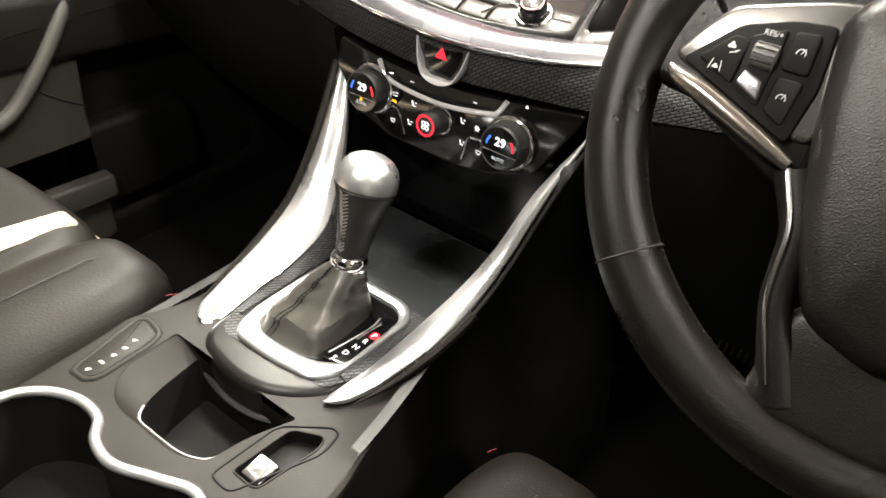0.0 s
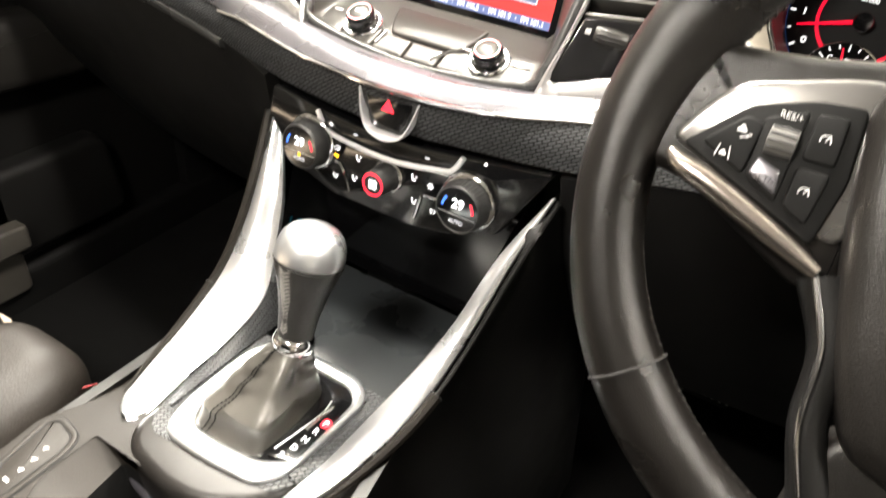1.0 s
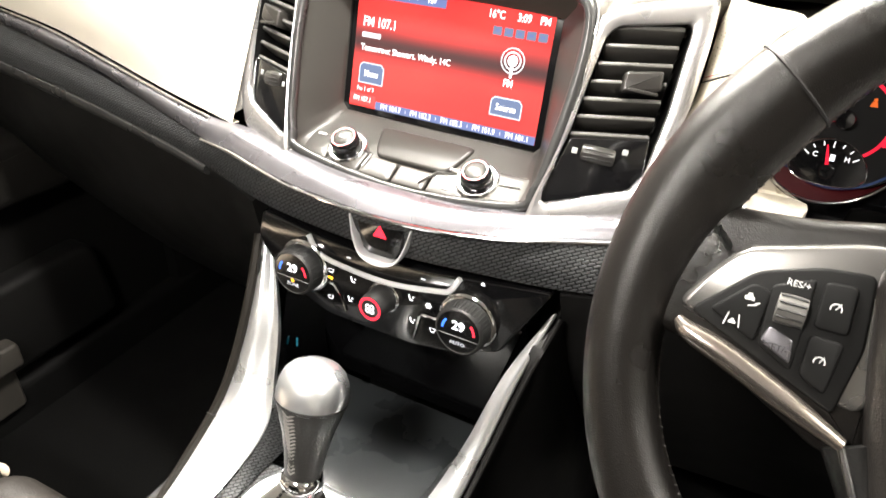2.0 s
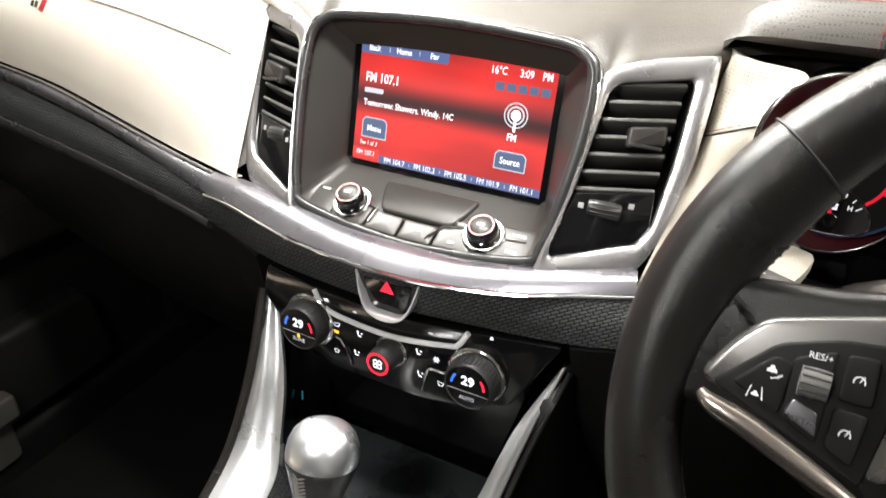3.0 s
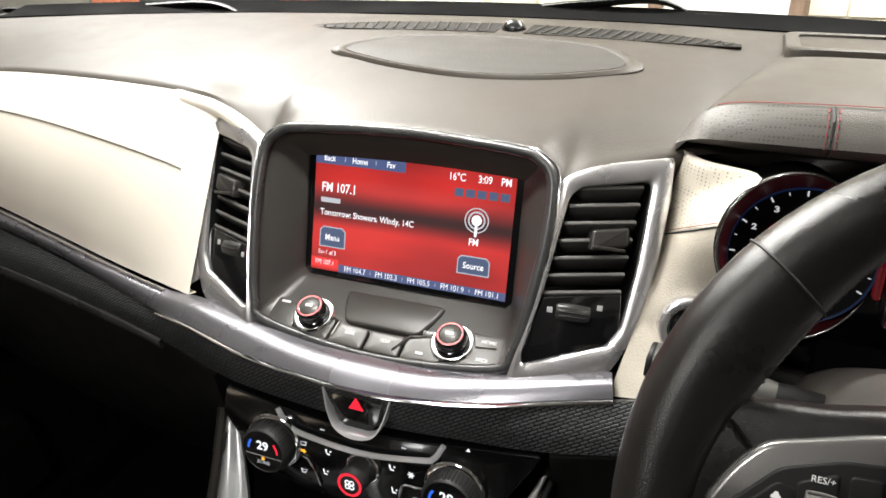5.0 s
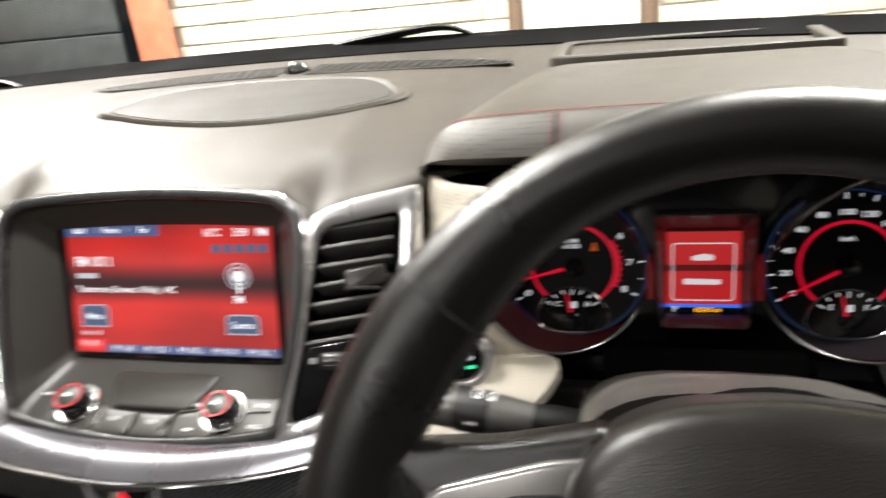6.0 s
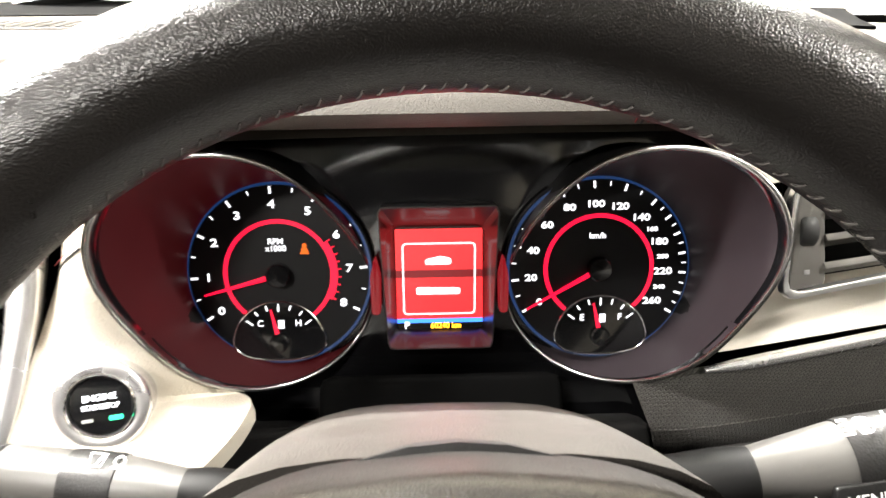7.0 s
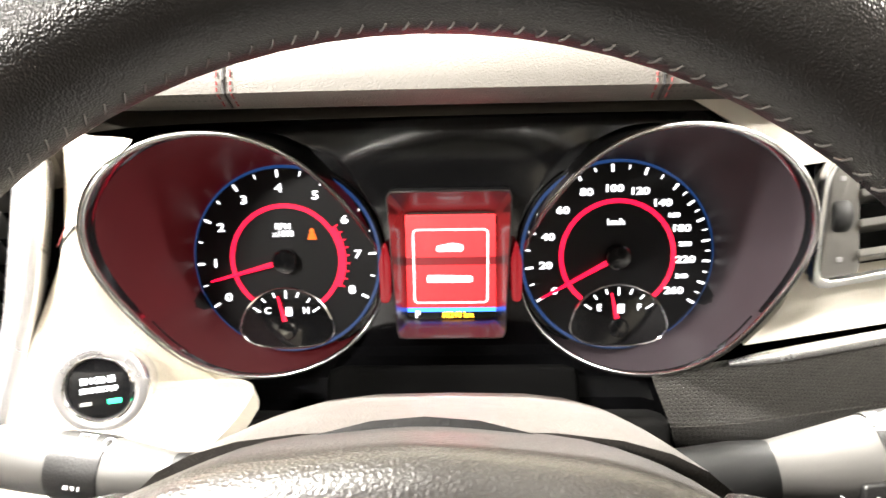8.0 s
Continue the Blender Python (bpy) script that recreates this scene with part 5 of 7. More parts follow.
def small_sign(a, b, k, F=CLIMATE, h=0.5, parent=None, mat=None):
    """Small printed pictogram: an arrow, a seat with air, or a grille."""
    mat = mat or M["white"]
    if k == 0:
        lp = [(a - 3, b + 1.8), (a + 3, b + 1.8), (a + 1.6, b - 1.8), (a - 1.6, b - 1.8)]
        part("sign", arc_loop(F, lp, h), mat, parent)
    elif k == 1:
        bm = join(flat(F, [(a - 3, b + 2.4), (a - 1.6, b + 2.4), (a - 1.2, b - 0.6), (a - 2.4, b - 0.8)], h), flat(F, [(a - 2, b - 1), (a + 1.4, b - 1.6), (a + 1.6, b - 2.6), (a - 2, b - 2.4)], h), flat(F, [(a + 1, b + 1.8), (a + 3.2, b + 1), (a + 1.2, b + 0.2)], h))
        part("sign", bm, mat, parent)
    elif k == 2:
        part("sign", join(*[flat(F, [(a + 0.45 * math.cos(t + 1.57) + 3 * math.cos(t), b + 0.45 * math.sin(t + 1.57) + 3 * math.sin(t)), (a + 0.45 * math.cos(t + 1.57) - 3 * math.cos(t), b + 0.45 * math.sin(t + 1.57) - 3 * math.sin(t)),
                                     (a - 0.45 * math.cos(t + 1.57) - 3 * math.cos(t), b - 0.45 * math.sin(t + 1.57) - 3 * math.sin(t)), (a - 0.45 * math.cos(t + 1.57) + 3 * math.cos(t), b - 0.45 * math.sin(t + 1.57) + 3 * math.sin(t))], h) for t in (0, 1.047, 2.094)]), mat, parent)
    else:
        part("sign", flat(F, [(a - 1.8, b - 1.2), (a + 1.8, b - 1.2), (a, b + 1.8)], h), mat, parent)


def arc_loop(F, loop, h, w=0.7):
    a = [Vector(p) for p in loop]
    b = shrink(loop, w)
    return loft([[F(p.x, p.y, h) for p in a], [F(p.x, p.y, h) for p in b]])


for a, b, k in ((-56, -6, 0), (-57, -33, 0), (-33, -8, 1), (-36, -28, 1), (24, -6, 1), (26, -27, 1), (40, -8, 2), (45, -30, 0), (86, 28, 3)):
    small_sign(a, b, k, parent=cl)
part("demist_light", disc(CLIMATE, -56, -13.5, 1.6, 0.5, 14), M["amber"], cl, "amber lamp")
for a, b in ((-38, 12), (34, 15)):
    part("mark", box(CLIMATE, a - 2, b - 0.5, a + 2, b + 0.5, 0.2, 0.6, 0.1), M["softwhite"], cl)
part("key_edge", tube([CLIMATE(*p) for p in ((28, -42, 1), (33, -19, 1.4), (36, -17.5, 1.6), (54, -16.5, 1.6))], 0.0012, 6), M["chrome"], cl)
part("key_edge", tube([CLIMATE(*p) for p in ((-57, -18, 1.4), (-52, -19, 1.5), (-46, -28, 1.4), (-41, -42, 1))], 0.0009, 6), M["chrome"], cl)

# ---- instrument cluster ----
ic = thing("instrument_cluster", GAUGE(0, -40, 0), "lit instrument cluster with red-ringed rev counter and speedometer", "instrument cluster")
part("backing", plate(GAUGE, rounded([(-192, -92), (192, -92), (198, 60), (150, 96), (-150, 96), (-198, 60)], 10, 4), -14, -8, 2), M["gloss"], ic, "glossy black backing")
# red LED glow put into the left bowl's base colour and emission
M["bowl_r"] = material("red_lit_bowl", (0.024, 0.005, 0.006), rough=0.45, spec=0.25, mottle=0.1, emit=(0.5, 0.012, 0.02), emit_strength=0.010)
M["bowl_g"] = material("smoked_grey_bowl", (0.022, 0.017, 0.02), rough=0.5, spec=0.25, mottle=0.1)



def sub_gauge(parent, a, b, left, right, angle):
    lp = [(a - 26, b - 2)] + [(a + 26.5 * math.cos(radians(180 - q)), b - 2 + 26 * math.sin(radians(180 - q))) for q in range(15, 166, 15)] + [(a + 26, b - 2), (a + 20, b - 8), (a + 8, b - 10.5), (a - 8, b - 10.5), (a - 20, b - 8)]
    part("small_face", flat(GAUGE, lp, 3.2), M["gloss"], parent)
    part("small_rim", tube([GAUGE(p.x, p.y, 3.6) for p in curve(lp, 2, True)], 0.0006, 6, closed=True), M["chrome"], parent, "thin bright rim")
    for i in range(7):
        t = radians(145 - i * 110 / 6)
        L = 4.5 if i in (0, 3, 6) else 3
        part("tick", flat(GAUGE, [(a + r * math.cos(t) + s * 0.45 * math.sin(t), b + r * math.sin(t) - s * 0.45 * math.cos(t)) for r, s in ((22.5, 1), (22.5, -1), (22.5 - L, -1), (22.5 - L, 1))], 3.5), M["dialwhite"], parent)
    text(left, GAUGE, a - 10.5, b + 11, 3.6, 3.5, M["dialwhite"], parent, bold=0.1)
    text(right, GAUGE, a + 11, b + 11, 3.6, 3.5, M["dialwhite"], parent, bold=0.1)
    part("pictogram", join(flat(GAUGE, [(a - 0.5, b + 8), (a + 3, b + 8), (a + 3, b + 13), (a - 0.5, b + 13)], 3.5)), M["softwhite"], parent)
    t = radians(angle)
    part("small_needle", flat(GAUGE, [(a + 5 * math.cos(t) + 1.3 * math.sin(t), b + 5 * math.sin(t) - 1.3 * math.cos(t)), (a + 20 * math.cos(t) + 0.5 * math.sin(t), b + 20 * math.sin(t) - 0.5 * math.cos(t)), (a + 20 * math.cos(t) - 0.5 * math.sin(t), b + 20 * math.sin(t) + 0.5 * math.cos(t)), (a + 5 * math.cos(t) - 1.3 * math.sin(t), b + 5 * math.sin(t) + 1.3 * math.cos(t))], 4.6), M["dialred"], parent)
    part("small_hub", lathe(GAUGE, a, b, [(5.4, 3), (5.4, 5.5), (4.6, 6.2), (1, 6.4)], 28), M["gloss"], parent)


def gauge(s, numbers, ticks, needle_angle, needle_len, bowl, arc0, arc1, sub, caption):
    a0, b0 = s * 89.9, 8.4
    L = pod_ring(s)
    gd = part("dial", lathe(GAUGE, a0, b0, [(53, -4), (53, 1.2), (52, 2), (1, 2)], 64), M["dialblack"], ic, "black dial face")
    hub = GAUGE(a0, b0, 0)
    foot = []
    for p in L:
        q = p - hub
        r = Vector((q.dot(GAUGE.u), q.dot(GAUGE.v))).normalized() * 51
        foot.append(GAUGE(a0 + r.x, b0 + r.y, 0.5))
    rows = []
    for t in (0.0, 0.06, 0.2, 0.4, 0.6, 0.8, 1.0):
        rows.append([p.lerp(q, t) - GAUGE.n * 0.010 * math.sin(math.pi * t) for p, q in zip(L, foot)])
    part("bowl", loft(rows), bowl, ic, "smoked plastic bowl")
    part("chrome_ring", tube(L, 0.0014, 10, closed=True), M["gun"], ic, "smoked chrome ring")
    part("black_ring", loft([[p.lerp(q, t) + GAUGE.n * o for p, q in zip(L, foot)] for t, o in ((0.0, 0.0012), (0.035, 0.0016), (0.065, 0.0), (0.07, -0.004))]), M["gloss"], ic, "gloss black inner ring")
    part("pod_wall", loft([[p + GAUGE.n * o + Vector((0, 0, -0.001)) for p in L] for o in (-0.001, -0.03, -0.07)]), M["dark"], ic)
    part("halo", arc_band(GAUGE, a0, b0, 50.4, 52.2, 0, 360, 2.5, 80), M["bluedim"], gd, "faint blue halo")
    part("red_ring", arc_band(GAUGE, a0, b0, 28.8, 31.2, arc0, arc1, 2.6, 80), M["dialred"], gd, "red lit ring")
    for t, big in ticks:
        t = radians(t)
        r0, r1, w = (45.5, 49.5, 0.6) if big else (46.8, 49.2, 0.35)
        part("tick", flat(GAUGE, [(a0 + r * math.cos(t) + q * w * math.sin(t), b0 + r * math.sin(t) - q * w * math.cos(t)) for r, q in ((r1, 1), (r1, -1), (r0, -1), (r0, 1))], 2.6), M["dialwhite"], gd)
    for t, w, size, r in numbers:
        text(w, GAUGE, a0 + r * math.cos(radians(t)), b0 + r * math.sin(radians(t)), size, 2.6, M["dialwhite"], gd, bold=0.16, name="number", squeeze=1.3)
    for i, w in enumerate(caption):
        text(w, GAUGE, a0 - 1, b0 + 18.5 - 4 * i, 3.2, 2.6, M["dialwhite"], gd, bold=0.1)
    t = radians(needle_angle)
    part("needle", loft([[GAUGE(a0 + r * math.cos(t) + q * w * math.sin(t), b0 + r * math.sin(t) - q * w * math.cos(t), h) for q, h in ((1, 5), (0, 6.4), (-1, 5))] for r, w in ((6, 1.5), (needle_len, 0.6))], caps=True), M["dialred"], gd, "red lit needle")
    part("hub", lathe(GAUGE, a0, b0, [(6.8, 3), (6.8, 7.5), (6, 8.5), (1, 8.8)], 32), M["gloss"], gd, "black needle hub")
    sub_gauge(gd, a0 + sub[0], b0 - 39.6, sub[1], sub[2], sub[3])
    return gd


tt = []
for i in range(33):
    tt.append((212 - 29.75 * i / 4, i % 4 == 0))
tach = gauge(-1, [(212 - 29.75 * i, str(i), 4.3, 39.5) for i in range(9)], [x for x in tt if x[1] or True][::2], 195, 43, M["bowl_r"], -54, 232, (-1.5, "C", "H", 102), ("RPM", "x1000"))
for i in range(9):
    t = radians(33.5 - 59.5 * i / 8)
    part("redline_tick", flat(GAUGE, [(-89.9 + r * math.cos(t) + q * 0.4 * math.sin(t), 8.4 + r * math.sin(t) - q * 0.4 * math.cos(t)) for r, q in ((35, 1), (35, -1), (31, -1), (31, 1))], 2.65), M["dialred"], tach)
part("redline_arc", arc_band(GAUGE, -89.9, 8.4, 30, 33, -28, 34, 2.62, 20), M["dialred"], tach)
part("seat_belt_lamp", join(disc(GAUGE, -75, 24.5, 1.3, 2.7, 14), flat(GAUGE, [(-77.6, 19.6), (-72.4, 19.6), (-73.6, 23.3), (-76.4, 23.3)], 2.7)), M["dialamber"], tach, "amber seat belt lamp")
SP = [(210, "0"), (187.5, "20"), (164, "40"), (139.5, "60"), (116, "80"), (94, "100"), (72.5, "120"), (51, "140"), (36.5, "160"), (23.5, "180"), (9.5, "200"), (-4, "220"), (-18.5, "240"), (-32.5, "260")]
st = []
for (t0, _), (t1, _) in zip(SP, SP[1:]):
    st += [(t0, True), ((t0 + t1) / 2, False)]
st.append((SP[-1][0], True))
gauge(1, [(t, w, 2.3 if w in ("160", "200", "240") else 3.7, 38.5 if len(w) < 3 else 36.5) for t, w in SP], st, 209, 47, M["bowl_g"], -54, 232, (1.4, "E", "F", 102), ("km/h",))

M["recess"] = material("glossy_recess_plastic", (0.012, 0.009, 0.009), rough=0.3, coat=0.3, mottle=0.1)
outer_loop = [(-33, 45), (33, 45), (29, -35), (-29, -35)]
inner_loop = [(-25, 32), (25, 32), (25, -28), (-25, -28)]
ro_ = [resample(rounded(L, 3, 3), 80) for L in (outer_loop, inner_loop)]
dp = part("display_frame", loft([[GAUGE(p.x * 1.02, p.y * 1.02, -6) for p in ro_[0]], [GAUGE(p.x * 1.02, p.y * 1.02, 8) for p in ro_[0]], [GAUGE(p.x, p.y, 8) for p in ro_[0]], [GAUGE(p.x, p.y, -8) for p in ro_[1]]]), M["recess"], ic, "glossy black recess round the display")
part("display", flat(GAUGE, [(-25, -24.5), (25, -24.5), (25, 31), (-25, 31)], -7.0), M["redpanel"], dp, "red information display")
part("display_line", flat(GAUGE, [(-25, -24.5), (25, -24.5), (25, -22), (-25, -22)], -6.7), M["blue"], dp)
part("display_foot", flat(GAUGE, [(-25, -29), (25, -29), (25, -24.5), (-25, -24.5)], -6.9), M["gloss"], dp)
part("display_band", flat(GAUGE, [(-25, 2.5), (25, 2.5), (25, 7), (-25, 7)], -6.8), M["reddim"], dp)
ol_ = rounded([(-21.2, -19.5), (20.6, -19.5), (21.2, 23), (-21.2, 23)], 3, 4)
part("outline", loft([[GAUGE(p.x, p.y, -6.4) for p in ol_], [GAUGE(p.x, p.y, -6.4) for p in shrink(ol_, 0.9)]]), M["dialwhite"], dp, "white outline")
part("message_bar", flat(GAUGE, rounded([(-8, 10.2), (7, 10.2), (7, 14), (1, 15.2), (-8, 13.4)], 1.5, 3), -6.3), M["dialwhite"], dp)
part("message_bar", flat(GAUGE, rounded([(-13.5, -7.4), (12, -7.4), (12, -3.6), (-13.5, -3.0)], 1.5, 3), -6.3), M["dialwhite"], dp)
text("P", GAUGE, -19.2, -26.0, 4.0, -6.4, M["dialwhite"], dp, bold=0.2)
text("60240 km", GAUGE, 3.4, -26.3, 3.4, -6.4, M["amber"], dp, bold=0.08, squeeze=0.9)
# red reflections beside the display, drawn as faintly glowing pieces
for sgn in (-1, 1):
    part("reflector", plate(GAUGE, rounded([(sgn * 36 - 2.5, -16), (sgn * 36 + 2.5, -16), (sgn * 36 + 3, 6), (sgn * 36, 18), (sgn * 36 - 3, 6)], 3, 4), -2, 6, 1.5), M["reddim"], ic, "red reflection drawn as a glowing piece")
part("cluster_sill", box(Frame((0.382, -0.19, 0.636), (1, 0, 0), (0, 0.5, 1)), -70, -22, 70, 14, -10, 0, 4), M["frit"], ic)

# ---- start button ----
STF = Frame((0.2240, -0.2540, 0.6780), (1, 0.22, 0.02), (0, 0.25, 1))
sb = thing("start_button", STF(0, 0, 0), "round black engine start button in a chrome ring", "button")
part("ring", lathe(STF, 0, 0, [(22, -14), (22, 1), (21, 2.8), (19.5, 3.6), (17, 3.8), (15, 2.8), (14, 0)], 56, cap=False), M["ventsilver"], sb, "wide chrome ring")
part("inner_ring", tube([STF(15.2 * math.cos(q), 15.2 * math.sin(q), 3.0) for q in [2 * math.pi * k / 48 for k in range(48)]], 0.0007, 6, closed=True), M["chrome"], sb)
part("button", lathe(STF, 0, 0, [(14.2, -4), (14.2, 1.2), (13.4, 2.4), (1, 2.7)], 48), M["gloss"], sb)
text("ENGINE", STF, 0, 4.2, 2.9, 3.0, M["white"], sb, bold=0.1)
text("START/STOP", STF, 0, -0.2, 2.4, 3.0, M["white"], sb, bold=0.08, squeeze=0.85)
part("green_lamp", box(STF, 3, -7.2, 9, -5, 2.6, 3.1, 0.1), M["green"], sb, "green lamp")
part("grey_lamp", box(STF, -9, -7, -4, -5.4, 2.6, 3.0, 0.1), M["greyprint"], sb)

# ---- steering column and stalks ----
colm = thing("steering_column", (0.384, -0.30, 0.62), "black plastic steering column shroud", "steering column")
rows = []
for i in range(9):
    t = i / 8
    y = -0.22 - 0.185 * t
    zc = 0.640 + 0.56 * 0.185 * t
    hw, hh = 0.087 - 0.012 * t, 0.0435 + 0.004 * math.sin(t * 3)
    rows.append([(0.384 + hw * math.copysign(abs(math.cos(q)) ** 0.6, math.cos(q)), y, zc - 0.03 + (hh if math.sin(q) > 0 else 0.07) * math.copysign(abs(math.sin(q)) ** 0.8, math.sin(q))) for q in [2 * math.pi * k / 32 for k in range(32)]])
part("shroud", loft(rows, caps=True), M["shroudplastic"], colm, "grained black shroud")


M["stalkplastic"] = material("satin_stalk_plastic", (0.055, 0.053, 0.05), rough=0.38, mottle=0.08)


def stalk(name, p0, p1, r0, r1, label):
    s = thing(name, p0, label, "stalk", "column stalks")
    a, b = Vector(p0), Vector(p1)
    ax = (b - a).normalized()
    F = Frame(a, ax.cross(Vector((0, 0, 1))), Vector((0, 0, 1)) - ax * ax.z)
    F.n = ax
    L = (b - a).length * 1000
    F.u = ax.cross(Vector((0, 0, 1))).normalized()
    F.v = F.u.cross(ax).normalized() * -1
    part("stem", lathe(F, 0, 0, [(r0, 0), (r0, L * 0.35), (r1, L * 0.55), (r1, L * 0.86), (r1 * 0.97, L * 0.97)], 28), M["stalkplastic"], s)
    part("end_cap", lathe(F, 0, 0, [(r1 * 0.9, L * 0.96), (r1 * 0.98, L * 0.98), (r1 * 0.9, L), (1, L + 1.5)], 28), M["plastic"], s, "round end cap")
    part("collar", lathe(F, 0, 0, [(r1 * 1.04, L * 0.56), (r1 * 1.06, L * 0.58), (r1 * 1.06, L * 0.72), (r1 * 1.04, L * 0.74)], 28), M["plastic"], s)
    return s, F, L


ws, wf, wl = stalk("wiper_stalk", (0.318, -0.312, 0.667), (0.2025, -0.302, 0.677), 10, 12.5, "black wiper stalk with printed settings")
ls, lf, ll = stalk("light_stalk", (0.448, -0.318, 0.672), (0.60, -0.318, 0.698), 11, 15, "black indicator stalk with printed symbols and a menu button")
for st_ in (ws, ls):
    F_, L_, r_ = (wf, wl, 10) if st_ is ws else (lf, ll, 11)
    part("sleeve", lathe(F_, 0, 0, [(r_ * 0.9, L_ * 0.02), (r_ * 1.12, L_ * 0.05), (r_ * 1.12, L_ * 0.26), (r_ * 1.0, L_ * 0.34)], 28), M["dark"], st_, "dark sleeve at the foot of the stalk")
ST = Frame((0.52, -0.3325, 0.6870), (1, 0, 0.17), (0, 0.3, 0.95))
part("menu_button", plate(ST, rounded([(3, -13), (34, -13), (34, -1), (3, -1)], 2, 3), -6, 1.6, 1), M["plastic"], ls)
text("MENU", ST, 15, -7.5, 4.4, 1.8, M["print"], ls, bold=0.1)
def arrow(a, q):
    return arc_loop(ST, [(a + q * x, y - 7.5) for x, y in ((5, 0), (0, 4.4), (0, 2), (-4.4, 2), (-4.4, -2), (0, -2), (0, -4.4))][::q], 0.9, 0.8)
part("arrow_sign", join(arrow(-14.5, -1), arrow(-4.5, 1), flat(ST, [(-22.5, -4), (-21.5, -4), (-21.5, -11), (-22.5, -11)], 0.9)), M["print"], ls)
SU = Frame((0.536, -0.3205, 0.7035), (1, 0, 0.17), (0, 0.97, 0.25))
part("lamp_sign", join(arc_loop(SU, rounded([(-1, -4), (3, -4), (5, -2), (5, 2), (3, 4), (-1, 4)], 1, 2), 0.6), *[flat(SU, [(-7, b), (-3, b), (-3, b + 0.9), (-7, b + 0.9)], 0.6) for b in (-3.6, -1.3, 1, 3.3)], flat(SU, [(10, -5), (11, -5), (11, 5), (10, 5)], 0.6), flat(SU, [(15, -5), (16, -5), (16, 5), (15, 5)], 0.6)), M["print"], ls)
WT = Frame((0.246, -0.3165, 0.6765), (1, -0.09, -0.08), (0, 0.45, 0.88))
for word, b in (("OFF", 1.6), ("INT", -3.0)):
    text(word, WT, -2, b, 3.2, 1.2, M["print"], ws, bold=0.08)
WU = Frame((0.250, -0.3085, 0.6865), (1, -0.09, -0.08), (0, 0.9, 0.4))
part("wiper_sign", join(arc_loop(WU, [(-6, -3), (-1, -3), (0, 3), (-7, 3)], 0.8), flat(WU, [(-4, -3), (-3, -3), (-1.2, 2), (-2, 2.4)], 0.8), flat(WU, [(3, -3), (8, -3), (8, -2.2), (3, -2.2)], 0.8), arc_band(WU, 5.5, 0.4, 1.6, 2.4, 0, 360, 0.8, 14)), M["print"], ws)

# ---- steering wheel ----
def pictogram(a, b, k, parent):
    """Small white key signs: a car with waves, a car between lane lines, a speed dial."""
    q = lambda pts: flat(WHEEL, [(a + x * 0.66, b + y * 0.66) for x, y in pts], 13.4)
    body = [(-3.6, -1.8), (3.6, -1.8), (3.6, 0.2), (2.2, 0.6), (1.2, 2.6), (-1.2, 2.6), (-2.2, 0.6), (-3.6, 0.2)]
    if k == 1:
        bits = [q([(x * 0.8 - 1.5, y + 1.5) for x, y in body]), q([(2.2, -2.8), (5, -1.2), (5, -0.2), (2.2, -1.8)]), q([(-1.5, -4.4), (3.5, -2.8), (3.5, -2.0), (-1.5, -3.6)])]
    elif k == 0:
        bits = [q([(x * 0.6, y * 0.7 - 1) for x, y in body]), q([(-5, -4), (-4.2, -4), (-2.8, 4), (-3.4, 4)]), q([(5, -4), (4.2, -4), (2.8, 4), (3.4, 4)])]
    else:
        bits = [arc_band(WHEEL, a, b - 0.6, 1.8, 2.3, -20, 200, 13.4, 18), q([(-0.4, -1.4), (0.5, -1.0), (2.6, 2.6), (2.0, 3.0)])]
    part("sign", join(*bits), M["print"], parent)


def rim_depth(deg):
    """How far the rim reaches inwards from its middle line: thin at the top, thick at the thumb rests."""
    side = min(abs(deg - 150), abs(deg - 30))
    low = min(abs(deg - 230), abs(deg - 310))
    return 16.5 + 11 * math.exp(-(side / 24) ** 2) + 4 * math.exp(-(low / 30) ** 2) - 1.5 * math.exp(-((deg - 90) / 30) ** 2)


sw = thing("steering_wheel", WHEEL(0, 0, 0), "black leather steering wheel with silver switch spokes", "steering wheel")
rows = []
N = 96
for i in range(N):
    t = 2 * math.pi * i / N
    R = 163.5
    c, s = math.cos(t), math.sin(t)
    ri, ro = rim_depth(math.degrees(t)), 16.0
    row = []
    for k in range(20):
        q = 2 * math.pi * k / 20
        rr = ro if math.cos(q) > 0 else ri
        rad = R + rr * math.cos(q)
        row.append(WHEEL(rad * c, rad * s, 16.5 * math.sin(q)))
    rows.append(row)
part("rim", loft(rows, ring=True), M["wheel"], sw, "grained black leather rim")
for ang in (140.2, 39.8, 219.8, 320.2):
    t = radians(ang)
    c, s = math.cos(t), math.sin(t)
    part("rim_seam", tube([WHEEL((163.5 + (16.4 if math.cos(q) > 0 else rim_depth(ang) + 0.4) * math.cos(q)) * c, (163.5 + (16.4 if math.cos(q) > 0 else rim_depth(ang) + 0.4) * math.cos(q)) * s, 16.9 * math.sin(q)) for q in [2 * math.pi * k / 24 for k in range(24)]], 0.0007, 5, closed=True), M["thread"], sw)
M["wheelthread"] = material("dark_grey_thread", (0.09, 0.084, 0.078), rough=0.6)
for i in range(210):
    t = 2 * math.pi * i / 210
    c, s = math.cos(t), math.sin(t)
    dg = math.degrees(t)
    r = 163.5 - rim_depth(dg) - 0.1
    part("stitch", tube([WHEEL((r + 0.3) * math.cos(t - 0.006), (r + 0.3) * math.sin(t - 0.006), 1.8), WHEEL((r - 0.15) * c, (r - 0.15) * s, 0.0), WHEEL((r + 0.3) * math.cos(t + 0.006), (r + 0.3) * math.sin(t + 0.006), -1.8)], 0.0003, 4), M["wheelthread"], sw)
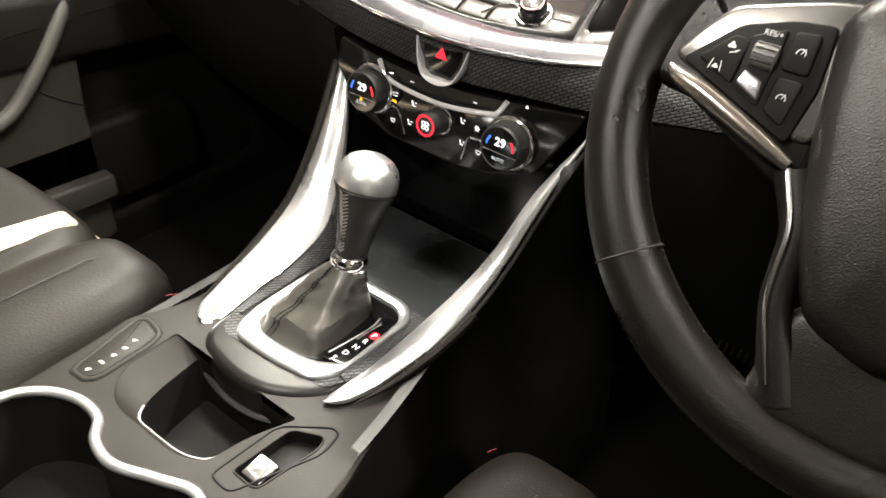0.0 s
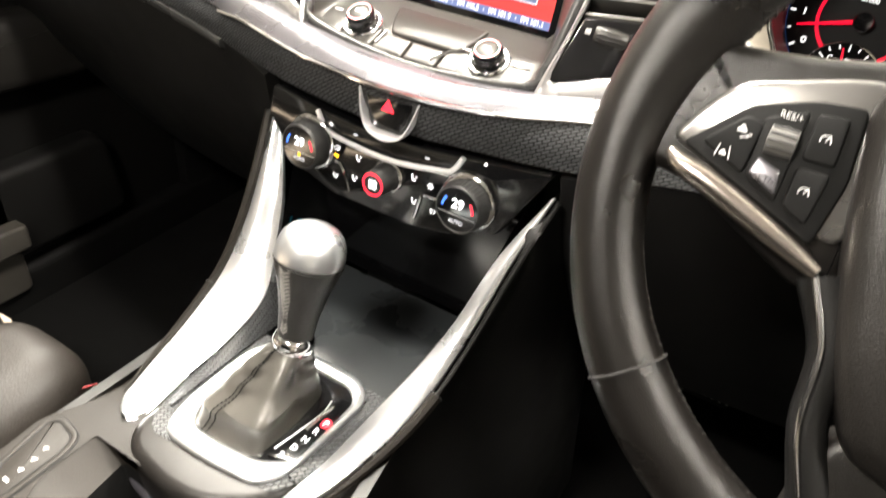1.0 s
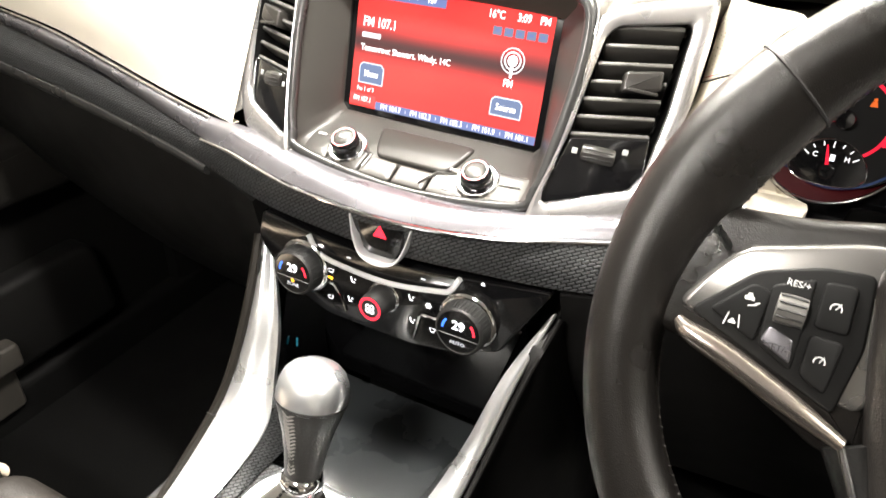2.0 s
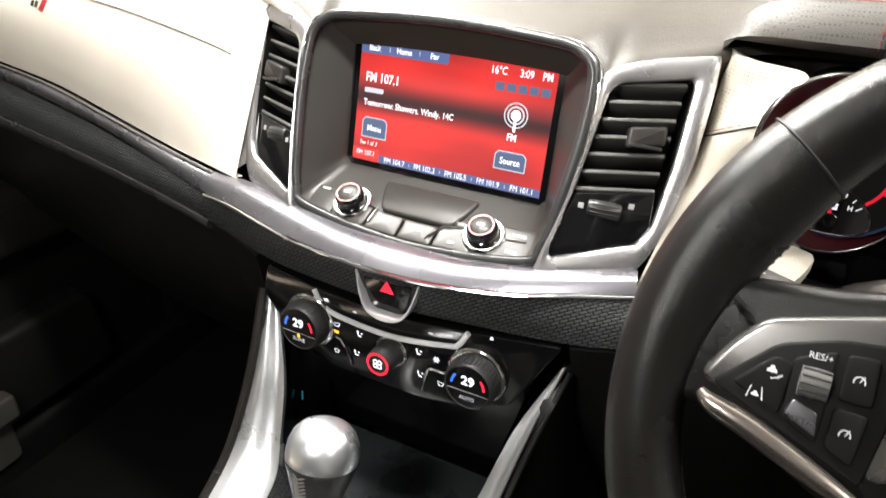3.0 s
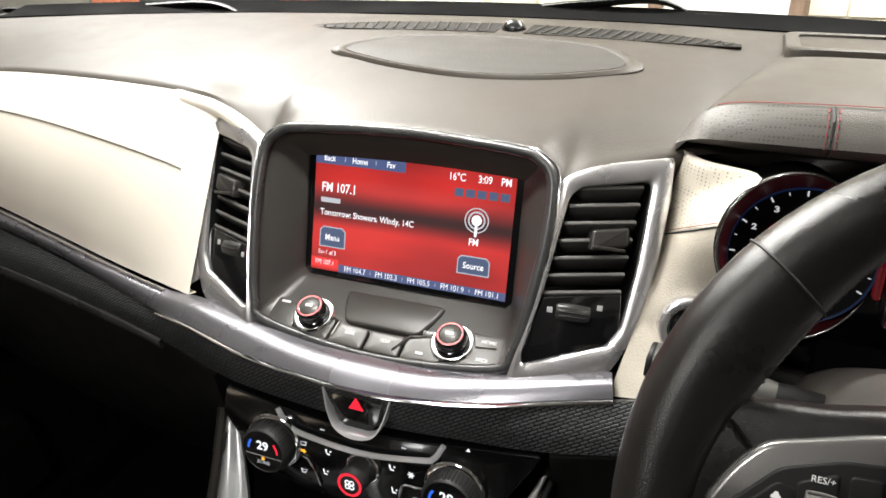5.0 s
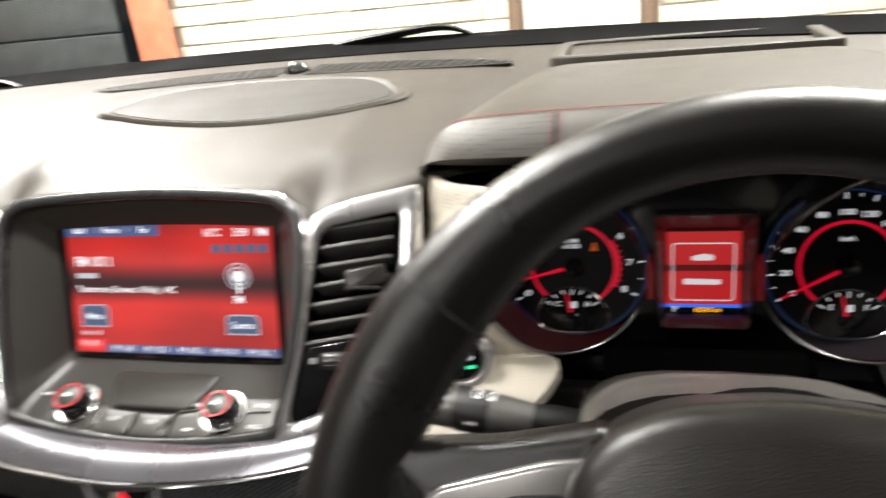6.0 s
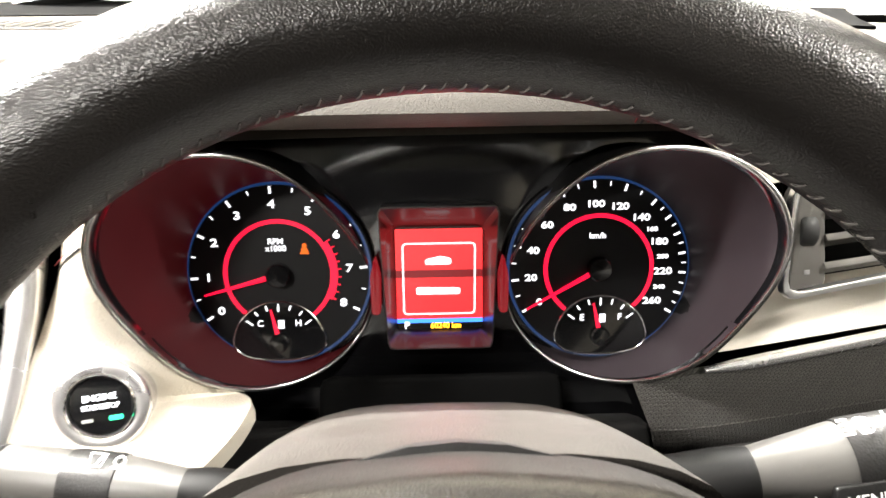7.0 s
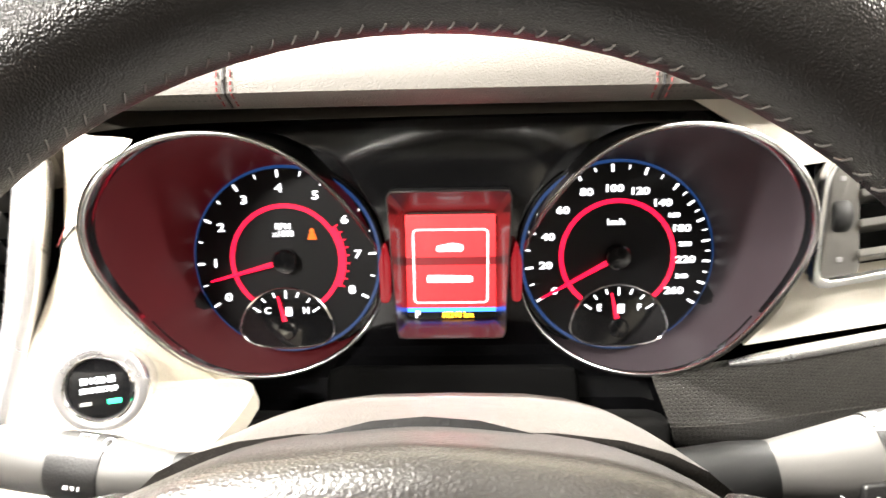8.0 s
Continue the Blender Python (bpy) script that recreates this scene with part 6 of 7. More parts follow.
# hub and spokes
hub = rounded([(-74, 38), (-58, 58), (-36, 67), (0, 70.5), (36, 67), (58, 58), (74, 38), (66, -10), (52, -62), (34, -98), (0, -108), (-34, -98), (-52, -62), (-66, -10)], 10, 3)
part("airbag_cover", plate(WHEEL, hub, -20, 22, 12, 6), M["hub"], sw, "smooth black airbag cover")
part("hub_back", lathe(WHEEL, 0, 0, [(60, -60), (70, -40), (72, -18), (40, -16)], 40), M["plastic"], sw)
for s in (-1, 1):
    mx = lambda L: [(s * a, b) for a, b in L]
    part("spoke", plate(WHEEL, rounded(mx([(58, 58), (100, 50), (138, 47), (152, 58), (156, 20), (158, 0), (150, -12), (130, -14), (74, -42), (58, -40)]), 5, 3), -16, 6, 6), M["wheel"], sw, "leather spoke")
    part("switch_surround", plate(WHEEL, rounded(mx([(60, 47), (80, 45), (122, 33), (133, 20), (143, 2), (128, -3), (66, -22), (60, -12)]), 6, 3), 2, 10, 3), M["spokemetal"], sw, "gunmetal switch surround")
    part("lower_trim", tube([WHEEL(s * a, b, h) for a, b, h in curve([(140, -4, 12), (134, -8, 13), (118, -13, 14), (90, -24, 15), (68, -33, 15)], 6)], [0.0022 + 0.0032 * math.sin(math.pi * min(1, k / 26)) for k in range(25)], 10), M["lipbronze"], sw, "smoked chrome spoke edge")
    pad = part("switch_pad", plate(WHEEL, rounded(mx([(73, 34), (92, 32), (115, 24), (130, 8), (137, 1), (74, -24), (70, 4)]), 4, 3), 6, 11.5, 1.2), M["dark"], sw, "black switch pad")
    for lp in ([(129, 4), (115, 19), (107, 17), (109, -5)], [(108.5, 20), (107.5, -5), (93, -12), (93, 27)], [(90, 27), (78, 28), (77, 8), (90, 8)], [(90, 5), (77, 5), (79, -17), (90, -12)]):
        part("key", plate(WHEEL, rounded(mx(lp), 2.5, 3), 9, 13, 1.0), M["dark"], pad)
    part("roller", lathe(Frame(WHEEL(s * 99, 12, 10), WHEEL.v, WHEEL.n), 0, 0, [(1, -6), (6.8, -5.5), (7.2, 0), (6.8, 5.5), (1, 6)], 24), M["slat"], pad, "ribbed roller")
    for k in range(9):
        t = radians(-10 + 25 * k)
        part("rib", tube([WHEEL(s * 99 + q, 12 + 7.3 * math.cos(t), 10 + 7.3 * math.sin(t)) for q in (-5, 5)], 0.0005, 4), M["rubber"], pad)
    part("set_key", plate(WHEEL, rounded(mx([(107, -3), (94, -9), (95, 1), (105, 4)]), 1.5, 3), 11, 14, 1), M["titan"], pad, "silver rocker")
    for a, b, k in ((114, 12, 1), (119, 2, 0), (84, 18, 2), (84, -4, 2)):
        pictogram(s * a, b, k, pad)
    if s < 0:
        text("RES/+", WHEEL, -99, 23, 2.6, 13.3, M["print"], pad)
        text("SET/-", WHEEL, -100, -4, 2.6, 14.3, M["thread"], pad)
    # lower spoke limb with smoked trim
    limb = curve([(64, -34, 6), (52, -60, 9), (48, -92, 9), (38, -118, 6), (28, -140, 2)], 6)
    part("lower_limb", tube([WHEEL(s * p.x, p.y, p.z - 2) for p in limb], [0.011 - 0.003 * math.sin(math.pi * k / 24) for k in range(25)], 10), M["plastic"], sw, "satin black lower limb")
    part("limb_trim", tube([WHEEL(s * (p.x + 4), p.y, p.z + 8) for p in limb[:-2]], [0.0016 - 0.0008 * k / 22 for k in range(23)], 8), M["gun"], sw, "smoked chrome edge")
part("lower_cover", plate(WHEEL, rounded([(-40, -90), (40, -90), (46, -150), (-46, -150)], 14, 4), -14, 8, 6), M["hub"], sw)

# ---- centre console ----
M["podplastic"] = material("smooth_pod_plastic", (0.0075, 0.0066, 0.006), rough=0.36, spec=0.3, mottle=0.1)
con = thing("centre_console", (0, -0.5, 0.02), "dark centre console with silver side trims, tray and cup holders", "console")
cup = curve([(-136, -216), (-122, -189), (-92, -173), (-62, -173), (-43, -187), (-15, -191), (20, -178), (52, -168), (80, -184), (88, -218), (70, -262), (-20, -275), (-118, -262)], 5, True)
tray = rounded([(-70, -157), (12, -157), (35, -146), (40, -112), (56, -74), (-96, -74), (-95, -130)], [26, 16, 16, 20, 4, 4, 22], 5)
tray_in = rounded([(-52, -150), (6, -149), (28, -139), (33, -110), (47, -74), (-68, -74), (-62, -124)], [16, 14, 14, 18, 4, 4, 20], 5)
sw_hole = rounded([(55, -139), (81, -139), (90, -84), (86, -72), (60, -84)], [5, 6, 6, 7, 7], 4)
outline = rounded([(-150, -420), (125, -420), (125, -100), (108, -40), (95, 80), (-112, 80), (-122, -40), (-146, -100)], 14, 4)
part("top_panel", solid(CONSOLE, outline, [cup, tray, sw_hole], -16, -6), M["consoleplastic"], con, "dark soft-touch console top")
part("edge_roll", tube([CONSOLE(p.x, p.y, -11) for p in outline], 0.005, 8, closed=True), M["consoleplastic"], con)
part("cup_rim", tube([CONSOLE(p.x, p.y, -5) for p in cup], 0.0042, 10, closed=True), M["trim"], con, "chrome cup holder rim")
part("cup_well", loft([[CONSOLE(*(Vector((-24, -220)) + (p - Vector((-24, -220))) * k), h) for p in cup] for k, h in ((1.0, -7), (0.97, -40), (0.92, -85), (0.01, -86))]), M["dark"], con, "dark cup holder well")
part("tray_shoulder", loft([[CONSOLE(p.x, p.y, -6.5) for p in resample(tray, 80)], [CONSOLE(*(p * 0.93 + q * 0.07), -8) for p, q in zip(resample(tray, 80), resample(tray_in, 80))], [CONSOLE(p.x, p.y, -19) for p in resample(tray_in, 80)]], ring=False), M["consoleplastic"], con, "rounded shoulder of the tray")
part("tray_well", loft([[CONSOLE(*(Vector((-10, -110)) + (p - Vector((-10, -110))) * k), h) for p in tray_in] for k, h in ((1.0, -19), (0.95, -40), (0.90, -66), (0.01, -68))]), M["dark"], con, "black rubber tray")
part("tray_lip", tube([CONSOLE(p.x, p.y, -18.5) for p in tray_in[:-8] if p.y < -76], 0.0011, 6), M["spokemetal"], con, "thin lighter edge of the tray")
part("switch_well", loft([[CONSOLE(*(Vector((72, -106)) + (p - Vector((72, -106))) * k), h) for p in sw_hole] for k, h in ((1.0, -7), (0.96, -18), (0.01, -19))]), M["dark"], con)
bz = rounded([(46, -151), (68, -153), (96, -84), (92, -63), (84, -62), (50, -88)], [6, 8, 14, 8, 6, 10], 4)
part("switch_bezel", tube([CONSOLE(p.x, p.y, -6) for p in bz], 0.0011, 6, closed=True), M["dark"], con)
part("switch_bezel", tube([CONSOLE(p.x, p.y, -6) for p in sw_hole], 0.0010, 6, closed=True), M["consoleplastic"], con)
pb = thing("parking_brake_switch", CONSOLE(68, -123, -14), "small silver parking brake switch in its recess", "switch")
PBF = Frame(CONSOLE(68, -123, -15), (1, 0, 0), (0, 1, 0.12))
lever = part("lever", plate(PBF, rounded([(-10.5, -11), (10.5, -11), (11, 11), (-10, 11)], 3, 4), -3, 8, 2.5), M["gun"], pb, "satin silver lever")
part("symbol", ring_plate(PBF, rounded([(-7, -7), (7, -7), (7, 7), (-7, 7)], 2.5, 4), rounded([(-5.4, -5.4), (5.4, -5.4), (5.4, 5.4), (-5.4, 5.4)], 2, 4), 7.6, 8.3, 0.2, 40), M["chrome"], lever)
bpn = thing("switch_panel", CONSOLE(-116, -120, -6), "narrow dark switch panel with white symbols on the console", "switch panel")
swp = [(-125, -160), (-104, -159), (-97, -149), (-98, -98), (-104, -82), (-130, -77), (-140, -86)]
swl = rounded(swp, [6, 6, 8, 14, 8, 9, 8], 4)
part("bezel", ring_plate(CONSOLE, swl, shrink(swl, 4.5), -7, -4.6, 0.8, 80), M["consoleplastic"], bpn)
part("groove", tube([CONSOLE(p.x, p.y, -6) for p in shrink(swl, -0.5)], 0.0008, 6, closed=True), M["dark"], bpn)
part("groove", tube([CONSOLE(p.x, p.y, -5.4) for p in shrink(swl, 5)], 0.0007, 6, closed=True), M["dark"], bpn)
part("face", plate(CONSOLE, shrink(swl, 5.2), -8, -5.2, 0.4), M["consoleplastic"], bpn)
for i, (a, b) in enumerate(((-113, -149), (-112, -137), (-111.5, -126), (-112, -115), (-114, -104))):
    if i == 1:
        sym = box(CONSOLE, a - 2.8, b - 1.1, a + 2.8, b + 0.9, -5.4, -5.0, 0.1)
    else:
        sym = join(box(CONSOLE, a - 2.6, b - 0.5, a + 1.2, b + 0.5, -5.4, -5.0, 0.1), box(CONSOLE, a - 0.9, b - 1.9, a + 0.2, b + 1.6, -5.4, -5.0, 0.1), box(CONSOLE, a + 0.4 * (i - 2), b + 0.7, a + 1.9, b + 1.7, -5.4, -5.0, 0.1))
    part("symbol", sym, M["print"], bpn)
# side walls down to the carpet
for s in (-1, 1):
    lo = [(s * 0.155, -0.92, 0.02), (s * 0.165, -0.6, 0.02), (s * 0.165, -0.42, 0.02), (s * 0.17, -0.25, 0.02), (s * 0.17, -0.1, 0.02)]
    if s > 0:
        hi = [(0.125, -0.92, 0.384), (0.119, -0.60, 0.384), (0.107, -0.457, 0.402), (0.114, -0.414, 0.421), (0.121, -0.375, 0.455), (0.133, -0.342, 0.511), (0.147, -0.315, 0.560), (0.15, -0.2, 0.56)]
    else:
        hi = [(-0.15, -0.92, 0.384), (-0.142, -0.60, 0.384), (-0.129, -0.455, 0.400), (-0.132, -0.40, 0.430), (-0.135, -0.35, 0.500), (-0.143, -0.316, 0.550), (-0.15, -0.2, 0.55)]
    a, b = resample(curve(hi, 8), 30, False), resample(curve(lo, 8), 30, False)
    part("side_wall", loft([[p.lerp(q, t) for t in (0, 0.1, 0.3, 0.6, 1)] + [q - Vector((s * 0.01, 0, 0)), p - Vector((s * 0.01, 0, 0))] for p, q in zip(a, b)], caps=True), M["plastic"], con, "black grained console side")

# silver side trims that sweep up to the dash
TRIMS = {
    1: ([(0.143, -0.315, 0.571), (0.129, -0.342, 0.521), (0.117, -0.375, 0.465), (0.110, -0.414, 0.431), (0.102, -0.457, 0.411), (0.091, -0.500, 0.400), (0.079, -0.532, 0.394), (0.070, -0.545, 0.392), (0.062, -0.550, 0.391)],
        [(0.139, -0.315, 0.567), (0.116, -0.343, 0.519), (0.101, -0.374, 0.467), (0.089, -0.410, 0.435), (0.075, -0.454, 0.408), (0.069, -0.499, 0.397), (0.064, -0.524, 0.393), (0.060, -0.541, 0.390), (0.060, -0.550, 0.389)]),
    -1: ([(-0.137, -0.316, 0.558), (-0.129, -0.347, 0.511), (-0.126, -0.376, 0.467), (-0.124, -0.408, 0.433), (-0.121, -0.455, 0.409), (-0.114, -0.502, 0.399), (-0.109, -0.526, 0.395), (-0.106, -0.538, 0.394), (-0.101, -0.546, 0.392), (-0.096, -0.550, 0.391)],
         [(-0.128, -0.316, 0.552), (-0.101, -0.350, 0.496), (-0.090, -0.374, 0.457), (-0.078, -0.404, 0.424), (-0.081, -0.442, 0.402), (-0.085, -0.490, 0.391), (-0.083, -0.522, 0.387), (-0.082, -0.538, 0.386), (-0.084, -0.546, 0.386), (-0.088, -0.551, 0.387)])}
TRIM_INNER = {}
for s in (1, -1):
    A, B = (resample(curve(c, 20), 60, False) for c in TRIMS[s])
    TRIM_INNER[s] = B
    rows = []
    for k, (p, q) in enumerate(zip(A, B)):
        T = (A[min(k + 3, 55)] + B[min(k + 3, 55)] - A[min(max(k - 3, 0), 50)] - B[min(max(k - 3, 0), 50)]).normalized()
        I = q - p
        Nn = T.cross(I).normalized()
        Nn = Nn if Nn.z > 0 else -Nn
        size = min(1, I.length / 0.022)
        # rounded outer shoulder, then a shallow crown (driver's side) or a scooped face (passenger's side)
        prof = []
        for a in (0, 0, 0.03, 0.07, 0.13, 0.2, 0.28, 0.36, 0.44, 0.52, 0.6, 0.68, 0.76, 0.84, 0.92, 1, 1):
            crown = 0.0035 * math.sin(math.pi * a ** 0.8) if s > 0 else 0.0022 * math.sin(2 * math.pi * a) + 0.0012 * math.sin(math.pi * a)
            prof.append([a, crown])
        prof[0][1] = prof[-1][1] = -0.006
        rows.append([p + I * a + Nn * b * size for a, b in prof])
    part("silver_side_trim", loft(rows, caps=True), M["trim"], con, "bright polished silver side trim")
    edge = [p + Vector((s * 0.0045, -0.001, -0.003)) for p in A[:56]]
    part("trim_border", tube(edge[:33], 0.005 if s < 0 else 0.0022, 8), M["plastic"] if s > 0 else M["consoleplastic"], con, "dark border along the silver trim")
    part("trim_border", tube(edge[32:], [0.0052 - 0.0046 * (k / 23) ** 2 for k in range(24)], 8), M["consoleplastic"], con, "dark border along the silver trim")
    j = 32
    t = (A[j + 1] - A[j - 1]).normalized()
    u = t.cross(Vector((s, 0, 0.3))).normalized()
    v = u.cross(t)
    part("border_joint", tube([edge[j] + (u * math.cos(q) + v * math.sin(q)) * 0.0058 for q in [2 * math.pi * k / 12 for k in range(12)]], 0.0006, 5, closed=True), M["thread"], con)
for s in (-1, 1):
    st = []
    for k in range(24, 55, 6):
        p = TRIM_INNER[s][k]
        st.append((p + Vector((-s * 0.0005, 0, -0.002)), Vector((s * min(abs(p.x) - 0.012, 0.068), p.y + 0.002, 0.3935))))
    strip(st, M["carbon"], "carbon_flank", con, "carbon-weave flank beside the selector", 0.004, 0.001)
# open bin under the climate panel
part("bin_floor", box(WORLD, -112, -420, 112, -270, 366, 374, 2), M["bin"], con, "smooth rubber mat in the open bin")
part("bin_back", box(Frame((0, -0.272, 0.44), (1, 0, 0), (0, -0.15, 1)), -140, -72, 140, 80, -6, 0, 3), M["gloss"], con, "glossy black back of the bin")
for s in (-1, 1):
    part("bin_side", loft([[(s * 0.118, -0.30, 0.55), (s * 0.118, -0.27, 0.55), (s * 0.112, -0.27, 0.36), (s * 0.112, -0.30, 0.36)], [(s * 0.092, -0.375, 0.432), (s * 0.098, -0.375, 0.43), (s * 0.092, -0.36, 0.36), (s * 0.086, -0.36, 0.36)], [(s * 0.076, -0.45, 0.392), (s * 0.082, -0.45, 0.39), (s * 0.078, -0.45, 0.36), (s * 0.074, -0.45, 0.36)]], caps=True), M["gloss"], con)
# teal reflection by the side trim, made as a faint glowing strip
part("blue_lamp", box(Frame((-0.1, -0.33, 0.455), (1, 0.6, 0), (-0.3, 0.4, 1)), -0.8, -4, 0.8, 4, 0, 1, 0.2), glow("teal_reflection_glow", (0.0, 0.35, 0.5), 0.15), con, "small teal reflection, drawn as a faintly glowing strip")

# ---- gear selector ----
gs = thing("gear_selector", (0, -0.49, 0.385), "automatic gear selector with silver knob, leather boot and chrome plate", "gear selector")
pod = rounded([(-66, -71), (-22, -80), (14, -76), (40, -60), (57, -42), (74, -4), (76, 86), (-78, 86), (-82, -50)], [18, 30, 30, 24, 20, 20, 12, 12, 20], 5)
part("surround", plate(CONSOLE, pod, -44, -1, 10), M["podplastic"], gs, "smooth dark brown-grey surround")
part("surround_lip", tube([CONSOLE(p.x, p.y, -34) for p in shrink(pod, -2.5) if p.y < -20], 0.0028, 8), M["lipchrome"], gs, "thin smoked chrome lip")
pl_o = rounded([(-52, -47), (-9, -48), (40, -42), (53, -18), (57, 70), (40, 86), (-48, 86), (-63, 60), (-63, -20)], [16, 20, 14, 14, 12, 12, 18, 14, 18], 5)
pl_i = rounded([(-40, -29), (-8, -30), (24, -26), (50, -10), (49, 62), (36, 74), (-40, 74), (-50, 50), (-50, -8)], [12, 14, 10, 10, 8, 10, 14, 12, 12], 5)
part("carbon_deck", flat(CONSOLE, rounded([(-76, -34), (-62, -50), (52, -40), (70, -4), (72, 84), (-74, 84)], [10, 8, 8, 12, 6, 6], 4), -0.6), M["carbon"], gs, "carbon-weave panel round the chrome plate")
part("chrome_plate", ring_plate(CONSOLE, pl_o, pl_i, -2, 4, 2, 120, 1.2), M["trim"], gs, "polished selector plate")
part("plate_floor", flat(CONSOLE, pl_i, 1.0), M["gloss"], gs, "gloss black gate panel")
gate = rounded([(27, -18), (50, -12), (51, 58), (40, 62), (31, 44)], [4, 5, 5, 4, 6], 4)
gp = part("letter_strip", plate(CONSOLE, gate, 0.5, 3.4, 0.8), M["gloss"], gs, "gloss black gate strip")
part("gate_line", tube([CONSOLE(*p, 3.6) for p in curve([(29, -10), (33, 14), (36, 38), (34, 52)], 5)], 0.0007, 6), M["trim"], gp, "thin bright line")
part("gate_slot", tube([CONSOLE(*p, 3.5) for p in curve([(36, 18), (37, 32), (39, 48)], 4)], 0.0016, 6), M["spokemetal"], gp)
for i, w in enumerate("SDNRP"):
    a, b = 37 + 8.5 * (i / 4) ** 0.6, -12 + 43 * i / 4
    if w == "P":
        part("position_marker", plate(CONSOLE, rounded([(a - 4, b - 4.5), (a + 4, b - 4.5), (a + 4, b + 5), (a - 4, b + 5)], 3.5, 4), 3.0, 3.8, 0.3), M["red"], gp, "red marker of the parking position")
    text(w, CONSOLE, a, b, 5.2, 4.1, M["white"], gp, bold=0.2, turn=-2)
# boot: folded leather pyramid up to the collar
axis = (Vector((0.005, -0.431, 0.528)) - Vector((0.003, -0.456, 0.449))).normalized()
base = Vector((0.003, -0.456, 0.449))
GF = Frame(base, (1, 0, 0), Vector((0, 1, 0)) - axis * axis.y)
boot_foot = resample(rounded([(-42, -28), (-8, -29), (22, -26), (25, 10), (22, 60), (-12, 74), (-44, 66), (-50, -2)], [12, 14, 10, 14, 14, 16, 14, 12], 5), 64)
rows = []
for j in range(17):
    t = j / 16
    row = []
    for k, p in enumerate(boot_foot):
        foot = CONSOLE(p.x, p.y, 1)
        ang = math.atan2(p.y - 22, p.x + 14)
        head = GF(15.5 * math.cos(ang), 15.5 * math.sin(ang), -1)
        mid = math.sin(math.pi * t)
        # the leather hangs in between its edges, with one soft roll across the front and small creases
        sag = -0.007 * mid * (0.55 + 0.45 * math.cos(4 * ang + 0.5))
        roll = 0.0075 * math.exp(-((t - 0.20 - 0.10 * math.sin(ang + 1.9)) / 0.085) ** 2) * (0.5 + 0.5 * math.cos(ang + 1.25)) ** 2
        crease = 0.0016 * math.sin(9 * t * math.pi + 3 * math.sin(2 * ang)) * mid * (0.5 + 0.5 * math.sin(ang * 3 + 1))
        q = foot.lerp(head, t)
        out = Vector((math.cos(ang), math.sin(ang), 0.25))
        row.append(q + out * (sag + roll + crease) + Vector((0, 0, 0.007 * mid)))
    rows.append(row)
bt = part("boot", loft(rows), M["boot"], gs, "soft grey-black leather boot")
seam = min(range(64), key=lambda k: (boot_foot[k] - Vector((-26, -34))).length)
for off in (-1, 1):
    path = [(rows[j][(seam + off) % 64] * (0.55 if j < 12 else 0.4) + rows[j][seam] * (0.45 if j < 12 else 0.6)) + Vector((0, -0.0004, 0.0008)) for j in range(17)]
    fine = resample(curve(path, 6), 78, False)
    for a, b in zip(fine[::3], fine[2::3]):
        part("boot_stitch", tube([a, b], 0.0006, 5), M["dark"], bt)
part("collar", lathe(GF, 0, 0, [(15.5, -4), (17, 0), (17, 5), (15.5, 8), (14.5, 9)], 40), M["chrome"], gs, "chrome collar")
part("grip", lathe(GF, 0, 0, [(14, 8), (14.5, 14), (16, 28), (19.5, 46), (23.5, 60), (25.8, 68), (26.4, 72)], 48), M["leather"], gs, "black leather knob grip")
kb = part("knob", lathe(GF, 0, 0, [(26.5, 71.5), (27, 74), (27, 79), (26, 86), (23.5, 92.5), (19, 97.5), (12.5, 101), (6, 102.6), (1, 103)], 56), M["trim"], gs, "polished silver knob cap")
part("knob_line", lathe(GF, 0, 0, [(27.2, 72), (27.4, 73), (27.2, 74)], 56, cap=False), M["thread"], kb)
for i in range(17):
    h = 14 + i * 3.3
    rr = 14.4 + (h - 12) * 0.02 + max(0, h - 25) * 0.235
    for dq in (-0.15, 0.15):
        t0 = radians(266)
        part("grip_stitch", tube([GF(rr * math.cos(t0), rr * math.sin(t0), h), GF((rr + 0.6) * math.cos(t0 + dq), (rr + 0.6) * math.sin(t0 + dq), h + 2.4), GF(rr * math.cos(t0 + dq * 1.6), rr * math.sin(t0 + dq * 1.6), h + 3.4)], 0.0008, 5), M["greythread"], gs)


# ---- seats ----
def cushion(x0, x1, y0, y1, ztop, thick, round_r=0.06, crown=0.0, n=28):
    """A padded block: rounded in plan and over its edges."""
    cx, cy, hx, hy = (x0 + x1) / 2, (y0 + y1) / 2, (x1 - x0) / 2, (y1 - y0) / 2
    loop = []
    for k in range(64):
        q = 2 * math.pi * k / 64
        loop.append(Vector((cx + hx * math.copysign(abs(math.cos(q)) ** 0.45, math.cos(q)), cy + hy * math.copysign(abs(math.sin(q)) ** 0.45, math.sin(q)))))
    rows = []
    for k in range(3):
        rows.append([Vector((p.x, p.y, ztop - thick + (thick - round_r) * k / 2)) for p in loop])
    for k in range(1, 7):
        t = math.pi / 2 * k / 6
        d = round_r * (1 - math.cos(t))
        rows.append([Vector((cx + (p.x - cx) * (1 - d / hx), cy + (p.y - cy) * (1 - d / hy), ztop - round_r + round_r * math.sin(t))) for p in loop])
    last = rows[-1]
    for s in (0.75, 0.5, 0.25, 0.02):
        rows.append([Vector((cx + (p.x - cx) * s, cy + (p.y - cy) * s, ztop + crown * (1 - s * s))) for p in last])
    return loft(rows, caps=True)


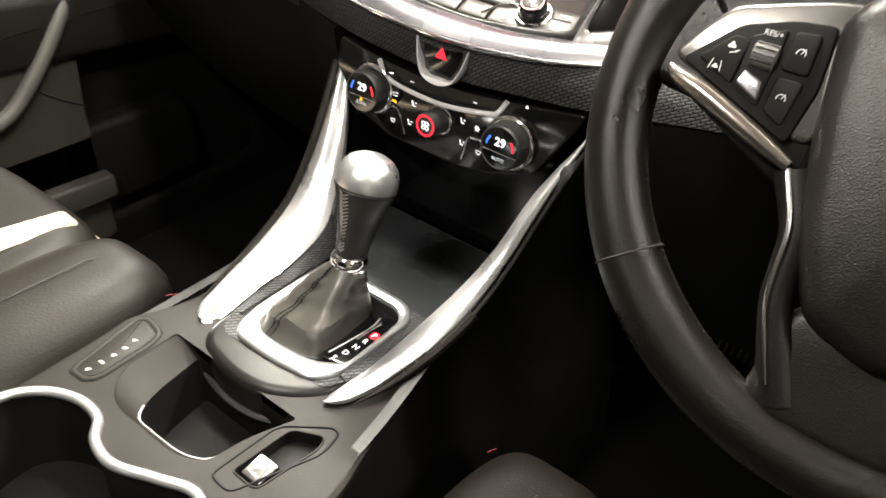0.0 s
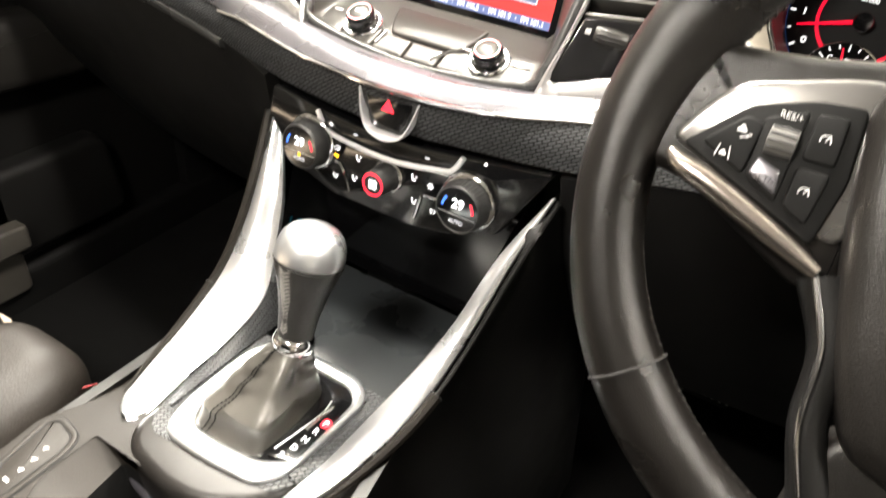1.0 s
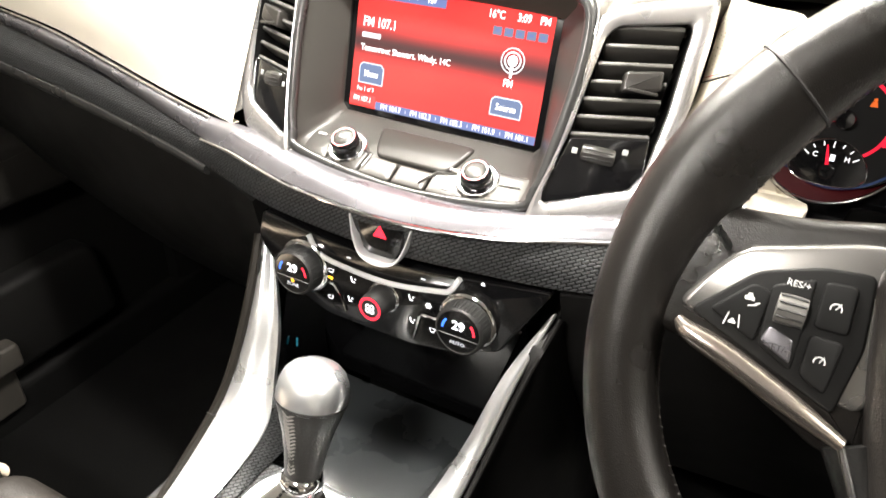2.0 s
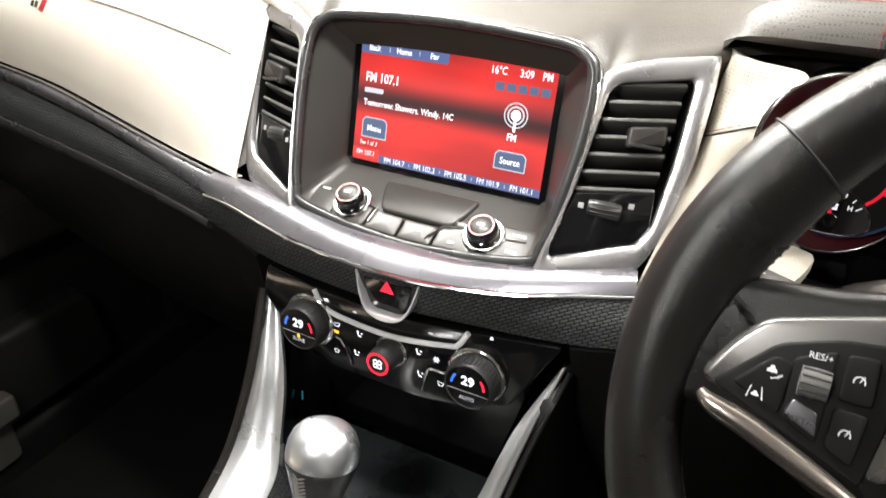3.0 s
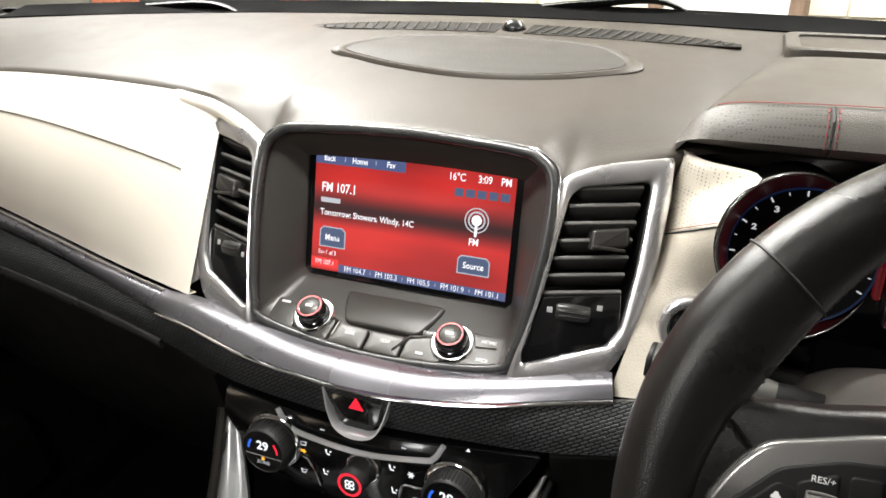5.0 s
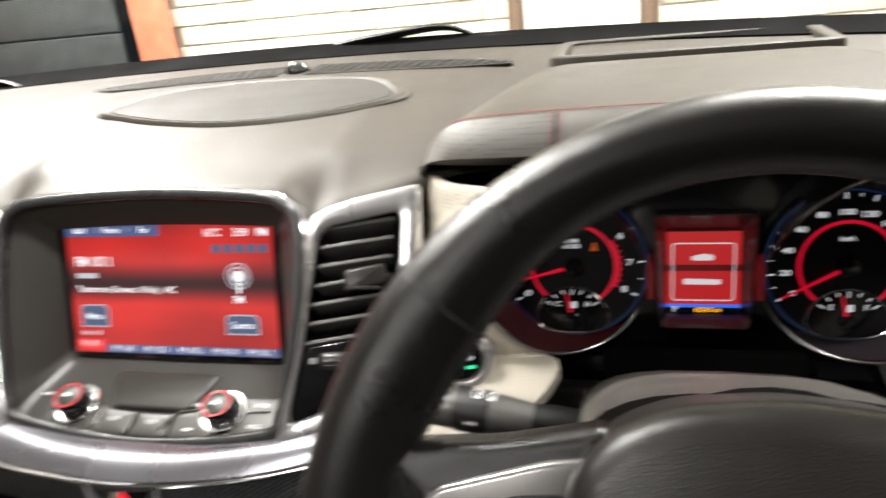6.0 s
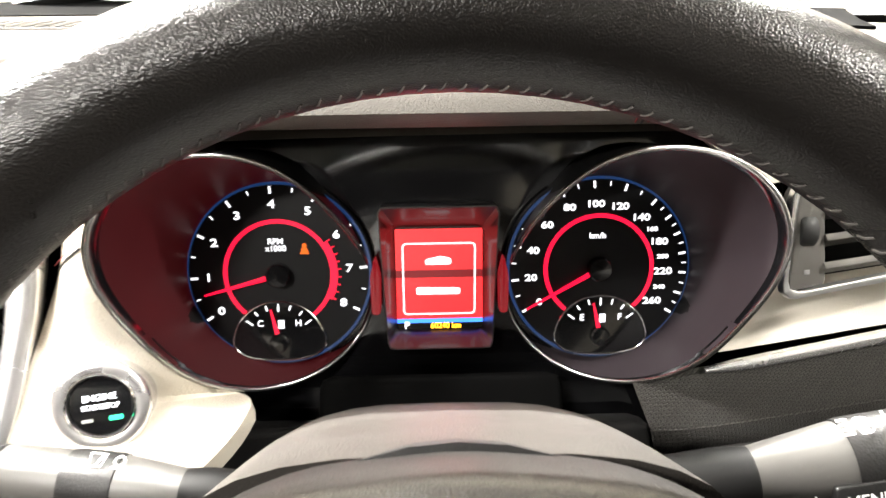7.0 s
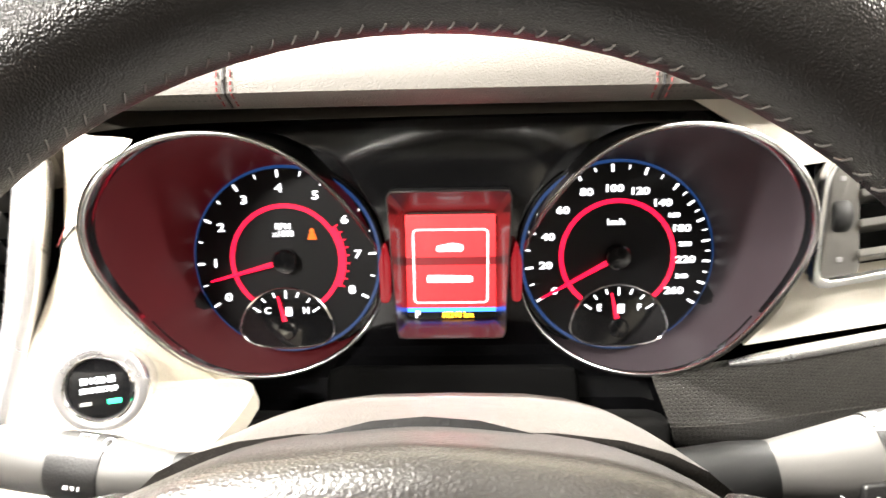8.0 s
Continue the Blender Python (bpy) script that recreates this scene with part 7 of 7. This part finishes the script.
def seat(cx, y1, z, label, stripe, inner):
    s = thing("bucket_seat", (cx, y1 - 0.28, 0.02), label, "seat", "front seats")
    part("base", cushion(cx - 0.22, cx + 0.22, y1 - 0.50, y1 - 0.04, z - 0.16, 0.20, 0.03), M["dark"], s, "dark seat base on its rails")
    part("cushion", cushion(cx - 0.165, cx + 0.165, y1 - 0.55, y1 - 0.005, z - 0.006, 0.14, 0.04, 0.005), M["seat"], s, "padded dark leather cushion")
    for q in (-1, 1):
        bx = cx + q * 0.190
        b = part("bolster", cushion(bx - 0.072, bx + 0.072, y1 - 0.55, y1 - 0.01, z + 0.008, 0.17, 0.04, 0.004), M["seat"], s, "raised leather side bolster")
        sx = cx + q * 0.143
        part("seam", tube([(bx, y1 - 0.53, z + 0.0117), (bx, y1 - 0.3, z + 0.0122), (bx, y1 - 0.07, z + 0.0112), (bx, y1 - 0.02, z - 0.012), (bx, y1 - 0.009, z - 0.06)], 0.0006, 6), M["thread"], b)
        part("red_piping", tube([(bx - q * 0.066, y1 - 0.53, z - 0.012), (bx - q * 0.068, y1 - 0.10, z - 0.012), (bx - q * 0.03, y1 - 0.012, z - 0.03)], 0.0008, 6), M["darkred"], b, "red piping")
        part("red_stitching", tube([(bx + q * 0.0635, y1 - 0.035, z - 0.018), (bx + q * 0.062, y1 - 0.022, z - 0.025), (bx + q * 0.058, y1 - 0.014, z - 0.06)], 0.0006, 6), M["darkred"], b)
        if stripe:
            part("stripe", tube([(cx + q * 0.085, y1 - 0.53, z - 0.002), (cx + q * 0.085, y1 - 0.10, z - 0.002), (cx + q * 0.085, y1 - 0.035, z - 0.010), (cx + q * 0.085, y1 - 0.004, z - 0.06)], [0.014, 0.014, 0.013, 0.009], 10, flat=0.6), M["stripe"], s, "cream leather stripe")
    return s


seat(-0.398, -0.515, 0.405, "dark leather passenger seat with a cream stripe", True, 1)
seat(0.424, -0.424, 0.345, "dark leather driver's seat with red stitching", False, -1)

# ---- pedals ----
pd = thing("brake_pedal", (0.29, 0.03, 0.10), "black brake pedal with bright metal ribs over the carpet", "pedal")
PF = Frame((0.285, 0.022, 0.20), (1, 0, 0), (0, 0.45, 0.89))
part("pad", plate(PF, rounded([(-36, -42), (34, -42), (38, 40), (-32, 40)], 10, 4), -8, 0, 2), M["rubber"], pd, "black rubber pad")
for i in range(7):
    part("rib", box(PF, -28 + i * 9.4, -36, -24 + i * 9.4, 36, 0, 3, 1), M["ventsilver"], pd)
part("arm", tube(curve([PF(0, 0, -8), PF(6, 60, -30), PF(8, 160, -60), (0.295, 0.17, 0.42)], 6), 0.009, 8), M["dark"], pd)

# ---- bricks of the garage wall in view over the dash ----
def brick_mesh():
    bm = plate(Frame((0, 0, 0), (1, 0, 0), (0, 0, 1)), rounded([(-115, -38), (115, -38), (115, 38), (-115, 38)], 3, 1), -20, 6, 2.5)
    bmesh.ops.recalc_face_normals(bm, faces=bm.faces)
    me = bpy.data.meshes.new("brick")
    bm.to_mesh(me)
    bm.free()
    me.materials.append(M["wallpaint"])
    me.shade_smooth()
    me.set_sharp_from_angle(angle=radians(38))
    return me


brick_me = brick_mesh()
for r in range(13):
    for c in range(19):
        x = -1.71 + c * 0.24 + (0.12 if r % 2 else 0)
        if -0.10 < x < 0.37 or x > 2.6:
            continue
        b = new("brick", brick_me)
        b.parent = wall_north
        b.location = Vector((x, 2.5 + random.uniform(-0.002, 0.002), 0.10 + r * 0.086)) - ORIGIN[wall_north]
